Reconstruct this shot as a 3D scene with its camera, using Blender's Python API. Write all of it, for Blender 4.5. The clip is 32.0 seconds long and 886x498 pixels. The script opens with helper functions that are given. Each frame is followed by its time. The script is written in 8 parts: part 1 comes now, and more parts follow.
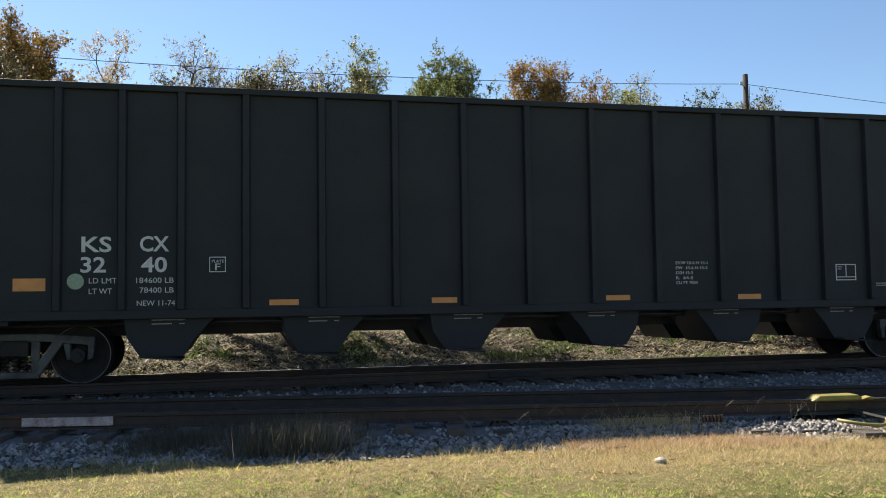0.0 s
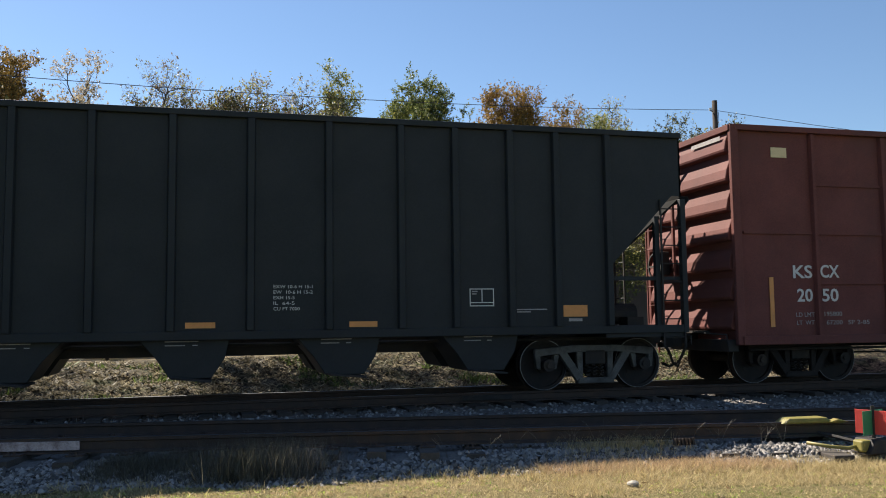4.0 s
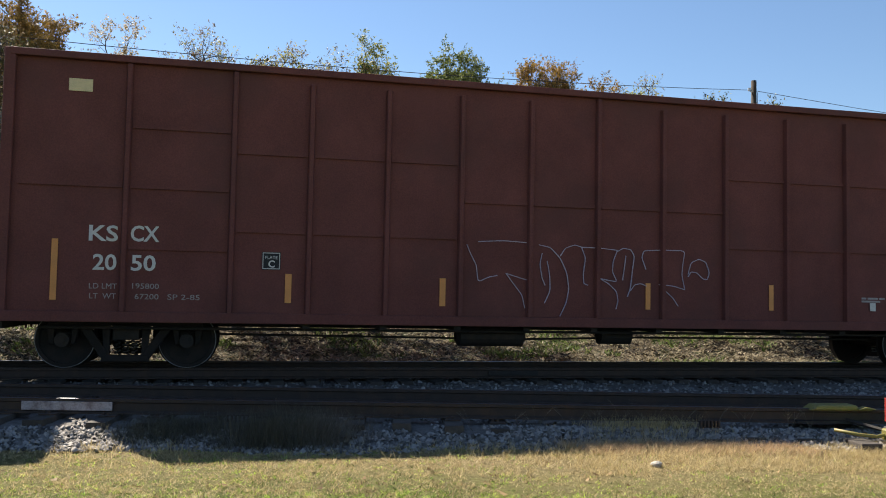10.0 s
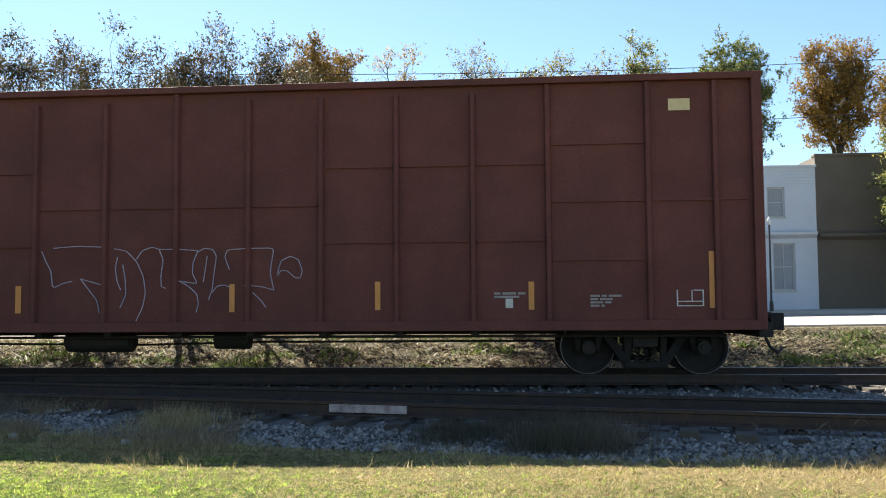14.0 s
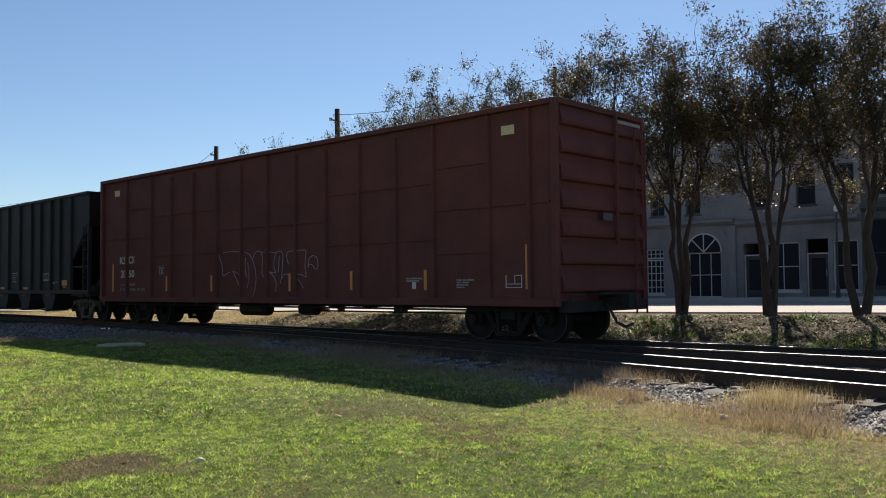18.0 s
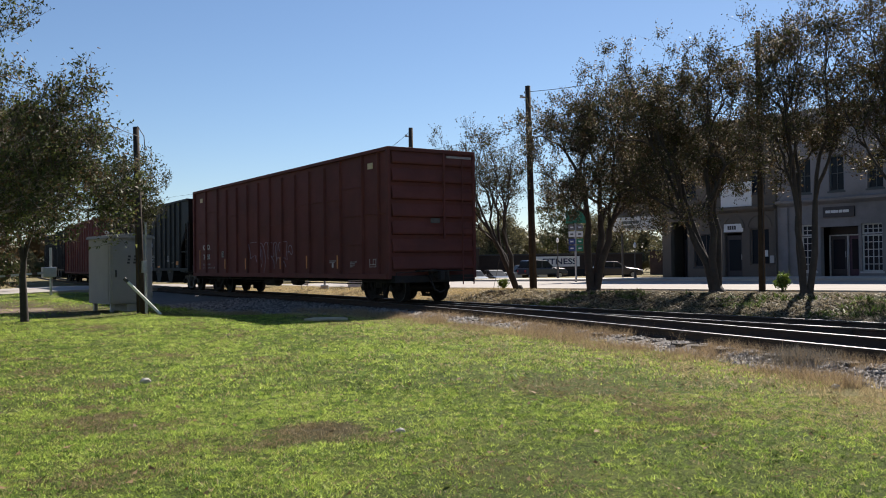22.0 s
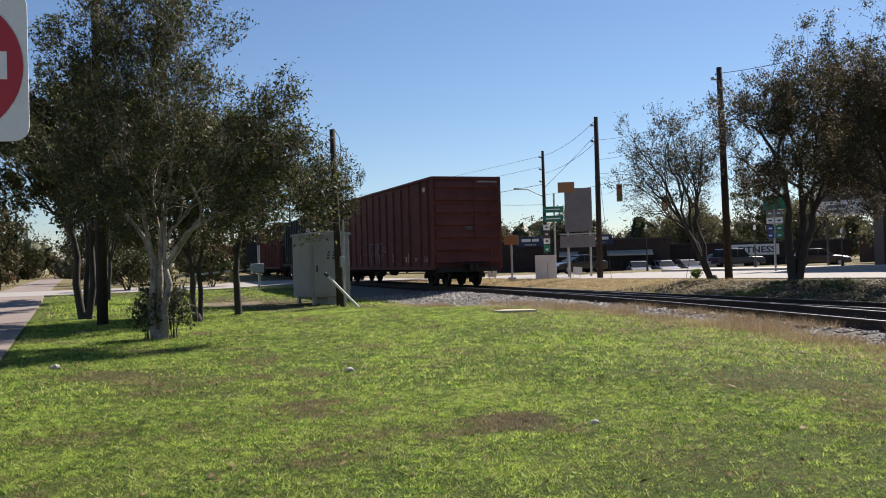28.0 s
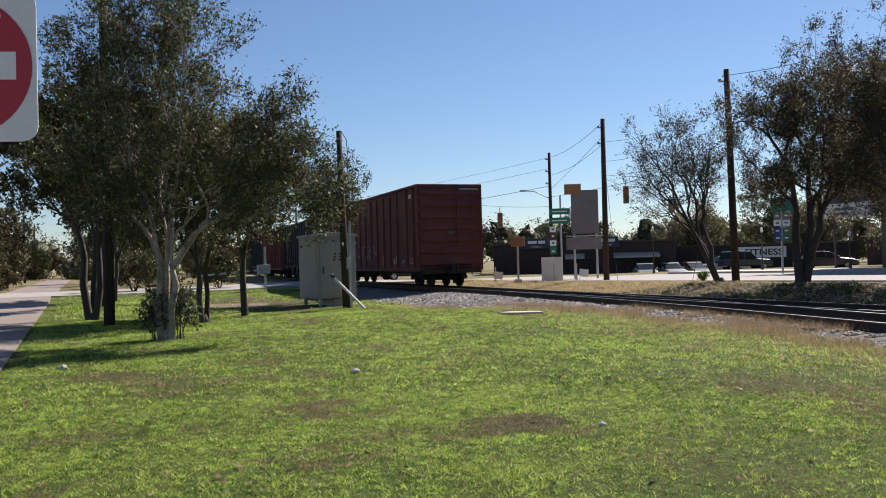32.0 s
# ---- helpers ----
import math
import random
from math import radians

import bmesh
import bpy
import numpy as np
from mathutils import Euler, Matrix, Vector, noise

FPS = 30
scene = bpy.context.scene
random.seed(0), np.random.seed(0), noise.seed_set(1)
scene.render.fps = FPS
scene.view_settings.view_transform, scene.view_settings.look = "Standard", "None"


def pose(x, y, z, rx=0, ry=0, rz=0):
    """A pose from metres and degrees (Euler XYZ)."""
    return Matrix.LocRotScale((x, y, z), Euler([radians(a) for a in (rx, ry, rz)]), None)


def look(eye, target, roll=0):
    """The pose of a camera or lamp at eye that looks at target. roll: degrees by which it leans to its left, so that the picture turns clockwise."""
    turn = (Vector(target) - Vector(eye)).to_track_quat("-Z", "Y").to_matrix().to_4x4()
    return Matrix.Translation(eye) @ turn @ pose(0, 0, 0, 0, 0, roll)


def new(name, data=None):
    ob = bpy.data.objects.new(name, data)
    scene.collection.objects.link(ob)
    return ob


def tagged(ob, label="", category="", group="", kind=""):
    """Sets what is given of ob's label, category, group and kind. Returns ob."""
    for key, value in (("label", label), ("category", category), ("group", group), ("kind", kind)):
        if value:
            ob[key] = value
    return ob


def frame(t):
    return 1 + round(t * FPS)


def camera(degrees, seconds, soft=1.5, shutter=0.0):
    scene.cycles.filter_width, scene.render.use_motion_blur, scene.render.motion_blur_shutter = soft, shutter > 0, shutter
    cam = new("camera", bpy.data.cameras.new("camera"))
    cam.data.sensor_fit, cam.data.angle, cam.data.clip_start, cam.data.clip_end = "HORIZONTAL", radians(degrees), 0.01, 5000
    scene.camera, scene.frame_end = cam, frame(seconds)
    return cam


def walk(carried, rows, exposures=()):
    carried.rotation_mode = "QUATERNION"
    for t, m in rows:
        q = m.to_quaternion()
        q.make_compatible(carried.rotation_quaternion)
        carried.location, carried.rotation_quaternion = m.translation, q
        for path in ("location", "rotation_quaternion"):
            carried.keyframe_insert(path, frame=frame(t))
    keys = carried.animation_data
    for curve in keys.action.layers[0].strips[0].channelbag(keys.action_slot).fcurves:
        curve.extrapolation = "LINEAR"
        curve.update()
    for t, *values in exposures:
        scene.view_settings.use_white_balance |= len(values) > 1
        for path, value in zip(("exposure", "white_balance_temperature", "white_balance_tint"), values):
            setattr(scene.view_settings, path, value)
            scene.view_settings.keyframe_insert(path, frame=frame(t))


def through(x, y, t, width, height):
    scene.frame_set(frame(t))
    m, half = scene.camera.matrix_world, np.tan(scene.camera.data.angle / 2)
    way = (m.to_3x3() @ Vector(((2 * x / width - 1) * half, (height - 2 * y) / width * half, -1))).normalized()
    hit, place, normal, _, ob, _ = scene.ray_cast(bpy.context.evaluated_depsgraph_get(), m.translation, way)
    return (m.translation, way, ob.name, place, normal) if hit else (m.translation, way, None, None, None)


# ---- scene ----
cam = camera(53.8, 32.0, 1.0)
PATH = [
    (0, (0.023, 0.019, 1.596), (0.482, 1.962, 1.714), -0.8),
    (0.5, (0.019, 0.026, 1.597), (0.484, 1.968, 1.712), -1.0),
    (1, (0.019, 0.028, 1.598), (0.457, 1.976, 1.716), -0.3),
    (1.5, (0.022, 0.026, 1.597), (0.426, 1.98, 1.731), 1.6),
    (2, (0.023, 0.028, 1.597), (0.417, 1.983, 1.747), 1.2),
    (2.5, (0.021, 0.029, 1.597), (0.445, 1.977, 1.76), -0.5),
    (3, (0.019, 0.028, 1.598), (0.494, 1.963, 1.771), -1.1),
    (3.5, (0.018, 0.022, 1.597), (0.539, 1.946, 1.767), -0.7),
    (5.5, (0.016, 0.013, 1.597), (0.507, 1.945, 1.764), -0.2),
    (6, (0.01, 0.01, 1.598), (0.486, 1.944, 1.779), 0.4),
    (6.5, (0.005, 0.008, 1.599), (0.47, 1.945, 1.778), 1.2),
    (7, (0.0, 0.004, 1.6), (0.447, 1.946, 1.774), 1.3),
    (7.5, (-0.003, 0.006, 1.602), (0.404, 1.955, 1.785), 1.2),
    (8, (0.0, 0.005, 1.604), (0.404, 1.955, 1.79), 0.6),
    (8.5, (0.002, 0.006, 1.605), (0.419, 1.955, 1.772), -0.1),
    (9, (0.005, 0.007, 1.606), (0.446, 1.952, 1.755), -0.9),
    (9.5, (0.009, 0.004, 1.606), (0.479, 1.944, 1.737), -0.1),
    (10, (0.007, 0.001, 1.607), (0.461, 1.946, 1.716), 1.1),
    (10.5, (0.004, -0.001, 1.606), (0.416, 1.954, 1.71), 1.0),
    (11, (0.001, -0.003, 1.605), (0.37, 1.958, 1.728), 0.9),
    (11.5, (-0.009, -0.001, 1.604), (0.293, 1.971, 1.749), 0.6),
    (12, (-0.019, -0.008, 1.605), (0.203, 1.974, 1.754), 0.4),
    (12.5, (-0.008, -0.005, 1.602), (0.129, 1.985, 1.75), 0.0),
    (13, (-0.002, -0.004, 1.601), (0.055, 1.991, 1.738), -0.4),
    (13.5, (0.007, -0.001, 1.599), (-0.029, 1.995, 1.719), -0.6),
    (15.5, (0.013, 0.009, 1.596), (-0.681, 1.879, 1.745), 0.9),
    (16, (0.007, 0.026, 1.596), (-0.853, 1.825, 1.75), 0.7),
    (16.5, (0.014, 0.033, 1.595), (-0.996, 1.752, 1.755), 0.3),
    (17, (0.022, 0.045, 1.594), (-1.099, 1.695, 1.745), 0.5),
    (17.5, (0.002, 0.054, 1.594), (-1.254, 1.606, 1.702), 0.1),
    (18, (-0.013, 0.063, 1.594), (-1.359, 1.54, 1.674), -0.6),
    (18.5, (-0.031, 0.073, 1.595), (-1.469, 1.461, 1.661), -0.9),
    (19, (-0.044, 0.074, 1.596), (-1.559, 1.38, 1.642), -0.6),
    (19.5, (-0.042, 0.065, 1.595), (-1.595, 1.324, 1.628), -0.5),
    (20, (-0.053, 0.065, 1.593), (-1.641, 1.28, 1.63), -0.6),
    (20.5, (-0.064, 0.068, 1.591), (-1.668, 1.263, 1.63), -0.6),
    (21, (-0.064, 0.067, 1.591), (-1.676, 1.25, 1.626), -0.4),
    (21.5, (-0.057, 0.064, 1.592), (-1.683, 1.228, 1.623), -0.3),
    (22, (-0.05, 0.062, 1.592), (-1.685, 1.213, 1.625), -0.7),
    (22.5, (-0.036, 0.053, 1.593), (-1.693, 1.171, 1.641), -1.5),
    (23, (-0.023, 0.044, 1.596), (-1.711, 1.115, 1.643), -1.7),
    (23.5, (-0.009, 0.034, 1.599), (-1.726, 1.058, 1.634), -2.0),
    (24, (0.015, 0.015, 1.605), (-1.734, 0.984, 1.643), -1.7),
    (24.5, (0.026, -0.002, 1.606), (-1.758, 0.902, 1.646), -1.0),
    (25, (0.033, -0.014, 1.607), (-1.773, 0.844, 1.638), -0.8),
    (25.5, (0.041, -0.027, 1.609), (-1.777, 0.808, 1.633), -0.8),
    (26, (0.042, -0.035, 1.609), (-1.787, 0.773, 1.633), -1.6),
    (26.5, (0.042, -0.04, 1.608), (-1.796, 0.748, 1.628), -1.9),
    (28.5, (0.043, -0.048, 1.607), (-1.799, 0.732, 1.631), -1.6),
    (29, (0.035, -0.045, 1.603), (-1.809, 0.729, 1.626), -1.6),
    (29.5, (0.035, -0.045, 1.603), (-1.812, 0.723, 1.62), -1.4),
    (30, (0.033, -0.047, 1.604), (-1.814, 0.722, 1.614), -1.5),
    (30.5, (0.033, -0.049, 1.604), (-1.812, 0.724, 1.611), -1.5),
    (31, (0.032, -0.05, 1.604), (-1.812, 0.723, 1.615), -1.5),
    (31.5, (0.031, -0.051, 1.604), (-1.816, 0.716, 1.623), -1.5),
    (32, (0.03, -0.052, 1.605), (-1.816, 0.716, 1.632), -1.5),
]
EXPOSURE = [(0, 1.46, 7000, 10), (1, 1.52, 7000, 10), (2.2, 1.47, 7000, 10), (3.5, 1.24, 6900, 10), (6, 1.44, 6900, 10), (10, 1.38, 7000, 10), (11, 1.65, 7150, 10), (12, 1.55, 7150, 10), (13, 1.75, 7250, 6), (13.6, 1.9, 7200, 6), (15.5, 1.22, 7000, 9), (16.2, 1.1, 6950, 10), (17, 0.85, 6900, 10), (19, 0.87, 6800, 12), (22, 0.85, 6700, 13), (23, 0.68, 6600, 14), (24, 0.72, 6550, 14), (25, 0.8, 6550, 14), (32, 0.78, 6450, 14)]
walk(cam, [(t, look(eye, target, roll)) for t, eye, target, roll in PATH], EXPOSURE)

# ---- light ----
SUN_AZ = radians(28.0)          # towards -x from +y
SUN_EL = radians(40.3)
world = bpy.data.worlds.new("sky")
scene.world = world
world.use_nodes = True
wn = world.node_tree
sky = wn.nodes.new("ShaderNodeTexSky")
sky.sky_type = "NISHITA"
sky.sun_disc = False
sky.sun_elevation = SUN_EL
sky.sun_rotation = -SUN_AZ
sky.air_density, sky.dust_density, sky.ozone_density = 1.0, 0.1, 5.5
wn.links.new(sky.outputs[0], wn.nodes["Background"].inputs[0])
wn.nodes["Background"].inputs[1].default_value = 0.06
sun = new("sun", bpy.data.lights.new("sun", "SUN"))
sun.data.energy, sun.data.angle, sun.data.color = 5.0, radians(0.55), (1.0, 0.95, 0.87)
SUN_DIR = Vector((-math.sin(SUN_AZ) * math.cos(SUN_EL), math.cos(SUN_AZ) * math.cos(SUN_EL), math.sin(SUN_EL)))
sun.matrix_world = look(SUN_DIR * 60, (0, 0, 0))

# ---- geometry helpers ----


class Geo:
    """Collects vertices and faces for one mesh."""

    def __init__(self):
        self.v, self.f = [], []

    def add(self, verts, faces):
        n = len(self.v)
        self.v.extend(verts)
        self.f.extend([tuple(i + n for i in face) for face in faces])
        return self

    def box(self, x0, x1, y0, y1, z0, z1):
        c = [(x0, y0, z0), (x1, y0, z0), (x1, y1, z0), (x0, y1, z0), (x0, y0, z1), (x1, y0, z1), (x1, y1, z1), (x0, y1, z1)]
        return self.add(c, [(0, 3, 2, 1), (4, 5, 6, 7), (0, 1, 5, 4), (1, 2, 6, 5), (2, 3, 7, 6), (3, 0, 4, 7)])

    def bar(self, p, q, w, h, up=(0, 0, 1)):
        """A straight bar of width w and height h from p to q."""
        p, q = Vector(p), Vector(q)
        d = (q - p).normalized()
        s = d.cross(Vector(up))
        s = s.normalized() if s.length > 1e-4 else Vector((1, 0, 0))
        u = s.cross(d).normalized()
        c = []
        for e in (p, q):
            for a, b in ((-1, -1), (1, -1), (1, 1), (-1, 1)):
                c.append(tuple(e + s * a * w / 2 + u * b * h / 2))
        return self.add(c, [(0, 3, 2, 1), (4, 5, 6, 7), (0, 1, 5, 4), (1, 2, 6, 5), (2, 3, 7, 6), (3, 0, 4, 7)])

    def tube(self, points, radii, seg=8, caps=True):
        pts = [Vector(p) for p in points]
        if not hasattr(radii, "__len__"):
            radii = [radii] * len(pts)
        ring = []
        side = None
        for i, p in enumerate(pts):
            d = (pts[min(i + 1, len(pts) - 1)] - pts[max(i - 1, 0)]).normalized()
            if side is None or abs(side.dot(d)) > 0.95:
                side = d.orthogonal().normalized()
            side = (side - d * side.dot(d)).normalized()
            up = d.cross(side)
            for k in range(seg):
                a = 2 * math.pi * k / seg
                ring.append(tuple(p + (side * math.cos(a) + up * math.sin(a)) * radii[i]))
        faces = []
        for i in range(len(pts) - 1):
            for k in range(seg):
                a, b = i * seg + k, i * seg + (k + 1) % seg
                faces.append((a, b, b + seg, a + seg))
        if caps:
            faces.append(tuple(reversed(range(seg))))
            faces.append(tuple(range((len(pts) - 1) * seg, len(pts) * seg)))
        return self.add(ring, faces)

    def disc(self, centre, axis, r, thick, seg=24, inner=0.0):
        """A wheel-like disc (or ring) round an axis."""
        c, a = Vector(centre), Vector(axis).normalized()
        s = a.orthogonal().normalized()
        u = a.cross(s)
        v, f = [], []
        for e in (-thick / 2, thick / 2):
            for rr in ((r, inner) if inner else (r,)):
                for k in range(seg):
                    t = 2 * math.pi * k / seg
                    v.append(tuple(c + a * e + (s * math.cos(t) + u * math.sin(t)) * rr))
        m = 2 if inner else 1
        for k in range(seg):
            n = (k + 1) % seg
            o = seg * m
            f.append((k, n, n + o, k + o))
            if inner:
                f.append((seg + n, seg + k, seg + k + o, seg + n + o))
                f.append((k, seg + k, seg + n, n))
                f.append((k + o, n + o, seg + n + o, seg + k + o))
        if not inner:
            f.append(tuple(reversed(range(seg))))
            f.append(tuple(range(seg, 2 * seg)))
        return self.add(v, f)

    def prism(self, outline, axis, a0, a1):
        """An outline of 2D points pushed along an axis from a0 to a1."""
        n = len(outline)

        def put(p, a):
            return {"x": (a, p[0], p[1]), "y": (p[0], a, p[1]), "z": (p[0], p[1], a)}[axis]

        v = [put(p, a0) for p in outline] + [put(p, a1) for p in outline]
        f = [tuple(reversed(range(n))), tuple(range(n, 2 * n))]
        f += [(i, (i + 1) % n, n + (i + 1) % n, n + i) for i in range(n)]
        return self.add(v, f)

    def mesh(self, name, mat, smooth=False):
        me = bpy.data.meshes.new(name)
        me.from_pydata(self.v, [], self.f)
        if mat:
            me.materials.append(mat)
        if smooth:
            me.shade_smooth()
        me.update()
        return me


def fix_normals(me):
    bm = bmesh.new()
    bm.from_mesh(me)
    bmesh.ops.recalc_face_normals(bm, faces=bm.faces)
    bm.to_mesh(me)
    bm.free()


def thing(name, label, category, m=None, group="", kind=""):
    ob = new(name)
    ob.empty_display_size = 0.2
    if m is not None:
        ob.matrix_world = m
    return tagged(ob, label, category, group, kind)


def part(name, geo, mat, parent=None, label="", m=None, smooth=False, bevel=0.0, recalc=True):
    """One mesh object under a thing or a part."""
    me = geo if isinstance(geo, bpy.types.Mesh) else geo.mesh(name, mat, smooth)
    if recalc and not isinstance(geo, bpy.types.Mesh) and len(me.polygons) < 6000:
        fix_normals(me)
    ob = new(name, me)
    if parent:
        ob.parent = parent
    if m is not None:
        ob.matrix_local = m
    if bevel:
        b = ob.modifiers.new("edge", "BEVEL")
        b.width, b.segments, b.limit_method = bevel, 2, "ANGLE"
    if label:
        ob["label"] = label
    return ob


def text_mesh(body, size, mat, depth=0.002, bold=0.0):
    cu = bpy.data.curves.new("lettering", "FONT")
    cu.body, cu.size, cu.extrude, cu.offset = body, size, depth, bold
    cu.resolution_u = 3
    tmp = bpy.data.objects.new("lettering", cu)
    scene.collection.objects.link(tmp)
    bpy.context.view_layer.update()
    me = bpy.data.meshes.new_from_object(tmp.evaluated_get(bpy.context.evaluated_depsgraph_get()))
    bpy.data.objects.remove(tmp)
    me.materials.clear()
    me.materials.append(mat)
    return me


def letters(body, height, mat, parent, x, y, z, rz=0.0, width=None, bold=0.0, label="", name="lettering"):
    """Upright writing that faces -y before its turn rz, with its lower left corner at x, y, z."""
    me = text_mesh(body, height / 0.72, mat, bold=bold)
    xs = [v.co.x for v in me.vertices]
    k = width / (max(xs) - min(xs)) if width and xs else 1.0
    x0 = min(xs) if xs else 0
    for v in me.vertices:
        v.co.x = (v.co.x - x0) * k
    return part(name, me, mat, parent, label, pose(x, y, z, 90, 0, rz))


# ---- materials ----


def mat(name, base, rough=0.7, metal=0.0, vary=0.25, scale=6.0, fine=60.0, bump=0.15, tint=None, amount=0.35, tscale=1.2, spread=0.0, coat=0.0, spec=0.5):
    """A surface with grain at two scales; tint: the colour of stains; spread: how far single pieces differ."""
    m = bpy.data.materials.new(name)
    m.use_nodes = True
    nt = m.node_tree
    n, l = nt.nodes, nt.links
    p = n["Principled BSDF"]
    p.inputs["Roughness"].default_value = rough
    p.inputs["Metallic"].default_value = metal
    p.inputs["Coat Weight"].default_value = coat
    p.inputs["Specular IOR Level"].default_value = spec
    tc = n.new("ShaderNodeTexCoord")

    def noise_node(s, detail, r=0.6):
        k = n.new("ShaderNodeTexNoise")
        k.inputs["Scale"].default_value = s
        k.inputs["Detail"].default_value = detail
        k.inputs["Roughness"].default_value = r
        l.new(tc.outputs["Object"], k.inputs["Vector"])
        return k

    big, small = noise_node(scale, 4), noise_node(fine, 3)
    ramp = n.new("ShaderNodeMapRange")
    ramp.inputs[1].default_value, ramp.inputs[2].default_value = 0.3, 0.7
    ramp.inputs[3].default_value, ramp.inputs[4].default_value = 1 - vary, 1 + vary
    addn = n.new("ShaderNodeMath")
    addn.operation = "ADD"
    half = n.new("ShaderNodeMath")
    half.operation = "MULTIPLY"
    half.inputs[1].default_value = 0.5
    l.new(big.outputs[0], addn.inputs[0])
    l.new(small.outputs[0], addn.inputs[1])
    l.new(addn.outputs[0], half.inputs[0])
    l.new(half.outputs[0], ramp.inputs[0])
    mul = n.new("ShaderNodeMix")
    mul.data_type, mul.blend_type = "RGBA", "MULTIPLY"
    mul.inputs[0].default_value = 1.0
    mul.inputs[6].default_value = (*base, 1)
    l.new(ramp.outputs[0], mul.inputs[7])
    out = mul.outputs[2]
    if tint:
        st = noise_node(tscale, 6, 0.65)
        sr = n.new("ShaderNodeMapRange")
        sr.inputs[1].default_value, sr.inputs[2].default_value = 0.48, 0.68
        sr.inputs[4].default_value = amount
        l.new(st.outputs[0], sr.inputs[0])
        mx = n.new("ShaderNodeMix")
        mx.data_type = "RGBA"
        l.new(sr.outputs[0], mx.inputs[0])
        l.new(out, mx.inputs[6])
        mx.inputs[7].default_value = (*tint, 1)
        out = mx.outputs[2]
    if spread:
        oi = n.new("ShaderNodeObjectInfo")
        rr = n.new("ShaderNodeMapRange")
        rr.inputs[3].default_value, rr.inputs[4].default_value = 1 - spread, 1 + spread
        l.new(oi.outputs["Random"], rr.inputs[0])
        ms = n.new("ShaderNodeMix")
        ms.data_type, ms.blend_type = "RGBA", "MULTIPLY"
        ms.inputs[0].default_value = 1.0
        l.new(out, ms.inputs[6])
        l.new(rr.outputs[0], ms.inputs[7])
        out = ms.outputs[2]
    l.new(out, p.inputs["Base Color"])
    if bump:
        b = n.new("ShaderNodeBump")
        b.inputs["Strength"].default_value = bump
        b.inputs["Distance"].default_value = 0.02
        l.new(half.outputs[0], b.inputs["Height"])
        l.new(b.outputs[0], p.inputs["Normal"])
    return m


def leaf_mat(name, a, b, rough=0.55, through=0.35, spec=0.2):
    """Leaves or blades that differ from one to the next and let light through."""
    m = bpy.data.materials.new(name)
    m.use_nodes = True
    n, l = m.node_tree.nodes, m.node_tree.links
    p = n["Principled BSDF"]
    p.inputs["Roughness"].default_value = rough
    p.inputs["Specular IOR Level"].default_value = spec
    g = n.new("ShaderNodeNewGeometry")
    mx = n.new("ShaderNodeMix")
    mx.data_type = "RGBA"
    mx.inputs[6].default_value, mx.inputs[7].default_value = (*a, 1), (*b, 1)
    l.new(g.outputs["Random Per Island"], mx.inputs[0])
    l.new(mx.outputs[2], p.inputs["Base Color"])
    tr = n.new("ShaderNodeBsdfTranslucent")
    l.new(mx.outputs[2], tr.inputs[0])
    ms = n.new("ShaderNodeMixShader")
    ms.inputs[0].default_value = through
    l.new(p.outputs[0], ms.inputs[1])
    l.new(tr.outputs[0], ms.inputs[2])
    l.new(ms.outputs[0], n["Material Output"].inputs[0])
    return m


def glass_mat(name, colour=(0.02, 0.025, 0.03), rough=0.22):
    m = bpy.data.materials.new(name)
    m.use_nodes = True
    p = m.node_tree.nodes["Principled BSDF"]
    p.inputs["Base Color"].default_value = (*colour, 1)
    p.inputs["Roughness"].default_value = rough
    p.inputs["Specular IOR Level"].default_value = 0.08
    return m


BLACK = mat("black_car_paint", (0.0165, 0.0185, 0.02), 0.62, 0, 0.3, 1.5, 40, 0.08, (0.03, 0.029, 0.028), 0.35, 0.8, spec=0.3)
RED = mat("oxide_red_paint", (0.15, 0.051, 0.043), 0.72, 0, 0.3, 1.2, 45, 0.12, (0.105, 0.045, 0.039), 0.65, 0.7, spec=0.16)
# darker, duller black than the body paint, for slope sheets and ends
DULL_BLACK = mat("dull_black_steel", (0.011, 0.0105, 0.01), 0.92, 0, 0.3, 3, 40, 0.1, (0.03, 0.026, 0.023), 0.4, 2, spec=0.08)
IRON = mat("grimy_iron", (0.022, 0.02, 0.019), 0.75, 0.2, 0.4, 5, 60, 0.3, (0.07, 0.045, 0.03), 0.5, 3)
TRUCK = mat("dusty_truck_casting", (0.105, 0.098, 0.088), 0.85, 0, 0.4, 4, 50, 0.3, (0.025, 0.022, 0.02), 0.85, 3)
# darker copy of the casting: shade under the red cars put into colour
SHADED_TRUCK = mat("shaded_truck_casting", (0.022, 0.019, 0.018), 0.85, 0, 0.4, 4, 50, 0.3, (0.04, 0.03, 0.025), 0.6, 3, spec=0.25)
WHEEL = mat("wheel_steel", (0.02, 0.018, 0.017), 0.8, 0.1, 0.3, 4, 60, 0.15, (0.045, 0.028, 0.02), 0.5, 4, spec=0.3)
RAIL_SIDE = mat("rusty_rail", (0.05, 0.034, 0.026), 0.85, 0.1, 0.35, 8, 80, 0.3, (0.09, 0.045, 0.025), 0.5, 4)
RAIL_TOP = mat("polished_rail_head", (0.17, 0.17, 0.175), 0.42, 1.0, 0.2, 3, 60, 0.05)
TIE = mat("weathered_tie_wood", (0.052, 0.042, 0.034), 0.9, 0, 0.4, 4, 50, 0.5, (0.1, 0.085, 0.07), 0.5, 3, spread=0.3)
WHITE = mat("white_lettering", (0.62, 0.58, 0.53), 0.7, 0, 0.2, 8, 60, 0.0)
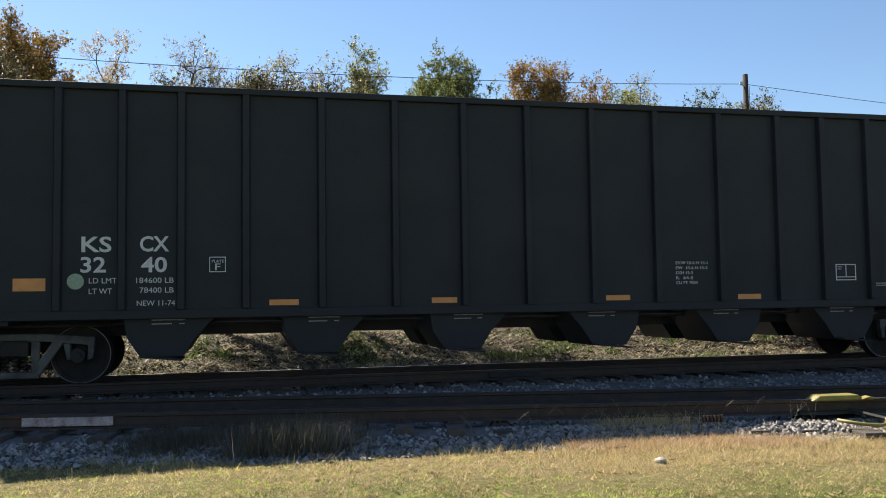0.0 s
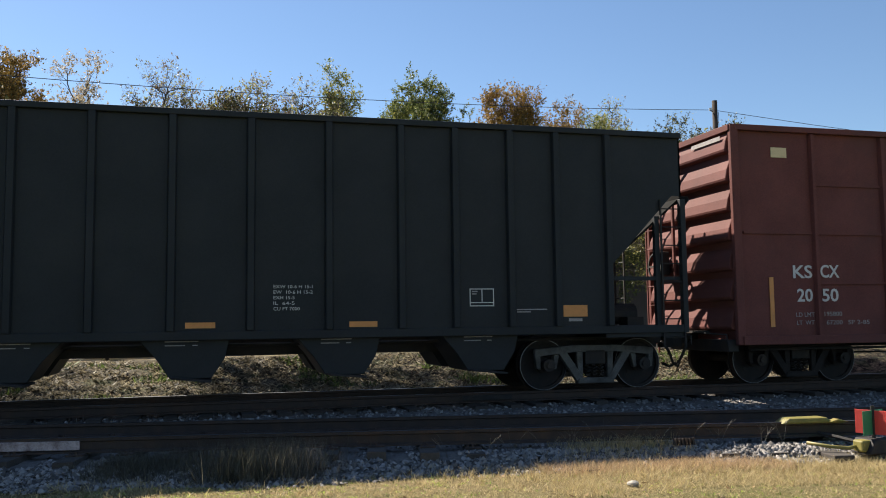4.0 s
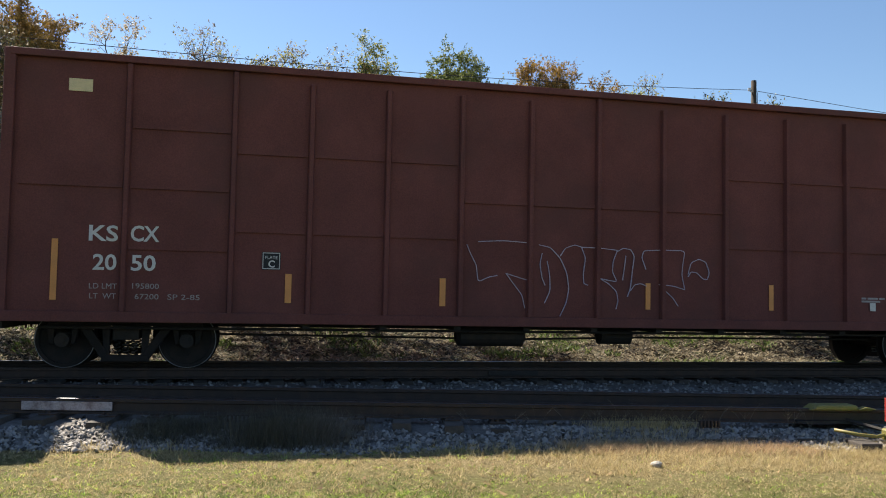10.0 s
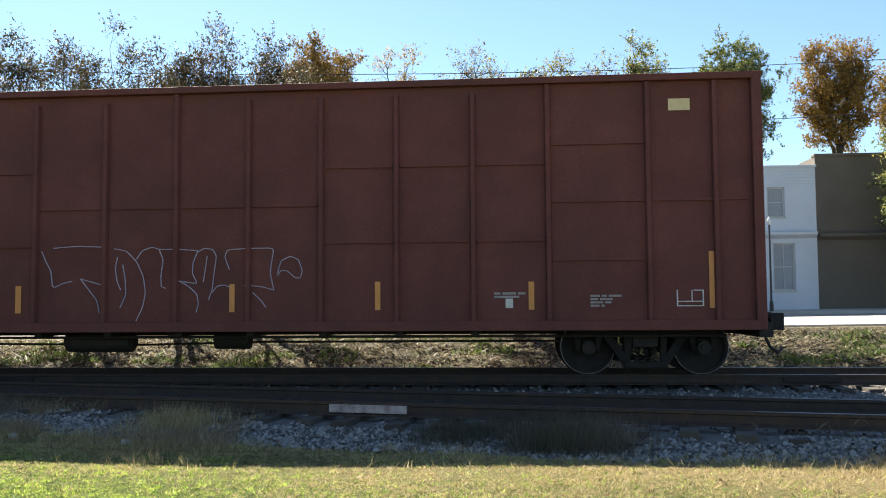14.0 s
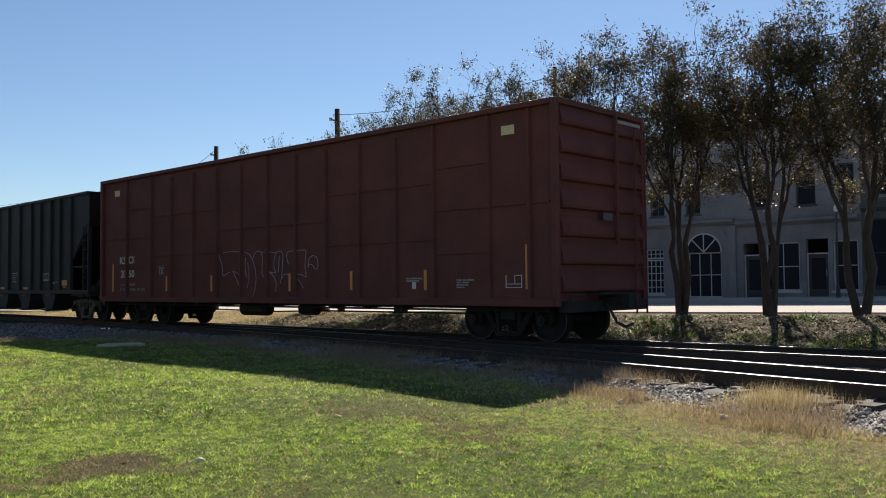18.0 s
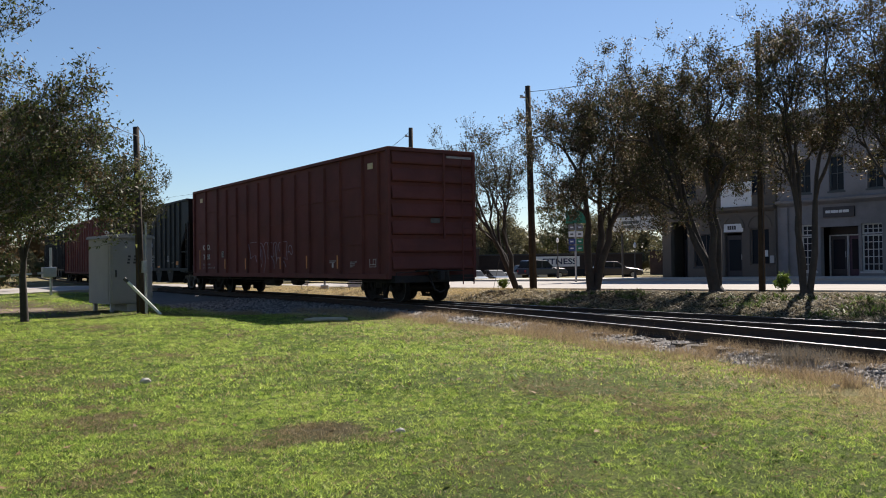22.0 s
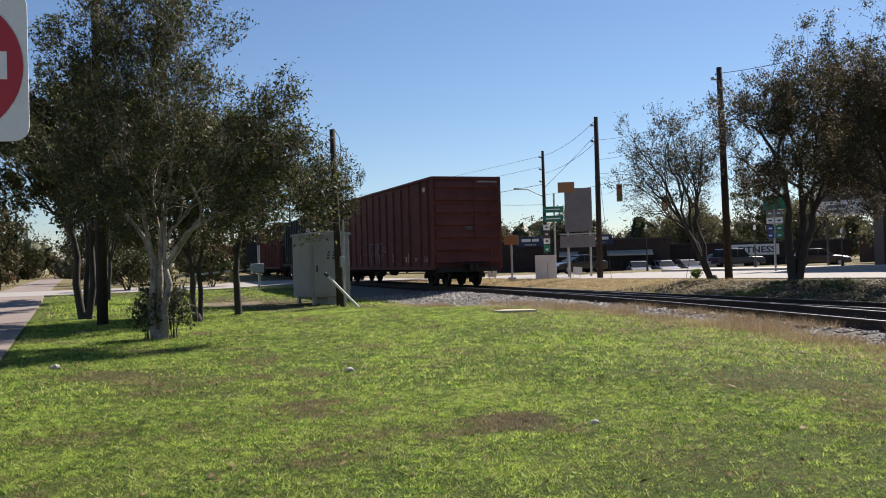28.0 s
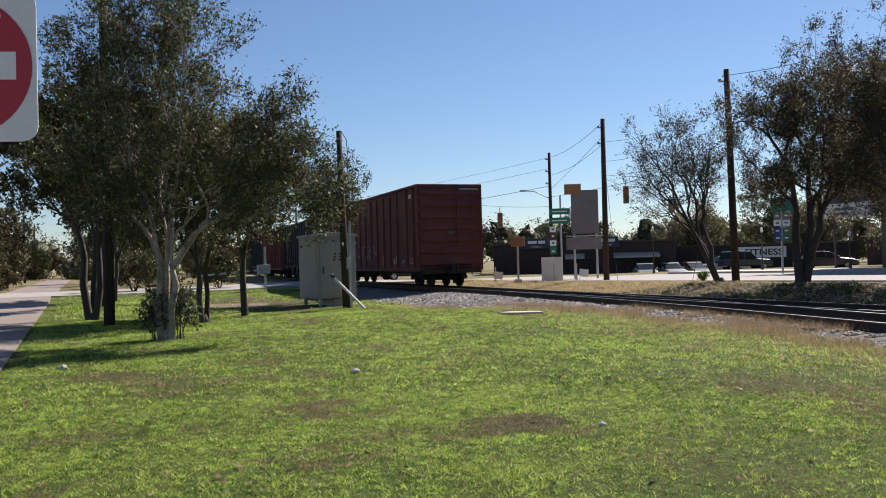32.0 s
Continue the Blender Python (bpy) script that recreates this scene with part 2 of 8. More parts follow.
FADED = mat("faded_lettering", (0.34, 0.3, 0.28), 0.8, 0, 0.4, 12, 60, 0.0)
AMBER = mat("amber_reflector", (0.66, 0.25, 0.06), 0.45, 0, 0.15, 8, 60, 0.0)
CREAM = mat("cream_placard", (0.7, 0.53, 0.29), 0.6, 0, 0.15, 8, 60, 0.0)
CHALK = mat("chalk_line", (0.42, 0.37, 0.44), 0.9, 0, 0.4, 14, 80, 0.0)
YELLOW = mat("yellow_paint", (0.2, 0.17, 0.04), 0.55, 0, 0.2, 8, 60, 0.1, (0.3, 0.2, 0.05), 0.4, 5)
GREEN_P = mat("green_target_paint", (0.02, 0.22, 0.1), 0.5, 0, 0.15, 8, 60, 0.0)
RED_P = mat("red_target_paint", (0.65, 0.06, 0.05), 0.5, 0, 0.15, 8, 60, 0.0)


# ---- plan ----
RAIL_Z = 0.367                 # top of rail over the lawn
MAIN_Y = 15.65                 # centre of the main track
GAUGE = 1.505                  # rail centre to rail centre


def main_y(x):
    """The main track is straight, then bends slightly away."""
    return MAIN_Y + (0.00062 * (-10 - x) ** 2 if x < -10 else 0.0)


def siding_y(x):
    """The siding, which runs into the main track towards -x."""
    if x > 14:
        return siding_y(14) - 0.8 * (1 - math.exp(-(x - 14) * 0.2))
    if x > -14:
        return 11.2 - 0.185 * x + (0.0 if x < 8 else 0.012 * (x - 8) ** 2)
    g = 15.65 - (11.2 + 0.185 * 14)
    u = min(1.0, (-14 - x) / (2 * g / 0.185))
    return main_y(x) - g * (1 - u) ** 2


def street_z(x, y=26.0):
    """Level of the street beyond the tracks: it falls gently towards -x."""
    return 0.74 + 0.0112 * max(-58.0, min(x, 45.0)) + 0.007 * (min(y, 44.0) - 26.0)


def sstep(a, b, v):
    t = max(0.0, min(1.0, (v - a) / (b - a)))
    return t * t * (3 - 2 * t)


ROAD_Y0, ROAD_Y1, FRONT_Y = 26.0, 37.6, 41.5
CROSS_X0, CROSS_X1 = -63.0, -52.0     # the street that crosses the tracks


def rise(x, y):
    """The lawn comes up a little towards the rails farther along."""
    return max(0.0, min(0.11, -0.012 * (x + 3))) * sstep(-28, -23, x) * sstep(5, 8, y) * (1 - sstep(13, 15, y))


def ground_z(x, y):
    """Lawn, ditch behind the tracks, and the bank up to the street."""
    low = rise(x, y)
    if y < 9.3:
        low += 0.05 * noise.noise(Vector((x * 0.16, y * 0.16, 3.1))) * sstep(1.0, 5.0, math.hypot(x, y)) * sstep(-1.3, 0.5, y)
    k = sstep(18.6, 24.0, y + 0.5 * noise.noise(Vector((x * 0.3, y * 0.3, 0))))
    z = low * (1 - k) + street_z(x, y) * k
    if 17 < y < 24.5:
        z += (0.11 * noise.noise(Vector((x * 0.9, y * 0.9, 5))) + 0.09 * noise.noise(Vector((x * 2.3, y * 2.3, 9)))) * sstep(17, 19, y) * (1 - sstep(23, 24.5, y))
    if y > 24.5:
        z -= 0.05 * sstep(25.3, 26.0, y)
    z -= 0.75 * sstep(-63.2, -65.2, x) * sstep(39, 44, y)
    c = sstep(CROSS_X1 + 3, CROSS_X1, x)
    z = z * (1 - c) + (0.2 + 0.0 * y) * c if y < 27 and c else z
    return z


def ground_material():
    """Mown grass with bare, dry patches; dead leaves on the bank; dust by the far street."""
    m = bpy.data.materials.new("lawn_and_bank")
    m.use_nodes = True
    n, l = m.node_tree.nodes, m.node_tree.links
    p = n["Principled BSDF"]
    p.inputs["Roughness"].default_value = 0.95
    p.inputs["Specular IOR Level"].default_value = 0.15
    tc = n.new("ShaderNodeTexCoord")
    sep = n.new("ShaderNodeSeparateXYZ")
    l.new(tc.outputs["Object"], sep.inputs[0])

    def nz(s, d=5, r=0.6):
        k = n.new("ShaderNodeTexNoise")
        k.inputs["Scale"].default_value, k.inputs["Detail"].default_value, k.inputs["Roughness"].default_value = s, d, r
        l.new(tc.outputs["Object"], k.inputs["Vector"])
        return k.outputs[0]

    def rng(v, a, b, c=0.0, d=1.0):
        k = n.new("ShaderNodeMapRange")
        for i, q in enumerate((a, b, c, d)):
            k.inputs[i + 1].default_value = q
        l.new(v, k.inputs[0])
        return k.outputs[0]

    def mix(f, a, b):
        k = n.new("ShaderNodeMix")
        k.data_type = "RGBA"
        for s, q in ((0, f), (6, a), (7, b)):
            if isinstance(q, tuple):
                k.inputs[s].default_value = (*q, 1)
            else:
                l.new(q, k.inputs[s])
        return k.outputs[2]

    def calc(op, a, b):
        k = n.new("ShaderNodeMath")
        k.operation = op
        for s, q in ((0, a), (1, b)):
            if isinstance(q, float):
                k.inputs[s].default_value = q
            else:
                l.new(q, k.inputs[s])
        return k.outputs[0]

    # the near-black grain stands for shade between the blades
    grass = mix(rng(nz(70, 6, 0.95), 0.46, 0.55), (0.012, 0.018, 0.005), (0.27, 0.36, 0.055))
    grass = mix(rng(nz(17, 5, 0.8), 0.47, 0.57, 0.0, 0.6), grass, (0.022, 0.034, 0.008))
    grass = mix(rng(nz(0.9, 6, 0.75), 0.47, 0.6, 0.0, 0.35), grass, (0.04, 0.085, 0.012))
    grass = mix(rng(nz(1.4, 6, 0.7), 0.5, 0.7, 0.0, 0.4), grass, (0.27, 0.27, 0.075))
    grass = mix(rng(nz(0.33, 5, 0.7), 0.58, 0.75, 0.0, 0.5), grass, (0.2, 0.16, 0.075))
    for cx, cy, ra, rb, depth in ((-7.62, 3.97, 0.5, 0.55, 0.92), (-5.3, 4.3, 0.5, 0.8, 0.15), (-14.1, 0.5, 1.1, 1.2, 0.5), (-11.0, 2.3, 0.8, 1.0, 0.4), (-8.2, 7.4, 1.0, 1.1, 0.3), (-37.5, 7.0, 10.0, 2.6, 0.95)):
        dx = calc("DIVIDE", calc("SUBTRACT", sep.outputs[0], cx), ra)
        dy = calc("DIVIDE", calc("SUBTRACT", sep.outputs[1], cy), rb)
        d2 = calc("ADD", calc("ADD", calc("MULTIPLY", dx, dx), calc("MULTIPLY", dy, dy)), calc("MULTIPLY", nz(3.5, 5, 0.7), 1.4))
        grass = mix(rng(d2, 0.9, 1.9, depth, 0.0), grass, (0.1, 0.079, 0.038))
    dry = mix(rng(nz(18, 6, 0.7), 0.35, 0.65), (0.2, 0.15, 0.075), (0.42, 0.33, 0.17))
    # dry strip beside the tracks
    edge = calc("ADD", calc("ADD", sep.outputs[1], calc("MULTIPLY", sep.outputs[0], 0.28)), calc("MULTIPLY", nz(0.5, 4), 2.6))
    col = mix(rng(edge, 8.0, 10.4), grass, dry)
    leaf = mix(rng(nz(6, 7, 0.85), 0.46, 0.66), (0.012, 0.0095, 0.007), (0.34, 0.27, 0.17))
    leaf = mix(rng(nz(1.3, 4), 0.5, 0.68, 0.0, 0.55), leaf, (0.07, 0.1, 0.03))
    col = mix(rng(sep.outputs[1], 16.8, 18.2), col, leaf)
    col = mix(calc("MULTIPLY", rng(sep.outputs[1], 16.8, 18.2), rng(calc("ADD", sep.outputs[0], calc("MULTIPLY", nz(0.6, 4), 6.0)), -22.0, -27.0)), col, mix(rng(nz(9, 6, 0.8), 0.42, 0.6), (0.11, 0.08, 0.035), (0.4, 0.3, 0.14)))
    far = mix(rng(nz(0.3, 6), 0.4, 0.6), (0.16, 0.15, 0.06), (0.11, 0.13, 0.045))
    col = mix(rng(sep.outputs[1], 24.4, 25.4), col, mix(rng(nz(6, 5, 0.7), 0.4, 0.6), (0.22, 0.16, 0.085), (0.36, 0.28, 0.16)))
    col = mix(rng(sep.outputs[1], 60.0, 64.0), col, far)
    verge = mix(rng(nz(1.5, 6, 0.7), 0.4, 0.6), (0.15, 0.14, 0.055), (0.24, 0.18, 0.1))
    col = mix(rng(sep.outputs[0], -51.0, -54.0), col, verge)
    l.new(col, p.inputs["Base Color"])
    b = n.new("ShaderNodeBump")
    b.inputs["Strength"].default_value, b.inputs["Distance"].default_value = 1.0, 0.05
    l.new(nz(55, 5, 0.9), b.inputs["Height"])
    l.new(b.outputs[0], p.inputs["Normal"])
    return m


GROUND = ground_material()


def axis_steps(parts):
    out = []
    for a, b, s in parts:
        k = max(1, round((b - a) / s))
        out += [a + (b - a) * i / k for i in range(k)]
    return out + [parts[-1][1]]


def build_ground():
    xs = axis_steps([(-1500, -200, 260), (-200, -80, 20), (-80, -45, 3), (-45, 24, 0.6), (24, 60, 4), (60, 200, 28), (200, 1500, 260)])
    ys = axis_steps([(-1500, -100, 280), (-100, -20, 16), (-20, -3, 1.5), (-3, 9, 0.6), (9, 17, 1.0), (17, 26.2, 0.33), (26.2, 46, 2.5), (46, 200, 22), (200, 1500, 260)])
    v = [(x, y, ground_z(x, y)) for y in ys for x in xs]
    w = len(xs)
    f = [(j * w + i, j * w + i + 1, (j + 1) * w + i + 1, (j + 1) * w + i) for j in range(len(ys) - 1) for i in range(w - 1)]
    g = Geo().add(v, f)
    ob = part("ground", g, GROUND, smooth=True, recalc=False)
    tagged(ob, "mown lawn with dry patches and a leaf-strewn bank", "ground", kind="structure")


build_ground()

CONCRETE = mat("pale_concrete", (0.46, 0.43, 0.38), 0.9, 0, 0.18, 0.8, 50, 0.2, (0.33, 0.3, 0.26), 0.5, 0.5)
LANE = mat("worn_lane", (0.235, 0.185, 0.155), 0.92, 0, 0.25, 0.8, 60, 0.25, (0.14, 0.115, 0.1), 0.5, 0.4)
PALE_ROAD = mat("sun_bleached_road", (0.33, 0.3, 0.27), 0.92, 0, 0.2, 0.5, 60, 0.25, (0.3, 0.28, 0.255), 0.5, 0.25)


def strip(name, xs, y0, y1, zf, thick, m, label, category):
    """A slab that follows the level zf(x, y)."""
    g = Geo()
    v = []
    for x in xs:
        a, b = (y0(x), y1(x)) if callable(y0) else (y0, y1)
        v += [(x, a, zf(x, a) - thick), (x, a, zf(x, a)), (x, b, zf(x, b)), (x, b, zf(x, b) - thick)]
    f = []
    for i in range(len(xs) - 1):
        for k in range(3):
            f.append((4 * i + k, 4 * i + k + 1, 4 * i + k + 5, 4 * i + k + 4))
    g.add(v, f)
    ob = part(name, g, m)
    return tagged(ob, label, category, kind="structure")


def build_streets():
    xs = axis_steps([(-52.0, 60, 4), (60, 300, 40)])
    strip("road_main_street", xs, ROAD_Y0, ROAD_Y1, lambda x, y: street_z(x, y) + 0.02, 0.3, PALE_ROAD, "sun-bleached street beyond the railway bank", "road")
    xs2 = axis_steps([(-50.0, 60, 2)])
    strip("kerb_main_street", xs2, ROAD_Y0 - 0.16, ROAD_Y0 - 0.01, lambda x, y: street_z(x, y) + 0.035, 0.3, CONCRETE, "low concrete kerb along the street", "kerb")
    strip("pavement_shops", xs2, ROAD_Y1 + 0.01, FRONT_Y + 0.2, lambda x, y: street_z(x, y) + 0.14, 0.3, CONCRETE, "concrete pavement in front of the shops", "pavement")
    # the crossing street
    g = Geo()
    ys = axis_steps([(-200, -20, 20), (-20, 120, 4)])
    cz = lambda y: 0.24 if y < 11 else (0.372 if y < 19 else 0.372 + (street_z(-58, 26) + 0.025 - 0.372) * sstep(19, 26, y))
    v = []
    for y in ys:
        v += [(CROSS_X0, y, cz(y) - 0.3), (CROSS_X0, y, cz(y)), (CROSS_X1, y, cz(y)), (CROSS_X1, y, cz(y) - 0.3)]
    f = [(4 * i + k, 4 * i + k + 1, 4 * i + k + 5, 4 * i + k + 4) for i in range(len(ys) - 1) for k in range(3)]
    ob = part("road_crossing", g.add(v, f), PALE_ROAD)
    tagged(ob, "pale street that crosses the railway at grade", "road", kind="structure")
    # the one-way lane on the camera's side
    xs3 = axis_steps([(-51.98, 20, 1.5)])
    strip("road_side_lane", xs3, lambda x: -18.0, lambda x: -1.28 + 0.007 * min(0, x + 16), lambda x, y: 0.03 + 0.215 * sstep(-43, -49.5, x), 0.2, LANE, "worn pinkish-grey one-way lane beside the lawn", "road")
    strip("road_lane_beyond", axis_steps([(-150, -63.02, 6)]), lambda x: -4.6, lambda x: -1.5, lambda x, y: 0.245, 0.2, LANE, "narrow lane going on beyond the crossing street", "road")


build_streets()


def sweep_rail(yf, x0, x1, parent, off):
    """A rail: foot, web and head along a track, with its polished running surface as a part."""
    prof = [(-0.07, -0.17), (0.07, -0.17), (0.07, -0.155), (0.015, -0.135), (0.012, -0.05), (0.036, -0.038), (0.036, -0.003), (-0.036, -0.003), (-0.036, -0.038), (-0.012, -0.05), (-0.015, -0.135), (-0.07, -0.155)]
    xs = axis_steps([(x0, -90, 12), (-90, 30, 1.5), (30, x1, 12)]) if x0 < -90 else axis_steps([(x0, x1, 1.5)])
    v, top = [], []
    for x in xs:
        y = yf(x) + off
        v += [(x, y + a, RAIL_Z + b) for a, b in prof]
        top += [(x, y - 0.034, RAIL_Z - 0.002), (x, y - 0.026, RAIL_Z), (x, y + 0.026, RAIL_Z), (x, y + 0.034, RAIL_Z - 0.002)]
    n = len(prof)
    f = [(i * n + k, i * n + (k + 1) % n, (i + 1) * n + (k + 1) % n, (i + 1) * n + k) for i in range(len(xs) - 1) for k in range(n)]
    r = part("rail", Geo().add(v, f), RAIL_SIDE, parent)
    f = [(i * 4 + k, i * 4 + k + 1, i * 4 + k + 5, i * 4 + k + 4) for i in range(len(xs) - 1) for k in range(3)]
    part("running_surface", Geo().add(top, f), RAIL_TOP, r, "polished steel running surface")
    return r


def build_tracks():
    main = thing("railway_track", "main railway track of rusty rails on worn wooden ties", "railway track")
    side = thing("railway_siding", "rusty siding that joins the main track, on old ties", "railway track")
    for off in (-GAUGE / 2, GAUGE / 2):
        sweep_rail(main_y, -400, 200, main, off)
        sweep_rail(siding_y, -30 if off < 0 else -33.5, 120, side, off)
    for x in (-9.0, 4.8):
        g = Geo().box(x - 0.46, x + 0.46, main_y(x) - GAUGE / 2 - 0.05, main_y(x) - GAUGE / 2 - 0.02, RAIL_Z - 0.13, RAIL_Z - 0.045)
        part("joint_bar", g, IRON, main)
    return main, side


TRACK_MAIN, TRACK_SIDE = build_tracks()


# ---- train ----
HALF_W = 1.6
TRAVEL = [(0, 33.77), (1, 32.05), (2, 30.43), (3, 28.86), (3.5, 28.1), (5.5, 24.48), (6, 23.52), (7, 21.42), (8, 19.24), (9, 16.95), (10, 14.4),
          (11, 11.75), (12, 8.88), (13, 5.92), (13.5, 4.38), (15.5, -2.35), (16, -4.08), (17, -7.54), (18, -10.85), (19, -14.2), (20, -17.5),
          (21, -20.75), (22, -23.98), (23, -26.88), (24, -29.5), (25, -31.68), (26, -33.5), (26.5, -34.35), (28.5, -36.72), (29, -37.12),
          (30, -37.88), (31, -38.5), (32, -39.04)]


def travel(t):
    """How far the train has come, along x."""
    i = max(k for k in range(len(TRAVEL) - 1) if TRAVEL[k][0] <= t or k == 0)
    p = [TRAVEL[max(0, min(len(TRAVEL) - 1, i + k))] for k in (-1, 0, 1, 2)]
    h = p[2][0] - p[1][0]
    u = (t - p[1][0]) / h
    m1 = (p[2][1] - p[0][1]) / (p[2][0] - p[0][0])
    m2 = (p[3][1] - p[1][1]) / (p[3][0] - p[1][0])
    return (2 * u**3 - 3 * u**2 + 1) * p[1][1] + (u**3 - 2 * u**2 + u) * h * m1 + (3 * u**2 - 2 * u**3) * p[2][1] + (u**3 - u**2) * h * m2


WHEEL_R = 0.457
BASE = 0.93                    # half the wheelbase of a truck


def wheel_pair(parent, x):
    ax = part("wheelset", Geo().tube([(0, -0.98, 0), (0, 0.98, 0)], 0.08, 10), WHEEL, parent, m=pose(x, 0, WHEEL_R))
    for s in (-1, 1):
        g = Geo()
        y = s * 0.745
        g.disc((0, y, 0), (0, 1, 0), WHEEL_R, 0.12, 36, 0.385)
        g.disc((0, y - s * 0.075, 0), (0, 1, 0), WHEEL_R + 0.025, 0.03, 36, 0.40)
        g.disc((0, y, 0), (0, 1, 0), 0.39, 0.035, 28)
        g.disc((0, y + s * 0.03, 0), (0, 1, 0), 0.14, 0.14, 18)
        for k in range(3):
            a = 2 * math.pi * k / 3
            g.disc((0.24 * math.cos(a), y + s * 0.02, 0.24 * math.sin(a)), (0, 1, 0), 0.035, 0.02, 8)
        n = len(g.f)
        g.disc((0, y + s * 0.062, 0), (0, 1, 0), WHEEL_R - 0.004, 0.006, 36, WHEEL_R - 0.016)
        me = g.mesh("wheel", WHEEL)
        me.materials.append(RAIL_TOP)
        for p in me.polygons:
            p.material_index = int(p.index >= n)
        fix_normals(me)
        part("wheel", me, None, ax, "dark wheel with a worn bright rim edge", bevel=0.006)
    return ax


def build_truck(car, x, casting=TRUCK, words="dusty cast side frame"):
    """A three-piece freight truck: side frames, springs, bolster, wheelsets."""
    tr = part("truck", Geo().box(-0.2, 0.2, -1.0, 1.0, 0.46, 0.72).disc((0, 0, 0.74), (0, 0, 1), 0.2, 0.08, 18), IRON, car, m=pose(x, 0, 0), bevel=0.015)
    sets = [wheel_pair(tr, -BASE), wheel_pair(tr, BASE)]
    for s in (-1, 1):
        g = Geo()
        y0, y1 = s * 0.94 - 0.06, s * 0.94 + 0.06
        top = [(-1.16, 0.60), (-1.16, 0.74), (-0.4, 0.80), (0.4, 0.80), (1.16, 0.74), (1.16, 0.60), (0.95, 0.63), (0.4, 0.68), (-0.4, 0.68), (-0.95, 0.63)]
        g.prism(top, "y", y0, y1)
        for d in (-1, 1):
            g.prism([(d * 0.72, 0.68), (d * 0.55, 0.68), (d * 0.20, 0.16), (d * 0.36, 0.16)], "y", y0, y1)
            g.prism([(d * 0.36, 0.68), (d * 0.24, 0.68), (d * 0.24, 0.2), (d * 0.33, 0.2)], "y", y0 + 0.01, y1 - 0.01)
            g.prism([(d * 1.16, 0.62), (d * 1.06, 0.62), (d * 1.05, 0.38), (d * 1.13, 0.4)], "y", y0, y1)
            g.prism([(d * 0.80, 0.64), (d * 0.70, 0.64), (d * 0.76, 0.38), (d * 0.82, 0.4)], "y", y0, y1)
        g.prism([(-0.36, 0.12), (0.36, 0.12), (0.33, 0.22), (-0.33, 0.22)], "y", y0 - 0.02, y1 + 0.02)
        part("side_frame", g, casting, tr, words, bevel=0.012)
        g = Geo()
        for k in (-0.13, 0.0, 0.13):
            zig = [(k + 0.05 * math.cos(a * 1.3), s * 0.94 + 0.05 * math.sin(a * 1.3), 0.23 + 0.0125 * a) for a in range(19)]
            g.tube(zig, 0.013, 5)
        part("spring_group", g, IRON, tr)
        for d in (-1, 1):
            part("bearing_cap", Geo().disc((d * BASE, s * 1.04, WHEEL_R), (0, 1, 0), 0.11, 0.12, 16).disc((d * BASE, s * 1.11, WHEEL_R), (0, 1, 0), 0.06, 0.04, 6), IRON, tr)
    for d in (-0.4, 0.4):
        part("brake_beam", Geo().bar((d, -0.7, 0.36), (d, 0.7, 0.36), 0.07, 0.1), IRON, tr)
    return tr, sets


def coupler(car, x, d):
    """A knuckle coupler with its draft pocket, uncoupling lever and air hose. d: which way it points."""
    g = Geo().box(min(x, x - d * 0.9), max(x, x - d * 0.9), -0.17, 0.17, 0.70, 1.0)
    g.box(min(x, x + d * 0.42), max(x, x + d * 0.42), -0.09, 0.09, 0.78, 0.94)
    g.prism([(x + d * 0.40, -0.16), (x + d * 0.62, -0.19), (x + d * 0.66, -0.05), (x + d * 0.5, 0.0), (x + d * 0.64, 0.1), (x + d * 0.56, 0.18), (x + d * 0.38, 0.14)], "z", 0.7, 1.0)
    part("coupler", g, IRON, car, "heavy cast knuckle coupler", bevel=0.02)
    p = [(x + d * 0.1, -0.28, 0.82), (x + d * 0.25, -0.28, 0.66), (x + d * 0.36, -0.24, 0.42), (x + d * 0.52, -0.14, 0.33), (x + d * 0.62, -0.05, 0.4)]
    part("air_hose", Geo().tube(p, 0.028, 8), IRON, car, "black rubber air hose", smooth=True)
    part("uncoupling_lever", Geo().tube([(x + d * 0.06, -1.45, 0.78), (x + d * 0.06, -1.45, 0.95), (x + d * 0.08, -0.5, 0.98), (x + d * 0.2, -0.1, 1.04)], 0.014, 6), IRON, car)


def ladder(car, x, y, z0, z1, n, across, w=0.4, m=None):
    """Grab-iron rungs on two stiles. across: 'x' or 'y'."""
    g = Geo()
    for s in (-w / 2, w / 2):
        g.bar((x + s, y, z0), (x + s, y, z1), 0.03, 0.03, (0, 1, 0)) if across == "x" else g.bar((x, y + s, z0), (x, y + s, z1), 0.03, 0.03, (1, 0, 0))
    lad = part("ladder", g, m or IRON, car)
    for k in range(n):
        z = z0 + (z1 - z0) * (k + 0.5) / n
        a, b = ((x - w / 2, y, z), (x + w / 2, y, z)) if across == "x" else ((x, y - w / 2, z), (x, y + w / 2, z))
        part("rung", Geo().tube([a, b], 0.011, 6), m or IRON, lad)
    return lad


def plate_sign(car, x0, x1, z0, z1, y, m, t=0.012):
    g = Geo().box(x0, x1, y - 0.002, y + 0.004, z0, z0 + t).box(x0, x1, y - 0.002, y + 0.004, z1 - t, z1).box(x0, x0 + t, y - 0.002, y + 0.004, z0 + t, z1 - t).box(x1 - t, x1, y - 0.002, y + 0.004, z0 + t, z1 - t)
    return part("stencil_frame", g, m, car)


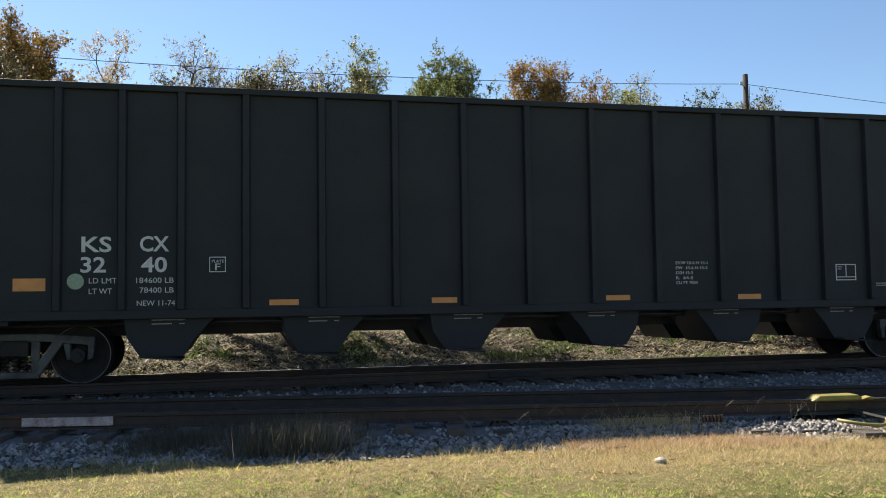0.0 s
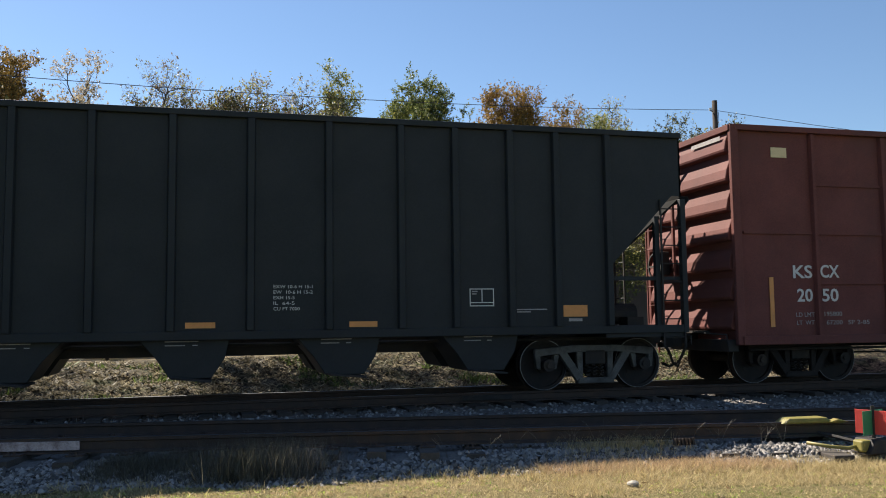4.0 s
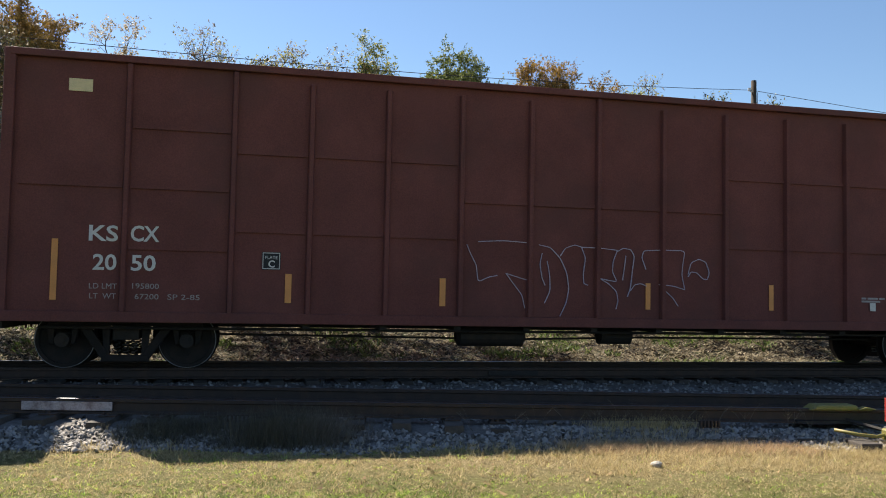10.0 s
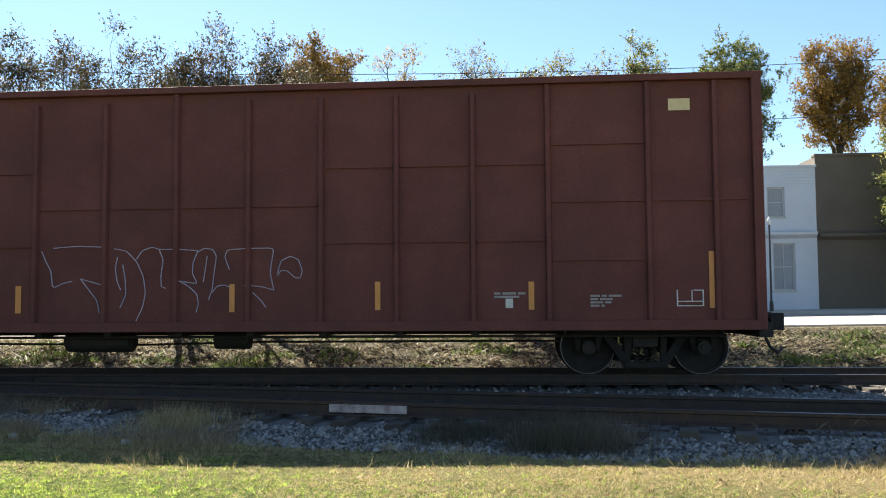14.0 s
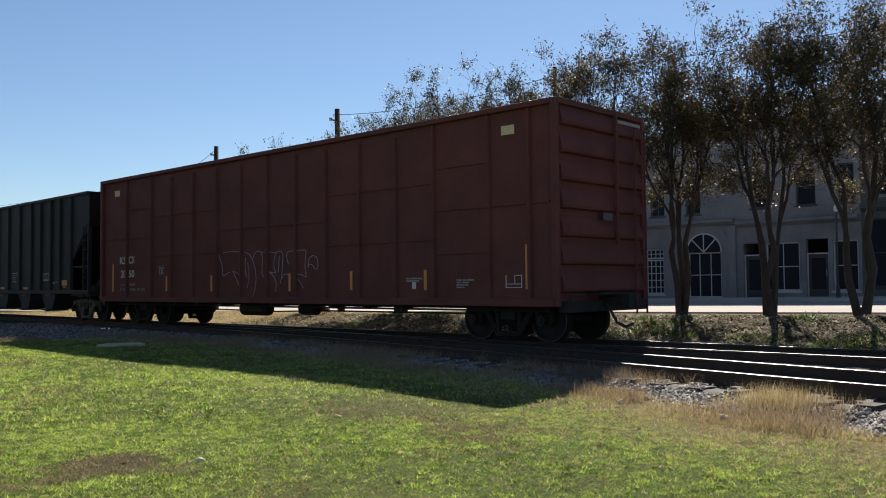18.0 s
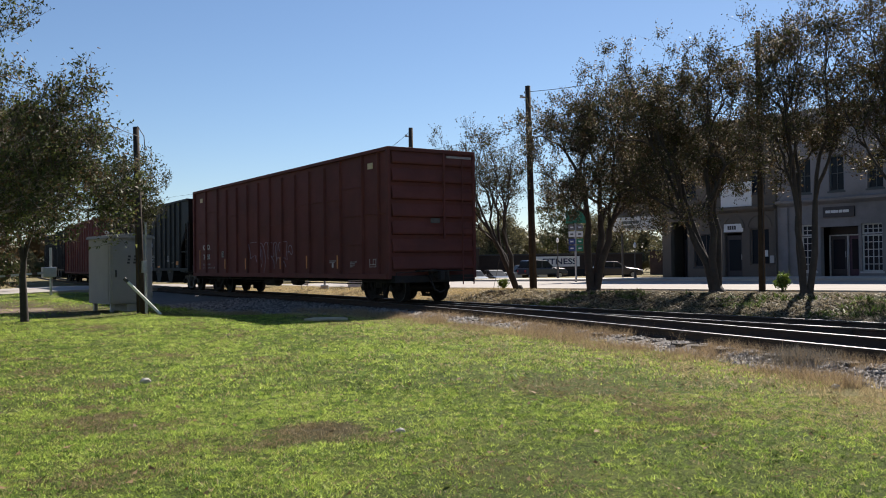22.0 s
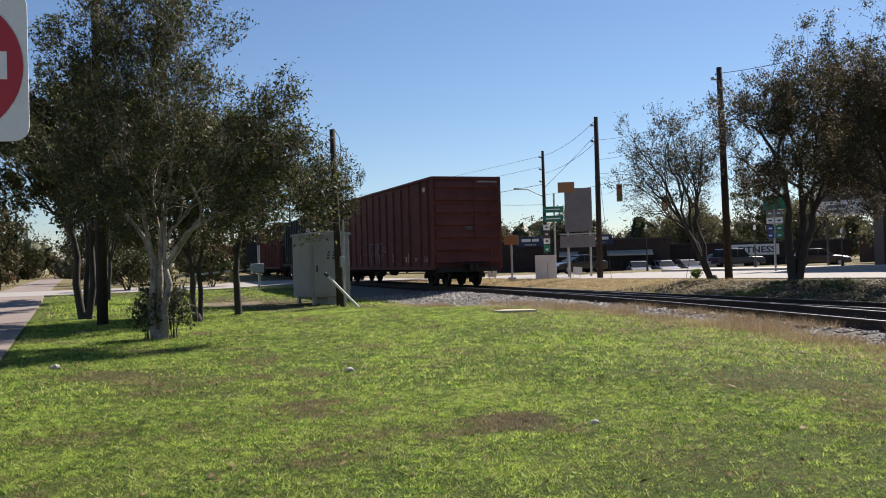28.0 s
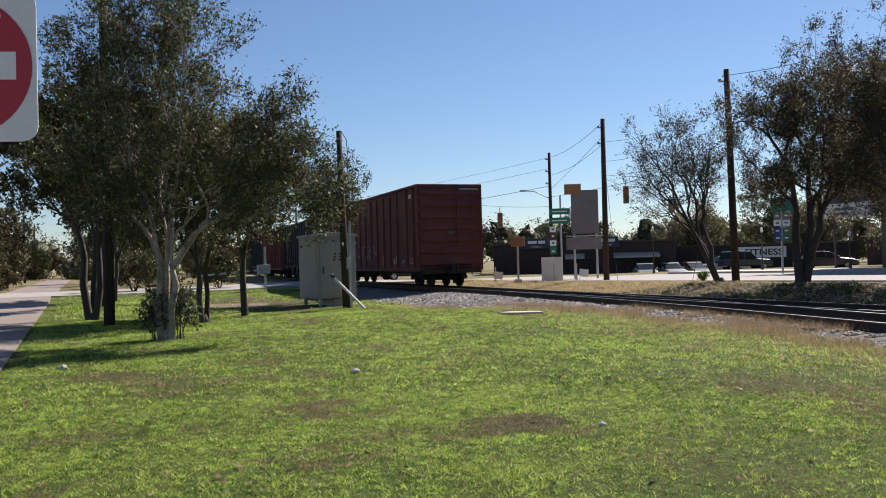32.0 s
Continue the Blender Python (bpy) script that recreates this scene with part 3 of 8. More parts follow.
def bars(car, x, z, widths, h, gap, y, m):
    """Unreadable small print as plain bars, line under line."""
    g = Geo()
    for k, w in enumerate(widths):
        x0 = x
        for piece in w:
            if piece > 0:
                g.box(x0, x0 + piece, y - 0.002, y + 0.003, z - k * (h + gap) - h, z - k * (h + gap))
            x0 += abs(piece) + 0.03
    return part("small_print", g, m, car, "unreadable stencilled small print")


RED_C = -8.36                  # centre of the red car from the travel mark
RED_TOP, RED_SILL = 4.85, 0.80
Z0 = RAIL_Z


def build_red_car(marked=True):
    car = thing("woodchip_gondola", "oxide red high-sided freight car with faded white stencils and chalk scrawl", "freight car")
    L = 9.43
    wall = 0.035
    # four walls and floor of the open-topped body
    for s, nm in ((-1, "side_wall"), (1, "side_wall")):
        y = s * (HALF_W - 0.05)
        part(nm, Geo().box(-L, L, min(y, y - s * wall), max(y, y - s * wall), RED_SILL, RED_TOP - 0.02), RED, car)
        g = Geo().box(-L - 0.02, L + 0.02, s * HALF_W - 0.06, s * HALF_W + 0.06, RED_TOP - 0.11, RED_TOP)
        part("top_chord", g, RED, car, bevel=0.012)
        part("side_sill", Geo().box(-L, L, s * HALF_W - 0.05 - 0.03, s * HALF_W - 0.05 + 0.055, RED_SILL - 0.04, RED_SILL + 0.12), RED, car, bevel=0.01)
        ribs = [0, 1.23, 2.45, 3.7, 4.95, 6.16, 7.75]
        for r in sorted({a for q in ribs for a in (-q, q)} | ({8.8} if s < 0 else {-8.8})):
            w = 0.055
            hi = RED_TOP - (0.12 if abs(r) in (0, 6.16, 7.75, 8.8) else 0.24)
            g = Geo().prism([(r - w, s * (HALF_W - 0.05)), (r - w * 0.6, s * (HALF_W + 0.035)), (r + w * 0.6, s * (HALF_W + 0.035)), (r + w, s * (HALF_W - 0.05))], "z", RED_SILL + 0.12, hi)
            part("side_rib", g, RED, car, bevel=0.008)
        # weld seams between the ribs
        seam = lambda a, b, z: part("weld_seam", Geo().box(a + 0.06, b - 0.06, s * (HALF_W - 0.05) - 0.036, s * (HALF_W - 0.05) + 0.036, z - 0.022, z + 0.022), RED, car)
        for d in (-1, 1):
            o = lambda a, b, z: seam(min(d * a, d * b), max(d * a, d * b), z - Z0)
            for z in (4.13, 3.2, 2.26):
                o(6.16, 7.75, z)
            for a, b in ((4.95, 6.16), (3.7, 4.95), (2.45, 3.7)):
                for z in (3.82, 2.58):
                    o(a, b, z)
            for a, b in ((1.23, 2.45), (0, 1.23)):
                o(a, b, 3.2)
            o(7.75, 9.35, 3.2)
    part("floor_sheet", Geo().box(-L, L, -HALF_W + 0.06, HALF_W - 0.06, RED_SILL, RED_SILL + 0.08), RED, car)
    part("centre_sill", Geo().box(-L - 0.1, L + 0.1, -0.3, 0.3, RED_SILL - 0.14, RED_SILL), IRON, car)
    for d in (-1, 1):
        x = d * L
        part("end_wall", Geo().box(min(x, x + d * 0.03), max(x, x + d * 0.03), -HALF_W + 0.05, HALF_W - 0.05, RED_SILL, RED_TOP - 0.02), RED, car)
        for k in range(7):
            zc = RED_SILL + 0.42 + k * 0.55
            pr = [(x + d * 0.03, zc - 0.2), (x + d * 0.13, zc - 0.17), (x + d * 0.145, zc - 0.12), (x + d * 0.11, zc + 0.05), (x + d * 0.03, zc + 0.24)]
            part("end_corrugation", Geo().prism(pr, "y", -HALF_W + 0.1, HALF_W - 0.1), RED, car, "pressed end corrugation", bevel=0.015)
        part("end_top_rail", Geo().box(min(x, x + d * 0.12), max(x, x + d * 0.12), -HALF_W, HALF_W, RED_TOP - 0.12, RED_TOP), RED, car, bevel=0.01)
        for s in (-1, 1):
            part("corner_post", Geo().box(min(x - d * 0.06, x + d * 0.1), max(x - d * 0.06, x + d * 0.1), s * HALF_W - 0.05, s * HALF_W + 0.05, RED_SILL - 0.04, RED_TOP), RED, car, bevel=0.015)
        part("end_sill", Geo().box(min(x, x + d * 0.22), max(x, x + d * 0.22), -HALF_W + 0.1, HALF_W - 0.1, RED_SILL - 0.16, RED_SILL + 0.06), IRON, car, bevel=0.01)
        part("vertical_stiffener", Geo().bar((x + d * 0.2, 0.35, RED_SILL + 1.2), (x + d * 0.2, 0.35, RED_TOP - 0.1), 0.05, 0.06, (0, 1, 0)), RED, car)
        ladder(car, x + d * 0.22, 1.25, RED_SILL - 0.25, RED_TOP - 0.3, 10, "y", 0.42, RED)
        part("crossover_platform", Geo().box(min(x + d * 0.1, x + d * 0.42), max(x + d * 0.1, x + d * 0.42), -0.7, 0.9, 0.98, 1.02), IRON, car)
        coupler(car, x + d * 0.15, d)
        # brake gear on the leading end
        if d < 0:
            bw = part("brake_wheel", Geo().disc((x - 0.42, 0.75, 2.35), (1, 0, 0), 0.28, 0.03, 24, 0.245).bar((x - 0.42, 0.5, 2.35), (x - 0.42, 1.0, 2.35), 0.03, 0.03).bar((x - 0.42, 0.75, 2.1), (x - 0.42, 0.75, 2.6), 0.03, 0.03, (0, 1, 0)), IRON, car, "iron hand-brake wheel")
            part("brake_housing", Geo().box(x - 0.38, x - 0.15, 0.6, 0.9, 2.15, 2.65), IRON, bw, bevel=0.03)
            part("brake_chain", Geo().tube([(x - 0.3, 0.75, 2.15), (x - 0.32, 0.72, 1.2), (x - 0.2, 0.6, 0.8)], 0.02, 6), IRON, car)
            part("end_lettering", Geo().box(x - 0.135, x - 0.128, -1.35, -0.35, RED_TOP - 0.26, RED_TOP - 0.18), FADED, car, "worn line of white lettering")
        else:
            part("end_lettering", Geo().box(x + 0.128, x + 0.135, 0.5, 1.45, RED_TOP - 0.26, RED_TOP - 0.19), FADED, car, "worn line of white lettering")
            part("end_mark", Geo().box(x + 0.17, x + 0.178, -0.15, 0.2, 2.5, 2.66), TRUCK, car, "faded end stencil")
    # underframe gear
    for x in (-4.95, -3.7, -2.45, -1.23, 0, 1.23, 2.45, 3.7, 4.95):
        part("cross_bearer", Geo().box(x - 0.06, x + 0.06, -1.45, 1.45, RED_SILL - 0.12, RED_SILL), IRON, car)
    part("air_reservoir", Geo().tube([(-2.3, -0.75, 0.58), (-2.25, -0.75, 0.58), (-1.1, -0.75, 0.58), (-1.05, -0.75, 0.58)], [0.12, 0.2, 0.2, 0.12], 14), IRON, car)
    part("brake_cylinder", Geo().tube([(0.4, -0.7, 0.6), (1.0, -0.7, 0.6)], 0.17, 14), IRON, car)
    part("brake_rod", Geo().tube([(-7, -0.5, 0.55), (-1, -0.55, 0.5), (1.2, -0.6, 0.55), (7, -0.5, 0.55)], 0.02, 6), IRON, car)
    part("train_line_pipe", Geo().tube([(-9, -1.2, 0.66), (9, -1.2, 0.66)], 0.025, 6), IRON, car)
    ends = lambda: [build_truck(car, v, SHADED_TRUCK, "cast side frame coloured dark as if in shade") for v in (-7.74, 7.74)]
    y = -HALF_W + 0.05 - 0.016
    X = lambda v: v - RED_C
    if not marked:
        for x0 in (-17.1, -13.6, -11.1, -7.4, -5.0, -2.5, 0.3):
            part("reflector_strip", Geo().box(X(x0), X(x0 + 0.09), y - 0.002, y + 0.006, 1.45 - Z0, 1.91 - Z0), AMBER, car, "amber reflective strip")
        return car, ends()
    # writing on the side
    for body, x0, x1, z in (("KS", -16.62, -16.2, 2.36), ("CX", -16.02, -15.6, 2.37), ("20", -16.55, -16.21, 1.92), ("50", -16.0, -15.64, 1.92)):
        letters(body, 0.24, WHITE, car, X(x0), y, z - Z0, width=x1 - x0, bold=0.006)
    for body, x0, x1, z in (("LD LMT", -16.59, -16.19, 1.63), ("195800", -15.97, -15.58, 1.64), ("LT  WT", -16.58, -16.2, 1.48), ("67200", -15.93, -15.58, 1.48), ("SP 2-85", -15.45, -14.97, 1.48)):
        letters(body, 0.085, FADED, car, X(x0), y, z - Z0, width=x1 - x0)
    part("placard_back", Geo().box(X(-14.04), X(-13.75), y - 0.002, y + 0.004, 1.98 - Z0, 2.26 - Z0), BLACK, car, "black clearance plate stencil")
    plate_sign(car, X(-14.03), X(-13.76), 1.99 - Z0, 2.25 - Z0, y - 0.004, WHITE)
    letters("PLATE", 0.05, WHITE, car, X(-13.99), y - 0.006, 2.15 - Z0, width=0.19)
    letters("C", 0.11, WHITE, car, X(-13.94), y - 0.006, 2.02 - Z0, width=0.1, bold=0.004)
    for x0, x1, z0, z1, m in ((-17.14, -17.05, 1.45, 2.37, AMBER), (-13.67, -13.57, 1.46, 1.92, AMBER), (-11.15, -11.05, 1.45, 1.91, AMBER), (-7.45, -7.36, 1.45, 1.91, AMBER),
                              (-5.02, -4.93, 1.47, 1.93, AMBER), (-2.53, -2.44, 1.46, 1.91, AMBER), (0.31, 0.4, 1.47, 2.37, AMBER)):
        part("reflector_strip", Geo().box(X(x0), X(x1), y - 0.002, y + 0.006, z0 - Z0, z1 - Z0), m, car, "amber reflective strip")
    for x0, x1 in ((-16.99, -16.65), (-0.27, 0.07)):
        part("placard", Geo().box(X(x0), X(x1), y - 0.004, y + 0.006, 4.63 - Z0, 4.82 - Z0), CREAM, car, "blank cream placard")
    part("repair_tag", Geo().box(X(-2.9), X(-2.78), y - 0.002, y + 0.004, 1.49 - Z0, 1.64 - Z0), WHITE, car, "small white repair tag")
    bars(car, X(-3.08), 1.74 - Z0, [(0.1, 0.22, 0.12), (0.4,)], 0.035, 0.02, y, FADED)
    bars(car, X(-1.55), 1.69 - Z0, [(0.15, 0.08, 0.2), (0.12, 0.2), (0.2, 0.1), (0.14, 0.05)], 0.032, 0.02, y, FADED)
    part("consolidated_stencil", Geo().box(X(-0.2), X(-0.18), y - 0.002, y + 0.003, 1.5 - Z0, 1.76 - Z0).box(X(0.2), X(0.22), y - 0.002, y + 0.003, 1.5 - Z0, 1.76 - Z0).box(X(-0.18), X(0.2), y - 0.002, y + 0.003, 1.5 - Z0, 1.515 - Z0).box(X(-0.18), X(0.2), y - 0.002, y + 0.003, 1.57 - Z0, 1.585 - Z0).box(X(0.03), X(0.045), y - 0.002, y + 0.003, 1.585 - Z0, 1.76 - Z0).box(X(0.06), X(0.2), y - 0.002, y + 0.003, 1.745 - Z0, 1.76 - Z0), WHITE, car, "white boxed stencil with missing top line")
    # loose chalk scrawl
    first = [[(-4.77, 2.49), (-4.7, 2.33), (-4.6, 2.15), (-4.57, 1.9), (-4.53, 1.88), (-4.38, 1.95), (-4.23, 1.98)], [(-4.57, 2.54), (-4.14, 2.57), (-3.72, 2.55)],
             [(-4.08, 2.02), (-3.8, 1.94), (-3.68, 1.91), (-3.7, 2.14), (-3.69, 2.37), (-3.62, 2.48)], [(-4.08, 2.02), (-3.93, 1.83), (-3.79, 1.66), (-3.74, 1.44)]]
    second = [[(-3.44, 2.38), (-3.48, 2.19), (-3.44, 1.96), (-3.38, 1.83)], [(-3.35, 2.25), (-3.3, 2.0), (-3.29, 1.74), (-3.39, 1.53)],
              [(-3.5, 2.52), (-3.29, 2.48), (-3.11, 2.3), (-2.99, 2.05), (-2.95, 1.78), (-3.0, 1.53), (-3.11, 1.31)], [(-3.11, 2.34), (-3.02, 2.48), (-2.85, 2.54), (-2.71, 2.5)],
              [(-2.73, 2.51), (-2.65, 2.32), (-2.69, 2.05), (-2.68, 1.88), (-2.6, 1.85)], [(-2.71, 2.5), (-2.4, 2.5), (-2.06, 2.47)]]
    third = [[(-2.06, 2.47), (-2.14, 2.27), (-2.15, 2.09), (-2.06, 1.92), (-2.38, 1.97)], [(-2.38, 1.97), (-2.21, 1.88), (-2.07, 1.75), (-2.04, 1.59), (-2.08, 1.45)], [(-1.9, 2.38), (-1.92, 2.22), (-1.96, 1.95)],
             [(-2.06, 2.45), (-1.95, 2.51), (-1.81, 2.49), (-1.74, 2.38), (-1.78, 2.09), (-1.81, 1.82), (-1.87, 1.66)], [(-1.81, 1.77), (-1.73, 1.88), (-1.61, 1.9), (-1.51, 1.86)]]
    fourth = [[(-1.52, 2.15), (-1.6, 2.36), (-1.56, 2.48), (-1.18, 2.5), (-0.77, 2.5), (-0.81, 2.26), (-0.83, 2.08), (-0.77, 1.81)], [(-0.77, 1.81), (-0.99, 1.87), (-1.27, 1.89)], [(-1.13, 1.77), (-0.99, 1.65), (-0.9, 1.52)],
              [(-0.71, 2.04), (-0.65, 2.13), (-0.54, 2.12), (-0.42, 2.01), (-0.33, 2.0), (-0.29, 2.12), (-0.36, 2.31), (-0.5, 2.36), (-0.65, 2.29), (-0.71, 2.08)]]
    strokes = [[(p - 5.93, q) for p, q in st] for st in first + second + third + fourth]
    for st in strokes:
        pts = []
        for a, b in zip(st, st[1:]):
            pts += [(a[0] + (b[0] - a[0]) * k / 5, a[1] + (b[1] - a[1]) * k / 5) for k in range(5)]
        pts.append(st[-1])
        sm = [pts[0]] + [((p[0] + 2 * q[0] + r[0]) / 4, (p[1] + 2 * q[1] + r[1]) / 4) for p, q, r in zip(pts, pts[1:], pts[2:])] + [pts[-1]]
        part("chalk_stroke", Geo().tube([(X(p), y - 0.002, q - Z0) for p, q in sm], 0.009, 4), CHALK, car, "thin pale chalk line")
    return car, ends()


HOP_C = -28.75
HOP_TOP, HOP_SILL = 4.62, 1.06


def build_hopper(detail):
    car = thing("hopper_car", "black ribbed open hopper car with white stencils and amber markers", "freight car")
    L = 9.85
    w = HALF_W - 0.06
    # side with the cut-away ends
    out = [(-8.45, HOP_SILL), (8.45, HOP_SILL), (8.45, 2.22), (9.66, 3.48), (L, 3.48), (L, HOP_TOP), (-L, HOP_TOP), (-L, 3.48), (-9.66, 3.48), (-8.45, 2.22)]
    for s in (-1, 1):
        y = s * w
        part("side_wall", Geo().prism(out, "y", min(y, y - s * 0.03), max(y, y - s * 0.03)), BLACK, car)
        part("top_chord", Geo().box(-L, L, s * (w + 0.02) - 0.06, s * (w + 0.02) + 0.06, HOP_TOP - 0.09, HOP_TOP + 0.01), BLACK, car, bevel=0.012)
        part("side_sill", Geo().box(-L, L, s * w - 0.05, s * w + 0.05, HOP_SILL - 0.05, HOP_SILL + 0.09), BLACK, car, bevel=0.01)
        for r in (-9.0, -7.63, -6.71, -5.84, -4.86, -3.67, -2.47, -1.3, -0.18, 1.0, 2.2, 3.44, 4.64, 5.57, 6.55, 7.4, 8.38):
            lo = HOP_SILL + 0.09 if abs(r) < 8.4 else 3.0
            g = Geo().prism([(r - 0.075, s * w), (r - 0.05, s * (w + 0.085)), (r + 0.05, s * (w + 0.085)), (r + 0.075, s * w)], "z", lo, HOP_TOP - 0.09)
            part("side_rib", g, BLACK, car, bevel=0.008)
    for d in (-1, 1):
        # slope sheet, end wall and the open end frame
        g = Geo().prism([(d * L, 3.46), (d * L, 3.42), (d * 6.9, 0.95), (d * 6.86, 0.99)], "y", -w + 0.05, w - 0.05)
        part("slope_sheet", g, DULL_BLACK, car)
        x = d * L
        part("end_wall", Geo().box(min(x, x - d * 0.03), max(x, x - d * 0.03), -w, w, 3.44, HOP_TOP), DULL_BLACK, car)
        part("end_ledge", Geo().box(min(x, x + d * 0.16), max(x, x + d * 0.16), -w, w, 3.38, 3.48), DULL_BLACK, car, bevel=0.01)
        for s in (-1, 1):
            part("corner_post", Geo().box(x - 0.05, x + 0.05, s * w - 0.06, s * w + 0.06, HOP_SILL - 0.05, 3.42), BLACK, car, bevel=0.01)
            part("inner_post", Geo().bar((d * 9.35, s * (w - 0.05), HOP_SILL), (d * 9.35, s * (w - 0.05), 3.1), 0.09, 0.09, (0, 1, 0)), BLACK, car)
            part("cross_rail", Geo().bar((d * 8.45, s * (w - 0.04), 1.98), (x, s * (w - 0.04), 1.98), 0.05, 0.07), BLACK, car)
            part("brace", Geo().bar((d * 8.6, s * 0.5, HOP_SILL), (d * 8.95, s * 0.5, 2.6), 0.1, 0.1, (0, 1, 0)), BLACK, car)
        part("end_sill", Geo().box(min(d * 8.3, x), max(d * 8.3, x), -w, w, HOP_SILL - 0.12, HOP_SILL - 0.02), BLACK, car)
        ladder(car, d * 9.62, -w - 0.03, HOP_SILL - 0.3, 3.4, 8, "x", 0.42, IRON)
        ladder(car, x + d * 0.1, 1.2, HOP_SILL - 0.3, HOP_TOP - 0.1, 10, "y", 0.42, IRON)
        part("end_equipment", Geo().tube([(d * 8.75, -0.6, 1.36), (d * 9.3, -0.6, 1.36)], 0.2, 12).box(d * 9.1 - 0.16, d * 9.1 + 0.16, -1.1, -0.75, 1.0, 1.3), IRON, car)
        coupler(car, x + d * 0.1, d)
        if d > 0:
            part("brake_wheel", Geo().disc((x + 0.22, 0.4, 3.75), (1, 0, 0), 0.28, 0.03, 20, 0.245).bar((x + 0.22, 0.12, 3.75), (x + 0.22, 0.68, 3.75), 0.03, 0.03), IRON, car)
    for k in (-5, -3, -1, 1, 3, 5):
        c = k * 1.2
        tilt = 0.12 if k > 0 else -0.12
        g = Geo().prism([(c - 0.7, HOP_SILL), (c + 0.7, HOP_SILL), (c + 0.5 + tilt, 0.72), (c + 0.3 + tilt, 0.42), (c - 0.32 + tilt, 0.42), (c - 0.52 + tilt, 0.72)], "y", -w + 0.08, -0.28)
        chute = part("hopper_chute", g, BLACK, car, bevel=0.01)
        part("hopper_chute", Geo().prism([(c - 0.7, HOP_SILL), (c + 0.7, HOP_SILL), (c + 0.5 + tilt, 0.72), (c + 0.3 + tilt, 0.42), (c - 0.32 + tilt, 0.42), (c - 0.52 + tilt, 0.72)], "y", 0.28, w - 0.08), BLACK, car)
        part("chute_door", Geo().bar((c - 0.3 + tilt, -w + 0.3, 0.44), (c + 0.3 + tilt, -w + 0.3, 0.38), 0.9, 0.03), IRON, chute)
        bars(car, c - 0.28, 1.0, [(0.5,), (0.3, -0.05, 0.08)], 0.016, 0.045, -w + 0.08, FADED)
    part("centre_sill", Geo().box(-L - 0.1, L + 0.1, -0.28, 0.28, 0.72, 1.0), IRON, car)
    part("train_line_pipe", Geo().tube([(-9, -0.9, 0.92), (9, -0.9, 0.92)], 0.03, 6), IRON, car)
    if detail:
        y = -w - 0.004
        X = lambda v: v - HOP_C
        for body, x0, x1, z in (("KS", -36.04, -35.61, 2.41), ("CX", -35.2, -34.77, 2.42), ("32", -36.05, -35.69, 2.1), ("40", -35.18, -34.8, 2.1)):
            letters(body, 0.235, WHITE, car, X(x0), y, z - Z0, width=x1 - x0, bold=0.006)
        for body, x0, x1, z in (("LD LMT", -35.93, -35.53, 1.93), ("LT WT", -35.93, -35.6, 1.77), ("184600 LB", -35.25, -34.7, 1.93), ("78400 LB", -35.2, -34.7, 1.78), ("NEW 11-74", -35.24, -34.68, 1.58)):
            letters(body, 0.085, WHITE, car, X(x0), y, z - Z0, width=x1 - x0)
        part("round_decal", Geo().disc((X(-36.12), y, 1.96 - Z0), (0, 1, 0), 0.12, 0.008, 24), mat("pale_green_decal", (0.3, 0.36, 0.24), 0.7, 0, 0.3, 20, 60, 0), car, "pale round decal")
        plate_sign(car, X(-34.17), X(-33.92), 2.09 - Z0, 2.33 - Z0, y, WHITE)
        letters("PLATE", 0.045, WHITE, car, X(-34.13), y, 2.24 - Z0, width=0.18)
        letters("F", 0.11, WHITE, car, X(-34.08), y, 2.12 - Z0, width=0.08)
        for x0, x1, z0, z1 in ((-36.99, -36.54, 1.82, 2.01), (-33.25, -32.79, 1.56, 1.65), (-30.62, -30.19, 1.56, 1.65), (-27.53, -27.08, 1.56, 1.65), (-24.98, -24.52, 1.55, 1.64), (-21.25, -20.8, 1.68, 1.88)):
            part("reflector_strip", Geo().box(X(x0), X(x1), y - 0.004, y + 0.004, z0 - Z0, z1 - Z0), AMBER, car, "amber reflective strip")
        part("small_plate", Geo().box(X(-21.15), X(-20.9), y - 0.004, y + 0.004, 1.6 - Z0, 1.65 - Z0), FADED, car)
        for k, body in enumerate(("EXW 10-6 H 15-1", "EW  10-6 H 15-2", "EXH 15-5", "IL  64-5", "CU FT 7000")):
            letters(body, 0.055, WHITE, car, X(-26.19), y, 2.18 - Z0 - k * 0.088, width=0.62 * len(body) / 15)
        plate_sign(car, X(-22.94), X(-22.51), 1.87 - Z0, 2.17 - Z0, y, WHITE, 0.016)
        part("stencil_divider", Geo().box(X(-22.73), X(-22.715), y - 0.002, y + 0.003, 1.94 - Z0, 2.154 - Z0).box(X(-22.924), X(-22.526), y - 0.002, y + 0.003, 1.925 - Z0, 1.94 - Z0), WHITE, car)
        bars(car, X(-22.9), 2.13 - Z0, [(0.1,), (0.08,)], 0.02, 0.02, y, FADED)
        bars(car, X(-22.1), 1.82 - Z0, [(0.55,), (0.25,)], 0.02, 0.02, y, FADED)
        letters("INCH HF COMP SHOES", 0.045, FADED, car, X(-20.3), y, 1.46 - Z0, width=0.6)
    return car, [build_truck(car, -8.33), build_truck(car, 8.33)]


CARS = []
car, trucks = build_red_car()
CARS.append((car, RED_C, 7.74, trucks))
car, trucks = build_hopper(True)
CARS.append((car, HOP_C, 8.33, trucks))
car, trucks = build_red_car(False)
CARS.append((car, HOP_C - 20.6, 7.74, trucks))
car, trucks = build_hopper(False)
CARS.append((car, HOP_C - 41.2, 8.33, trucks))


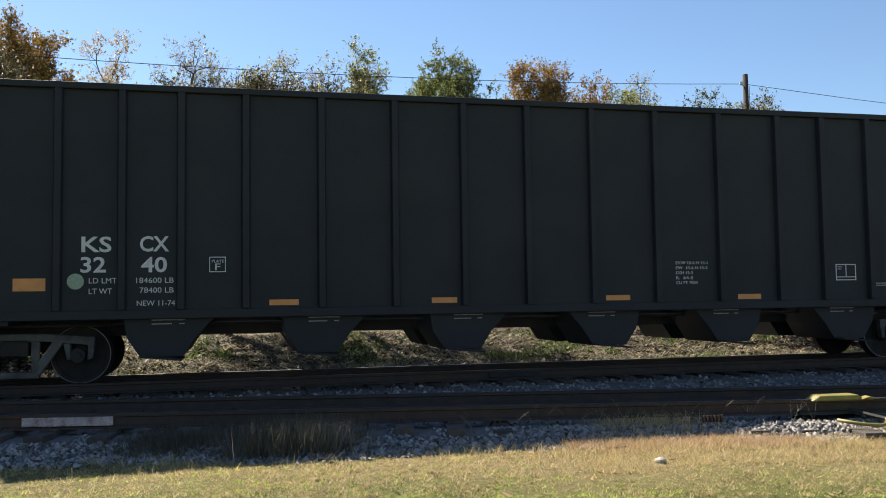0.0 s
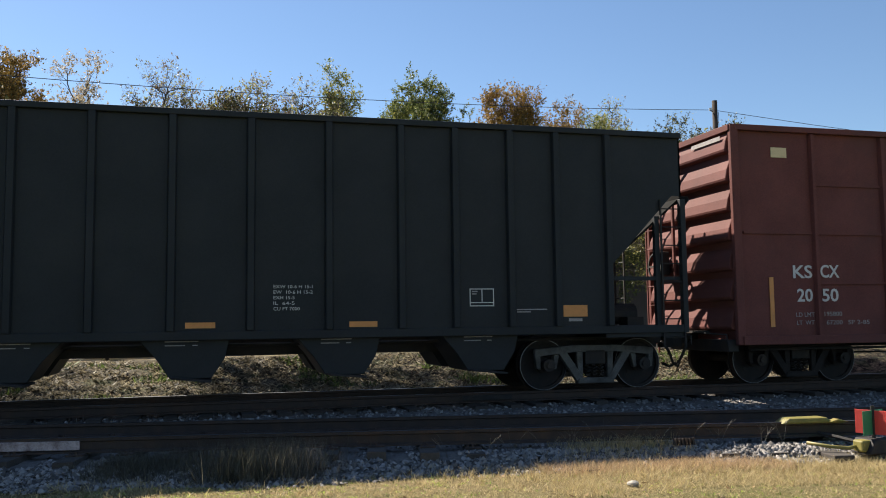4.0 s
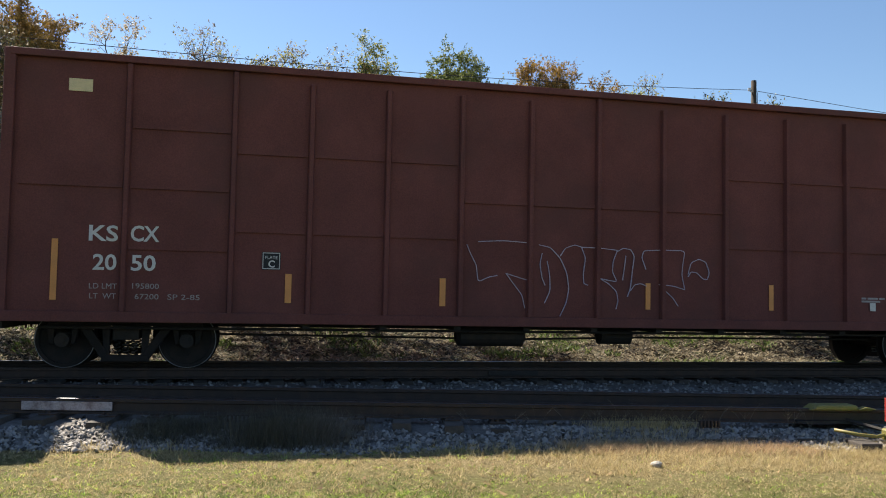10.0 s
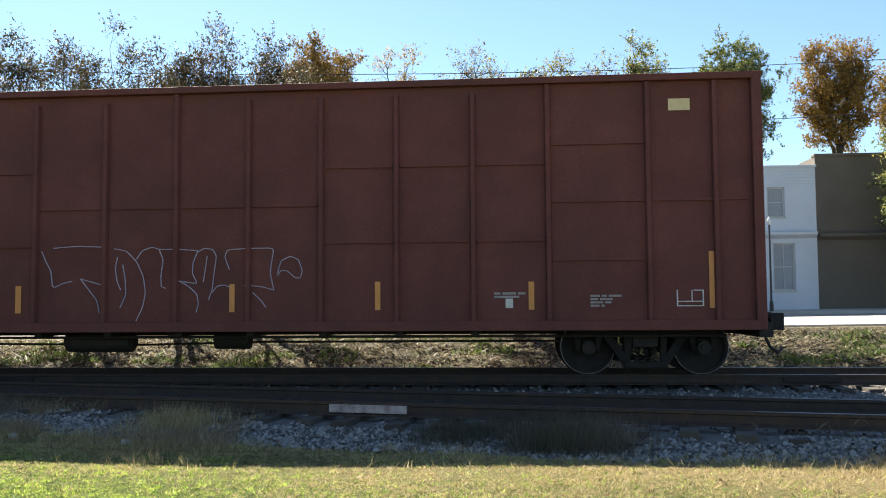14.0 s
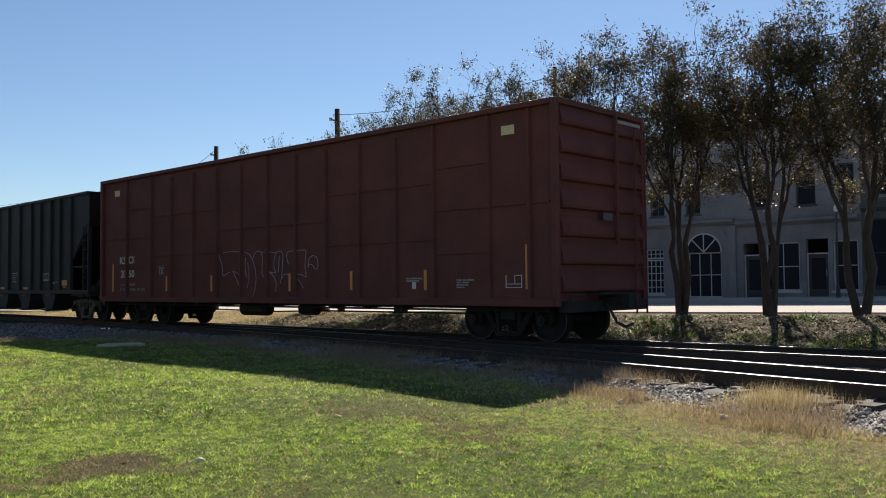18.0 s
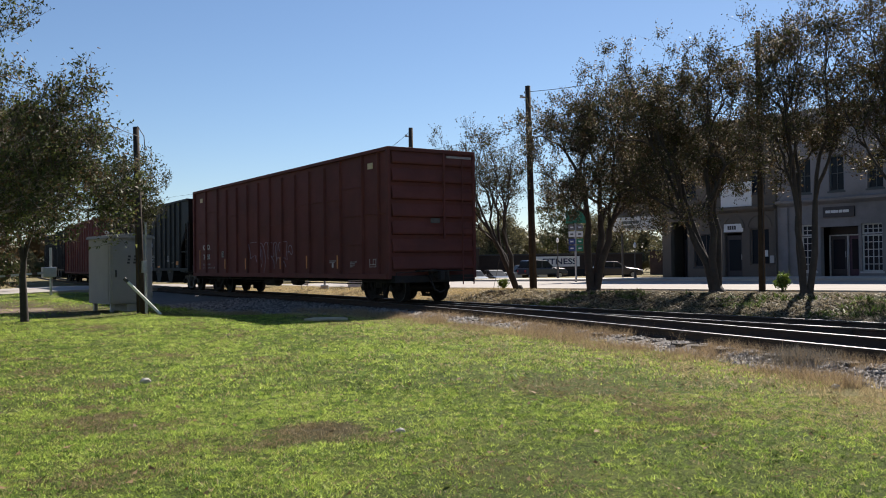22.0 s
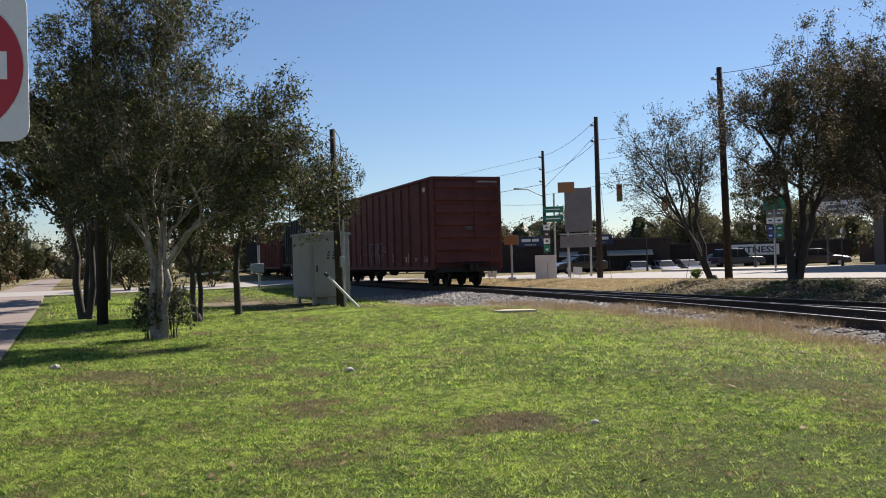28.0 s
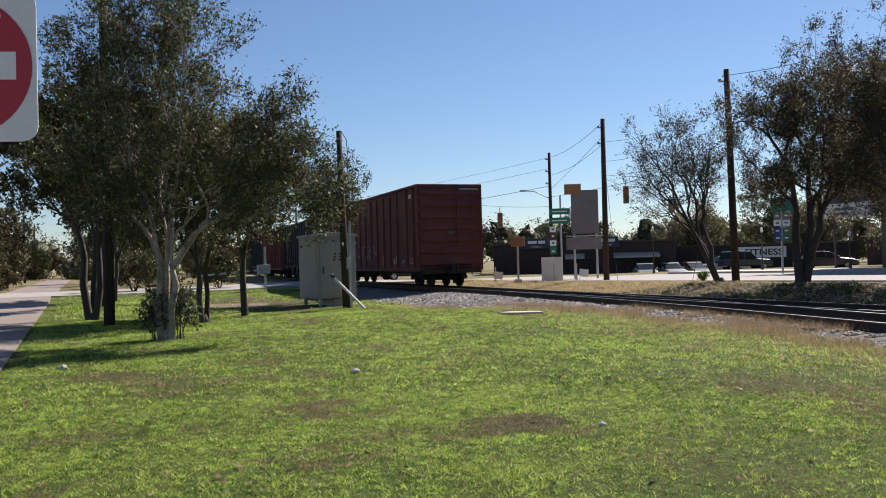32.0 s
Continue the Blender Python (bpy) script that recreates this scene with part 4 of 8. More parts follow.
# ---- ballast, ties, stones, grass ----
BALLAST = mat("ballast_bed", (0.13, 0.118, 0.107), 0.95, 0, 0.6, 20, 55, 1.0, (0.09, 0.075, 0.06), 0.6, 2)


def edge_y(x):
    """Where the lawn meets the ballast."""
    k = sstep(-3, -9, x)
    off = 1.85 - 0.55 * sstep(1.5, 4.5, x) - 0.1 * sstep(5.5, 8, x)
    return siding_y(x) - off * (1 - k) - (1.45 + 3.3 * sstep(-18, -30, x)) * k + 0.22 * noise.noise(Vector((x * 0.7, 0, 9)))


def ballast_z(x, y):
    e = edge_y(x)
    a = siding_y(x)
    z = (0.13 + 0.035 * sstep(-2, -6, x)) * sstep(e - 0.15, max(e + 0.3, a - 1.15), y)
    z += rise(x, y) * (1 - 0.8 * sstep(e - 0.15, max(e + 0.3, a - 1.15), y))
    b = main_y(x)
    z *= 1 - 0.35 * sstep(a + 1.2, a + 1.9, y) * (1 - sstep(b - 1.9, b - 1.2, y))
    z *= 1 - sstep(b + 1.4, b + 2.4, y)
    return z + 0.018 * noise.noise(Vector((x * 5, y * 5, 2))) + 0.012 * noise.noise(Vector((x * 13, y * 13, 2)))


def build_ballast():
    xs = axis_steps([(-110, -45, 1.6), (-45, -18, 0.5), (-18, 13, 0.11), (13, 70, 1.5)])
    n = 56
    v = []
    for x in xs:
        a, b = edge_y(x) - 0.1, main_y(x) + 2.3
        for k in range(n):
            u = k / (n - 1)
            y = a + (b - a) * u
            v.append((x, y, ballast_z(x, y)))
    f = [(i * n + k, (i + 1) * n + k, (i + 1) * n + k + 1, i * n + k + 1) for i in range(len(xs) - 1) for k in range(n - 1)]
    ob = part("ballast_bed", Geo().add(v, f), BALLAST, smooth=True, recalc=False)
    tagged(ob, "grey crushed-stone ballast under both tracks", "ballast", kind="structure")


build_ballast()


def mesh_from_arrays(name, verts, tris, material, smooth=False):
    me = bpy.data.meshes.new(name)
    me.vertices.add(len(verts))
    me.vertices.foreach_set("co", np.asarray(verts, np.float32).ravel())
    k = tris.shape[1]
    me.loops.add(tris.size)
    me.loops.foreach_set("vertex_index", tris.astype(np.int32).ravel())
    me.polygons.add(len(tris))
    me.polygons.foreach_set("loop_start", np.arange(0, tris.size, k, dtype=np.int32))
    me.polygons.foreach_set("loop_total", np.full(len(tris), k, np.int32))
    me.materials.append(material)
    me.update(calc_edges=True)
    if smooth:
        me.shade_smooth()
    return me


RNG = np.random.default_rng(7)


def scatter_stones(name, places, sizes, material, label):
    """Many angular stones in one mesh."""
    oct_v = np.array([(1, 0, 0), (-1, 0, 0), (0, 1, 0), (0, -1, 0), (0, 0, 1), (0, 0, -1), (0.6, 0.6, 0.5), (-0.6, -0.5, 0.55)], float)
    oct_f = np.array([(0, 6, 4), (6, 2, 4), (2, 1, 4), (1, 7, 4), (7, 3, 4), (3, 0, 4), (0, 2, 6), (1, 3, 7)])
    n = len(places)
    v = oct_v[None] * (0.75 + 0.5 * RNG.random((n, 8, 1))) * (0.6 + 0.7 * RNG.random((n, 1, 3)))
    a = RNG.random(n) * 6.28
    c, s = np.cos(a), np.sin(a)
    v = np.stack([v[..., 0] * c[:, None] - v[..., 1] * s[:, None], v[..., 0] * s[:, None] + v[..., 1] * c[:, None], v[..., 2]], -1)
    t = (RNG.random(n) - 0.5) * 1.6
    c, s = np.cos(t), np.sin(t)
    v = np.stack([v[..., 0], v[..., 1] * c[:, None] - v[..., 2] * s[:, None], v[..., 1] * s[:, None] + v[..., 2] * c[:, None]], -1)
    v = v * sizes[:, None, None] + places[:, None]
    f = (oct_f[None] + 8 * np.arange(n)[:, None, None]).reshape(-1, 3)
    ob = part(name, mesh_from_arrays(name, v.reshape(-1, 3), f, material), None)
    return tagged(ob, label, "ballast stones", kind="stuff")


def island_mat(name, a, b, rough=0.9):
    return leaf_mat(name, a, b, rough, 0.0)


STONES = island_mat("loose_stone", (0.066, 0.061, 0.057), (0.37, 0.34, 0.31))


TIE_RND = random.Random(5)
TIE_X = [-22 + 0.56 * k + TIE_RND.uniform(-0.05, 0.05) for k in range(66)]


def bisect(a, v):
    return sum(1 for q in a if q < v)


def build_stones():
    pts, siz = [], []
    x = RNG.uniform(-36, 15, 80000)
    u = RNG.random(80000)
    keep = RNG.random(80000) < np.where(x > -14, 1.0, np.where(x > -19, 0.45, 0.75))
    for X, U in zip(x[keep], u[keep]):
        e, a, b = edge_y(X), siding_y(X), main_y(X)
        if U < 0.62:
            y = e - 0.25 + (a - 0.8 - e) * U / 0.62 + 0.2 * (RNG.random() - 0.3)
        elif U < 0.85:
            y = a + 0.85 + (b - a - 1.7) * (U - 0.62) / 0.23
        else:
            y = (a if RNG.random() < 0.6 else b) + RNG.uniform(-0.7, 0.7)
        if b - a < 1.7 and y > a + 0.7:
            continue
        if X < 3.0 and abs(y - a) < 1.36 and min(abs(X - q) for q in TIE_X[max(0, bisect(TIE_X, X) - 1):bisect(TIE_X, X) + 1] or [99]) < 0.15:
            continue
        pts.append((X, y, ballast_z(X, y) + 0.002))
        siz.append((0.018 + 0.024 * RNG.random() ** 1.5) * (1.0 if X > -14 else 1.5))
    scatter_stones("ballast_stones", np.array(pts), np.array(siz), STONES, "loose angular grey ballast stones beside the rails")


build_stones()


def build_ties():
    """Ties as pieces of each track; far ones joined."""
    def tie_mesh():
        g = Geo()
        L, w, t = 1.3, 0.115, 0.17
        g.add([(-w, -L, -t), (w, -L, -t), (w, L, -t), (-w, L, -t), (-w + 0.012, -L + 0.01, 0), (w - 0.012, -L + 0.01, 0.004), (w - 0.012, L - 0.01, 0), (-w + 0.012, L - 0.01, 0.003)],
              [(0, 3, 2, 1), (4, 5, 6, 7), (0, 1, 5, 4), (1, 2, 6, 5), (2, 3, 7, 6), (3, 0, 4, 7)])
        return g.mesh("tie", TIE)
    me = tie_mesh()
    plate = Geo().box(-0.09, 0.09, -0.16, 0.16, 0.0, 0.018)
    for a, b in ((-0.06, -0.09), (0.06, 0.09), (0.0, -0.09)):
        plate.box(a - 0.012, a + 0.012, b - 0.012, b + 0.02, 0.018, 0.045)
    plate = plate.mesh("tie_plate", RAIL_SIDE)
    rnd = random.Random(5)
    zt = RAIL_Z - 0.178
    for track, yf, places in ((TRACK_MAIN, main_y, [-75 + 0.56 * k + rnd.uniform(-0.05, 0.05) for k in range(159)]), (TRACK_SIDE, siding_y, TIE_X)):
        for xx in places:
            if track is TRACK_MAIN or main_y(xx) - siding_y(xx) > 1.2:
                yaw = math.degrees(math.atan2(yf(xx + 0.5) - yf(xx - 0.5), 1.0)) + rnd.uniform(-2, 2)
                t = part("tie", me, None, track, "", pose(xx, yf(xx) + rnd.uniform(-0.06, 0.06), zt + rnd.uniform(-0.01, 0.004) - (0.11 * sstep(2.5, 4.5, xx) if track is TRACK_SIDE else 0), rnd.uniform(-0.5, 0.5), 0, yaw))
                if -15 < xx < 10 and track is TRACK_SIDE:
                    for s in (-1, 1):
                        part("tie_plate", plate, None, t, "", pose(0, s * GAUGE / 2, 0.002))


def build_track_furniture():
    # pale painted joint bar on the near rail of the siding
    y = lambda x: siding_y(x) - GAUGE / 2
    x0, x1 = -2.35, -1.35
    g = Geo().prism([(x0, y(x0) - 0.062), (x1, y(x1) - 0.062), (x1, y(x1) - 0.014), (x0, y(x0) - 0.014)], "z", RAIL_Z - 0.135, RAIL_Z - 0.035)
    part("joint_bar", g, mat("flaking_white_paint", (0.42, 0.34, 0.33), 0.9, 0, 0.5, 14, 60, 0.3, (0.07, 0.03, 0.028), 1.0, 7), TRACK_SIDE, "pale flaking painted joint bar on the rail", bevel=0.006)
    # rail anchors seen as ribbed plates
    for x in (0.05, 5.3):
        g = Geo()
        for k in range(6):
            g.box(x - 0.12 + k * 0.045, x - 0.1 + k * 0.045, y(x) - 0.38, y(x) - 0.33, 0.17, 0.25)
        part("ribbed_plate", g, RAIL_SIDE, TRACK_SIDE)
    # yellow derail on the siding, its rod and its stand
    der = thing("derail", "yellow painted derail shoe clamped over the siding rail", "derail", pose(7.02, siding_y(7.02) - GAUGE / 2, RAIL_Z, 0, 0, -9))
    part("shoe", Geo().prism([(-0.39, -0.02), (-0.3, 0.045), (0.18, 0.05), (0.21, 0.02), (0.42, -0.02)], "y", -0.09, 0.14), YELLOW, der, bevel=0.02)
    part("guide_wing", Geo().prism([(0.18, 0.0), (0.29, 0.035), (0.42, 0.0)], "y", -0.14, -0.02), YELLOW, der, bevel=0.01)
    part("base_plate", Geo().box(-0.55, 0.6, -0.1, 0.35, -0.17, -0.14), IRON, der)
    part("hinge_block", Geo().box(-0.15, 0.15, 0.1, 0.26, -0.14, 0.03), YELLOW, der, bevel=0.015)
    sx, sy = 7.32, 8.45
    st = thing("switch_stand", "low switch stand with red and green targets and a yellow lever", "switch stand", pose(sx, sy, 0.08))
    part("base", Geo().prism([(-0.2, 0), (0.2, 0), (0.12, 0.16), (-0.12, 0.16)], "y", -0.16, 0.16), IRON, st, bevel=0.015)
    part("spindle", Geo().tube([(0, 0, 0.1), (0, 0, 0.52)], 0.022, 8), IRON, st)
    for k, (m, a) in enumerate(((GREEN_P, 20), (RED_P, 110), (GREEN_P, 200), (RED_P, 290))):
        c, s = math.cos(radians(a)), math.sin(radians(a))
        g = Geo().prism([(0.02, 0.14), (0.21, 0.14), (0.21, 0.41), (0.02, 0.41)], "y", -0.004, 0.004)
        part("target_vane", g, m, st, "red vane" if m is RED_P else "green vane", pose(0, 0, 0.06, 0, 0, a), bevel=0.003)
    part("lever", Geo().tube([(-0.1, 0, 0.1), (-0.32, 0.02, 0.06), (-0.48, 0.12, 0.07), (-0.66, 0.3, 0.1)], 0.02, 8), YELLOW, st, "yellow throw lever", smooth=True)
    part("lever_latch", Geo().box(-0.24, -0.1, -0.1, 0.06, 0.02, 0.15), YELLOW, st, bevel=0.02)
    part("connecting_rod", Geo().tube([(-0.1, 0.1, 0.1), (-0.25, 0.62, 0.16)], 0.022, 8), IRON, st)
    # head blocks, two long ties under the stand
    for k, dx in enumerate((-0.35, 0.25)):
        g = Geo().box(-0.12, 0.12, -1.15, 0.6, -0.16, 0.0)
        part("head_block", g, TIE, TRACK_SIDE, "long weathered head block tie", pose(sx + dx, sy + 1.0, 0.09, 0, 0, -8), bevel=0.012)
    # spare tie plates and scrap on the ballast
    for x, dy in ((1.2, -1.55), (3.9, -1.7), (-0.9, -1.35)):
        tagged(part("scrap_plate", Geo().box(-0.16, 0.16, -0.1, 0.1, 0, 0.02), RAIL_SIDE, None, "", pose(x, siding_y(x) + dy, ballast_z(x, siding_y(x) + dy) + 0.01, 4, 6, 30 * x)), "rusty spare tie plate lying on the ballast", "tie plate", "scrap plates")


def blades(name, xy, zs, height, width, lean, material, label, category="grass", per=1, spread=0.02, grow=None):
    """Grass blades: one narrow triangle each, in one mesh. grow: a factor of height for each root."""
    n = len(xy) * per
    base = np.repeat(np.column_stack([xy, zs]), per, 0)
    base[:, :2] += RNG.normal(0, spread, (n, 2))
    h = height * (0.5 + RNG.random(n))
    if grow is not None:
        h *= np.repeat(grow, per)
    a = RNG.random(n) * 6.28
    w = width * (0.6 + 0.8 * RNG.random(n))
    d = RNG.normal(0, lean, (n, 2)) * h[:, None]
    side = np.column_stack([np.cos(a), np.sin(a), np.zeros(n)]) * w[:, None] / 2
    tip = base + np.column_stack([d, h])
    v = np.stack([base - side, base + side, tip], 1).reshape(-1, 3)
    f = np.arange(3 * n).reshape(-1, 3)
    ob = part(name, mesh_from_arrays(name, v, f, material), None)
    return tagged(ob, label, category, kind="stuff")


def tufts(p):
    """How high the grass stands: uneven clumps from a hand to an arm wide."""
    k = np.array([0.55 * noise.noise(Vector((x * 5.5, y * 5.5, 61))) + 0.5 * noise.noise(Vector((x * 1.9, y * 1.9, 67))) + 0.4 * noise.noise(Vector((x * 13, y * 13, 71))) for x, y in p])
    return np.clip(1.0 + 1.2 * k, 0.35, 1.9)


# dark copy of the green blades: clump self-shadow put into colour
LAWN_SHADE = leaf_mat("shaded_green_blades", (0.012, 0.024, 0.005), (0.13, 0.21, 0.03), 0.55, 0.35, 0.15)
LAWN_DEEP = leaf_mat("deep_green_blades", (0.05, 0.1, 0.013), (0.37, 0.55, 0.095), 0.5, 0.54, 0.18)
LAWN = leaf_mat("yellow_green_blades", (0.2, 0.27, 0.04), (0.68, 0.82, 0.17), 0.5, 0.54, 0.18)
TAN = leaf_mat("tan_blades", (0.045, 0.035, 0.018), (0.42, 0.33, 0.17), 0.6, 0.4)
STRAW = leaf_mat("dry_blades", (0.26, 0.2, 0.095), (0.68, 0.55, 0.3), 0.6, 0.4)
WEED = leaf_mat("weed_blades", (0.045, 0.046, 0.036), (0.17, 0.16, 0.12), 0.6, 0.35)


STALE = leaf_mat("stale_blades", (0.08, 0.075, 0.065), (0.27, 0.24, 0.2), 0.6, 0.35)


def lawn_points(n, x0, x1, y0, y1, limit=None):
    p = np.column_stack([RNG.uniform(x0, x1, n), RNG.uniform(y0, y1, n)])
    ok = np.array([q[1] < edge_y(q[0]) - 0.05 for q in p])
    p = p[ok]
    if limit:
        d = np.hypot(p[:, 0], p[:, 1])
        p = p[(d > limit[0]) & (d < limit[1])]
    return p, np.array([ground_z(*q) for q in p])


WORN = [(-7.62, 3.97, 0.42, 0.46, 1.0), (-5.3, 4.3, 0.4, 0.6, 0.2), (-14.1, 0.5, 0.9, 1.0, 0.45), (-11.0, 2.3, 0.6, 0.8, 0.4), (-8.2, 7.4, 0.9, 0.9, 0.3), (-6.5, 1.75, 0.7, 0.35, 0.3), (-14.9, 2.9, 1.0, 0.6, 0.3)]


def dryness(x, y):
    return min(1.0, max(0.0, (y + 0.3 * x - 5.2) / 3.2 + 0.5 * noise.noise(Vector((x * 0.5, y * 0.5, 2)))))


def bare(p):
    """Fewer blades where the lawn is worn."""
    k = np.array([noise.noise(Vector((x * 0.33, y * 0.33, 7))) + 0.5 * noise.noise(Vector((x * 1.1, y * 1.1, 4))) for x, y in p])
    for x, y, a, b, w in WORN:
        k += w * np.exp(-((p[:, 0] - x) / a) ** 2 - ((p[:, 1] - y) / b) ** 2)
    # uneven tufts a hand wide, with darker gaps between them
    k = 0.5 * k + 0.16 - np.array([0.3 * noise.noise(Vector((x * 2.6, y * 2.6, 15))) + 0.5 * noise.noise(Vector((x * 7, y * 7, 2))) + 0.45 * noise.noise(Vector((x * 19, y * 19, 8))) for x, y in p])
    return RNG.random(len(p)) < np.clip(1.0 - 1.6 * k, 0.16, 1)


def build_grass():
    for count, box, limit, h, w, per, spread, words in ((22000, (-5, 5, -1.2, 5), (0.2, 5.0), 0.02, 0.009, 4, 0.03, " close to the lane"), (195000, (-11, 8.5, -1.2, 10), (5.0, 11), 0.02, 0.0072, 6, 0.025, ""), (80000, (-30, -6, -1.2, 13.0), (11, 31), 0.03, 0.012, 6, 0.05, " farther off"), (16000, (-52, -28, -1.0, 13.0), (31, 54), 0.06, 0.03, 4, 0.1, " beyond the cabinet")):
        p, z = lawn_points(count, *box, limit)
        k = bare(p) & ((((p[:, 0] + 37.5) / 9.0) ** 2 + ((p[:, 1] - 7.0) / 2.4) ** 2 + RNG.normal(0, 0.15, len(p)) > 1) | (RNG.random(len(p)) < 0.08))
        p, z = p[k], z[k]
        dry = RNG.random(len(p)) < np.array([0.06 + (0.4 if words else 0.8) * dryness(q[0] * (0.7 if words else 1), q[1]) for q in p])
        # drifts of deeper green, yellow green and tan; dark clumps stand for self-shadow
        fine = 1.0 if not words else 0.6
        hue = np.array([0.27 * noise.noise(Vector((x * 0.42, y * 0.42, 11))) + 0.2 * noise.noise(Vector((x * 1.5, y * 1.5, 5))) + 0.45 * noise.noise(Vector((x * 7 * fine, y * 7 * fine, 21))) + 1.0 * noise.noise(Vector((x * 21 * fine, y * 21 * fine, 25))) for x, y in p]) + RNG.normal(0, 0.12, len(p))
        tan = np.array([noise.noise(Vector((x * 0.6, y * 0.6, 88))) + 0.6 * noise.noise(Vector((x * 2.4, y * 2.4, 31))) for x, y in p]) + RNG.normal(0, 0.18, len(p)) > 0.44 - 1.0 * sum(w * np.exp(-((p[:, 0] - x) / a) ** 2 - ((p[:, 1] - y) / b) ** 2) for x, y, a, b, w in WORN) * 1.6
        for m, pick, name, lab in ((LAWN_SHADE, ~dry & ~tan & (hue < -0.27), "lawn_grass", "short green lawn clumps coloured dark for self-shadow"), (LAWN_DEEP, ~dry & ~tan & (hue >= -0.27) & (hue < 0.06), "lawn_grass", "short mown deep green lawn grass"), (LAWN, ~dry & ~tan & (hue >= 0.06), "lawn_grass", "short mown yellow-green lawn grass"),
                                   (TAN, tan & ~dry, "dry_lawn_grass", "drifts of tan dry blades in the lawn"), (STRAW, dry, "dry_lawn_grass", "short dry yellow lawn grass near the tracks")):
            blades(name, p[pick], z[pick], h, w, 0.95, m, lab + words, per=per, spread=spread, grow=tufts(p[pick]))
    # dry grass along the ballast
    x = RNG.uniform(-30, 11, 11000)
    off = np.abs(RNG.normal(0, 0.55, 11000)) - 0.02
    p = np.column_stack([x, [edge_y(a) for a in x] - off])
    n = np.array([noise.noise(Vector((a * 0.45, 0, 1))) for a in x])
    p = p[RNG.random(len(x)) < np.clip(np.where(x > -3, 0.0, 0.35) + 0.75 * np.clip((x - 1.5) / 2, 0, 1) + 0.9 * n, 0.03, 1)]
    blades("dry_grass", p, np.array([max(ground_z(*q), ballast_z(*q) - 0.02) for q in p]), 0.075, 0.007, 0.6, STRAW, "dry straw-coloured grass along the ballast", per=6, spread=0.04)
    # thick tan grass that hides the tie ends
    x = RNG.uniform(3.4, 6.2, 900)
    q = np.column_stack([x, [edge_y(a) for a in x] + RNG.normal(-0.28, 0.16, 900)])
    q = q[np.array([noise.noise(Vector((a * 0.9, b * 0.9, 50))) for a, b in q]) > -0.2]
    blades("dry_grass", q, np.array([max(ground_z(*a), ballast_z(*a) - 0.02) for a in q]), 0.085, 0.007, 0.7, leaf_mat("tan_dry_blades", (0.3, 0.2, 0.11), (0.66, 0.48, 0.3), 0.6, 0.35), "thick tan dry grass over the tie ends", per=8, spread=0.05)
    # taller weeds and clumps that grow out of the stones
    for cx, r, h, cnt, m, lab in ((0.9, 0.4, 0.24, 260, STALE, "dense clump of dry bristly grass beside the siding"), (0.5, 0.55, 0.27, 700, WEED, "grey-green weed clump beside the siding"), (-0.6, 0.55, 0.15, 600, WEED, "low weeds in the ballast"),
                                  (-7.3, 0.6, 0.16, 350, STALE, "low dry grass clump beside the siding"), (4.6, 0.7, 0.12, 300, STRAW, "dry grass clump by the ballast"), (-4.2, 0.6, 0.2, 300, STRAW, "dry grass clump by the ballast")):
        q = RNG.normal(0, r * 0.55, (cnt, 2)) * (1.0, 0.5) + (cx, edge_y(cx) + 0.28)
        blades("grass_clump", q, np.array([ballast_z(*a) for a in q]), h, 0.005, 0.4, m, lab, per=5, spread=0.03)
    # close dry turf between the lawn and the stones
    x = RNG.uniform(3.2, 10, 4200)
    q = np.column_stack([x, [edge_y(a) for a in x] - 1.5 * RNG.random(4200) ** 1.5])
    blades("dry_lawn_grass", q, np.array([ground_z(*a) for a in q]), 0.045, 0.006, 0.9, STRAW, "close dry tan turf beside the ballast", per=9, spread=0.04, grow=tufts(q))
    # wispy reddish dry grass along the siding
    x = RNG.uniform(-27, -3.2, 7500)
    q = np.column_stack([x, [edge_y(a) for a in x] + RNG.normal(-0.05, 0.5, 7500)])
    q = q[np.array([noise.noise(Vector((a * 0.7, b * 0.9, 40))) for a, b in q]) > -0.06]
    blades("dry_grass", q, np.array([max(ground_z(*a), ballast_z(*a) - 0.02) for a in q]), 0.15, 0.006, 0.5, leaf_mat("reddish_dry_blades", (0.16, 0.115, 0.07), (0.5, 0.37, 0.22), 0.6, 0.35), "wispy reddish dry grass along the siding", per=7, spread=0.05)
    # weed stalks with forked tips
    for k in range(16):
        x = (2.6 + k * 0.36) if k < 12 else -6 - (k - 12) * 1.3
        y = edge_y(x) + 0.15 + 0.3 * RNG.random()
        z = ballast_z(x, y)
        g = Geo()
        for j in range(3):
            a, t = RNG.random() * 6.28, 0.16 + 0.2 * RNG.random()
            p0 = Vector((0, 0, 0))
            p1 = Vector((math.cos(a) * 0.1, math.sin(a) * 0.1, t * 0.7))
            g.tube([p0, p1], [0.0022, 0.0015], 4)
            for d in (-0.6, 0.1, 0.7):
                g.tube([p1, p1 + Vector((math.cos(a + d) * 0.09, math.sin(a + d) * 0.09, 0.08))], [0.0015, 0.0009], 4)
        ob = part("weed_stalk", g, STALE, None, "", pose(x, y, z - 0.005))
        tagged(ob, "dry forked weed stalk growing from the ballast", "weed", "weed stalks")
    # leaves and tufts on the bank
    p = np.column_stack([RNG.uniform(-52, -23, 9000), 17.6 + 7.2 * RNG.random(9000)])
    p = p[RNG.random(len(p)) < np.clip((-24 - p[:, 0]) / 5, 0, 1)]
    blades("bank_grass", p, np.array([ground_z(*q) for q in p]) - 0.01, 0.09, 0.022, 0.9, STRAW, "short dry tan grass on the bank", per=5, spread=0.09)
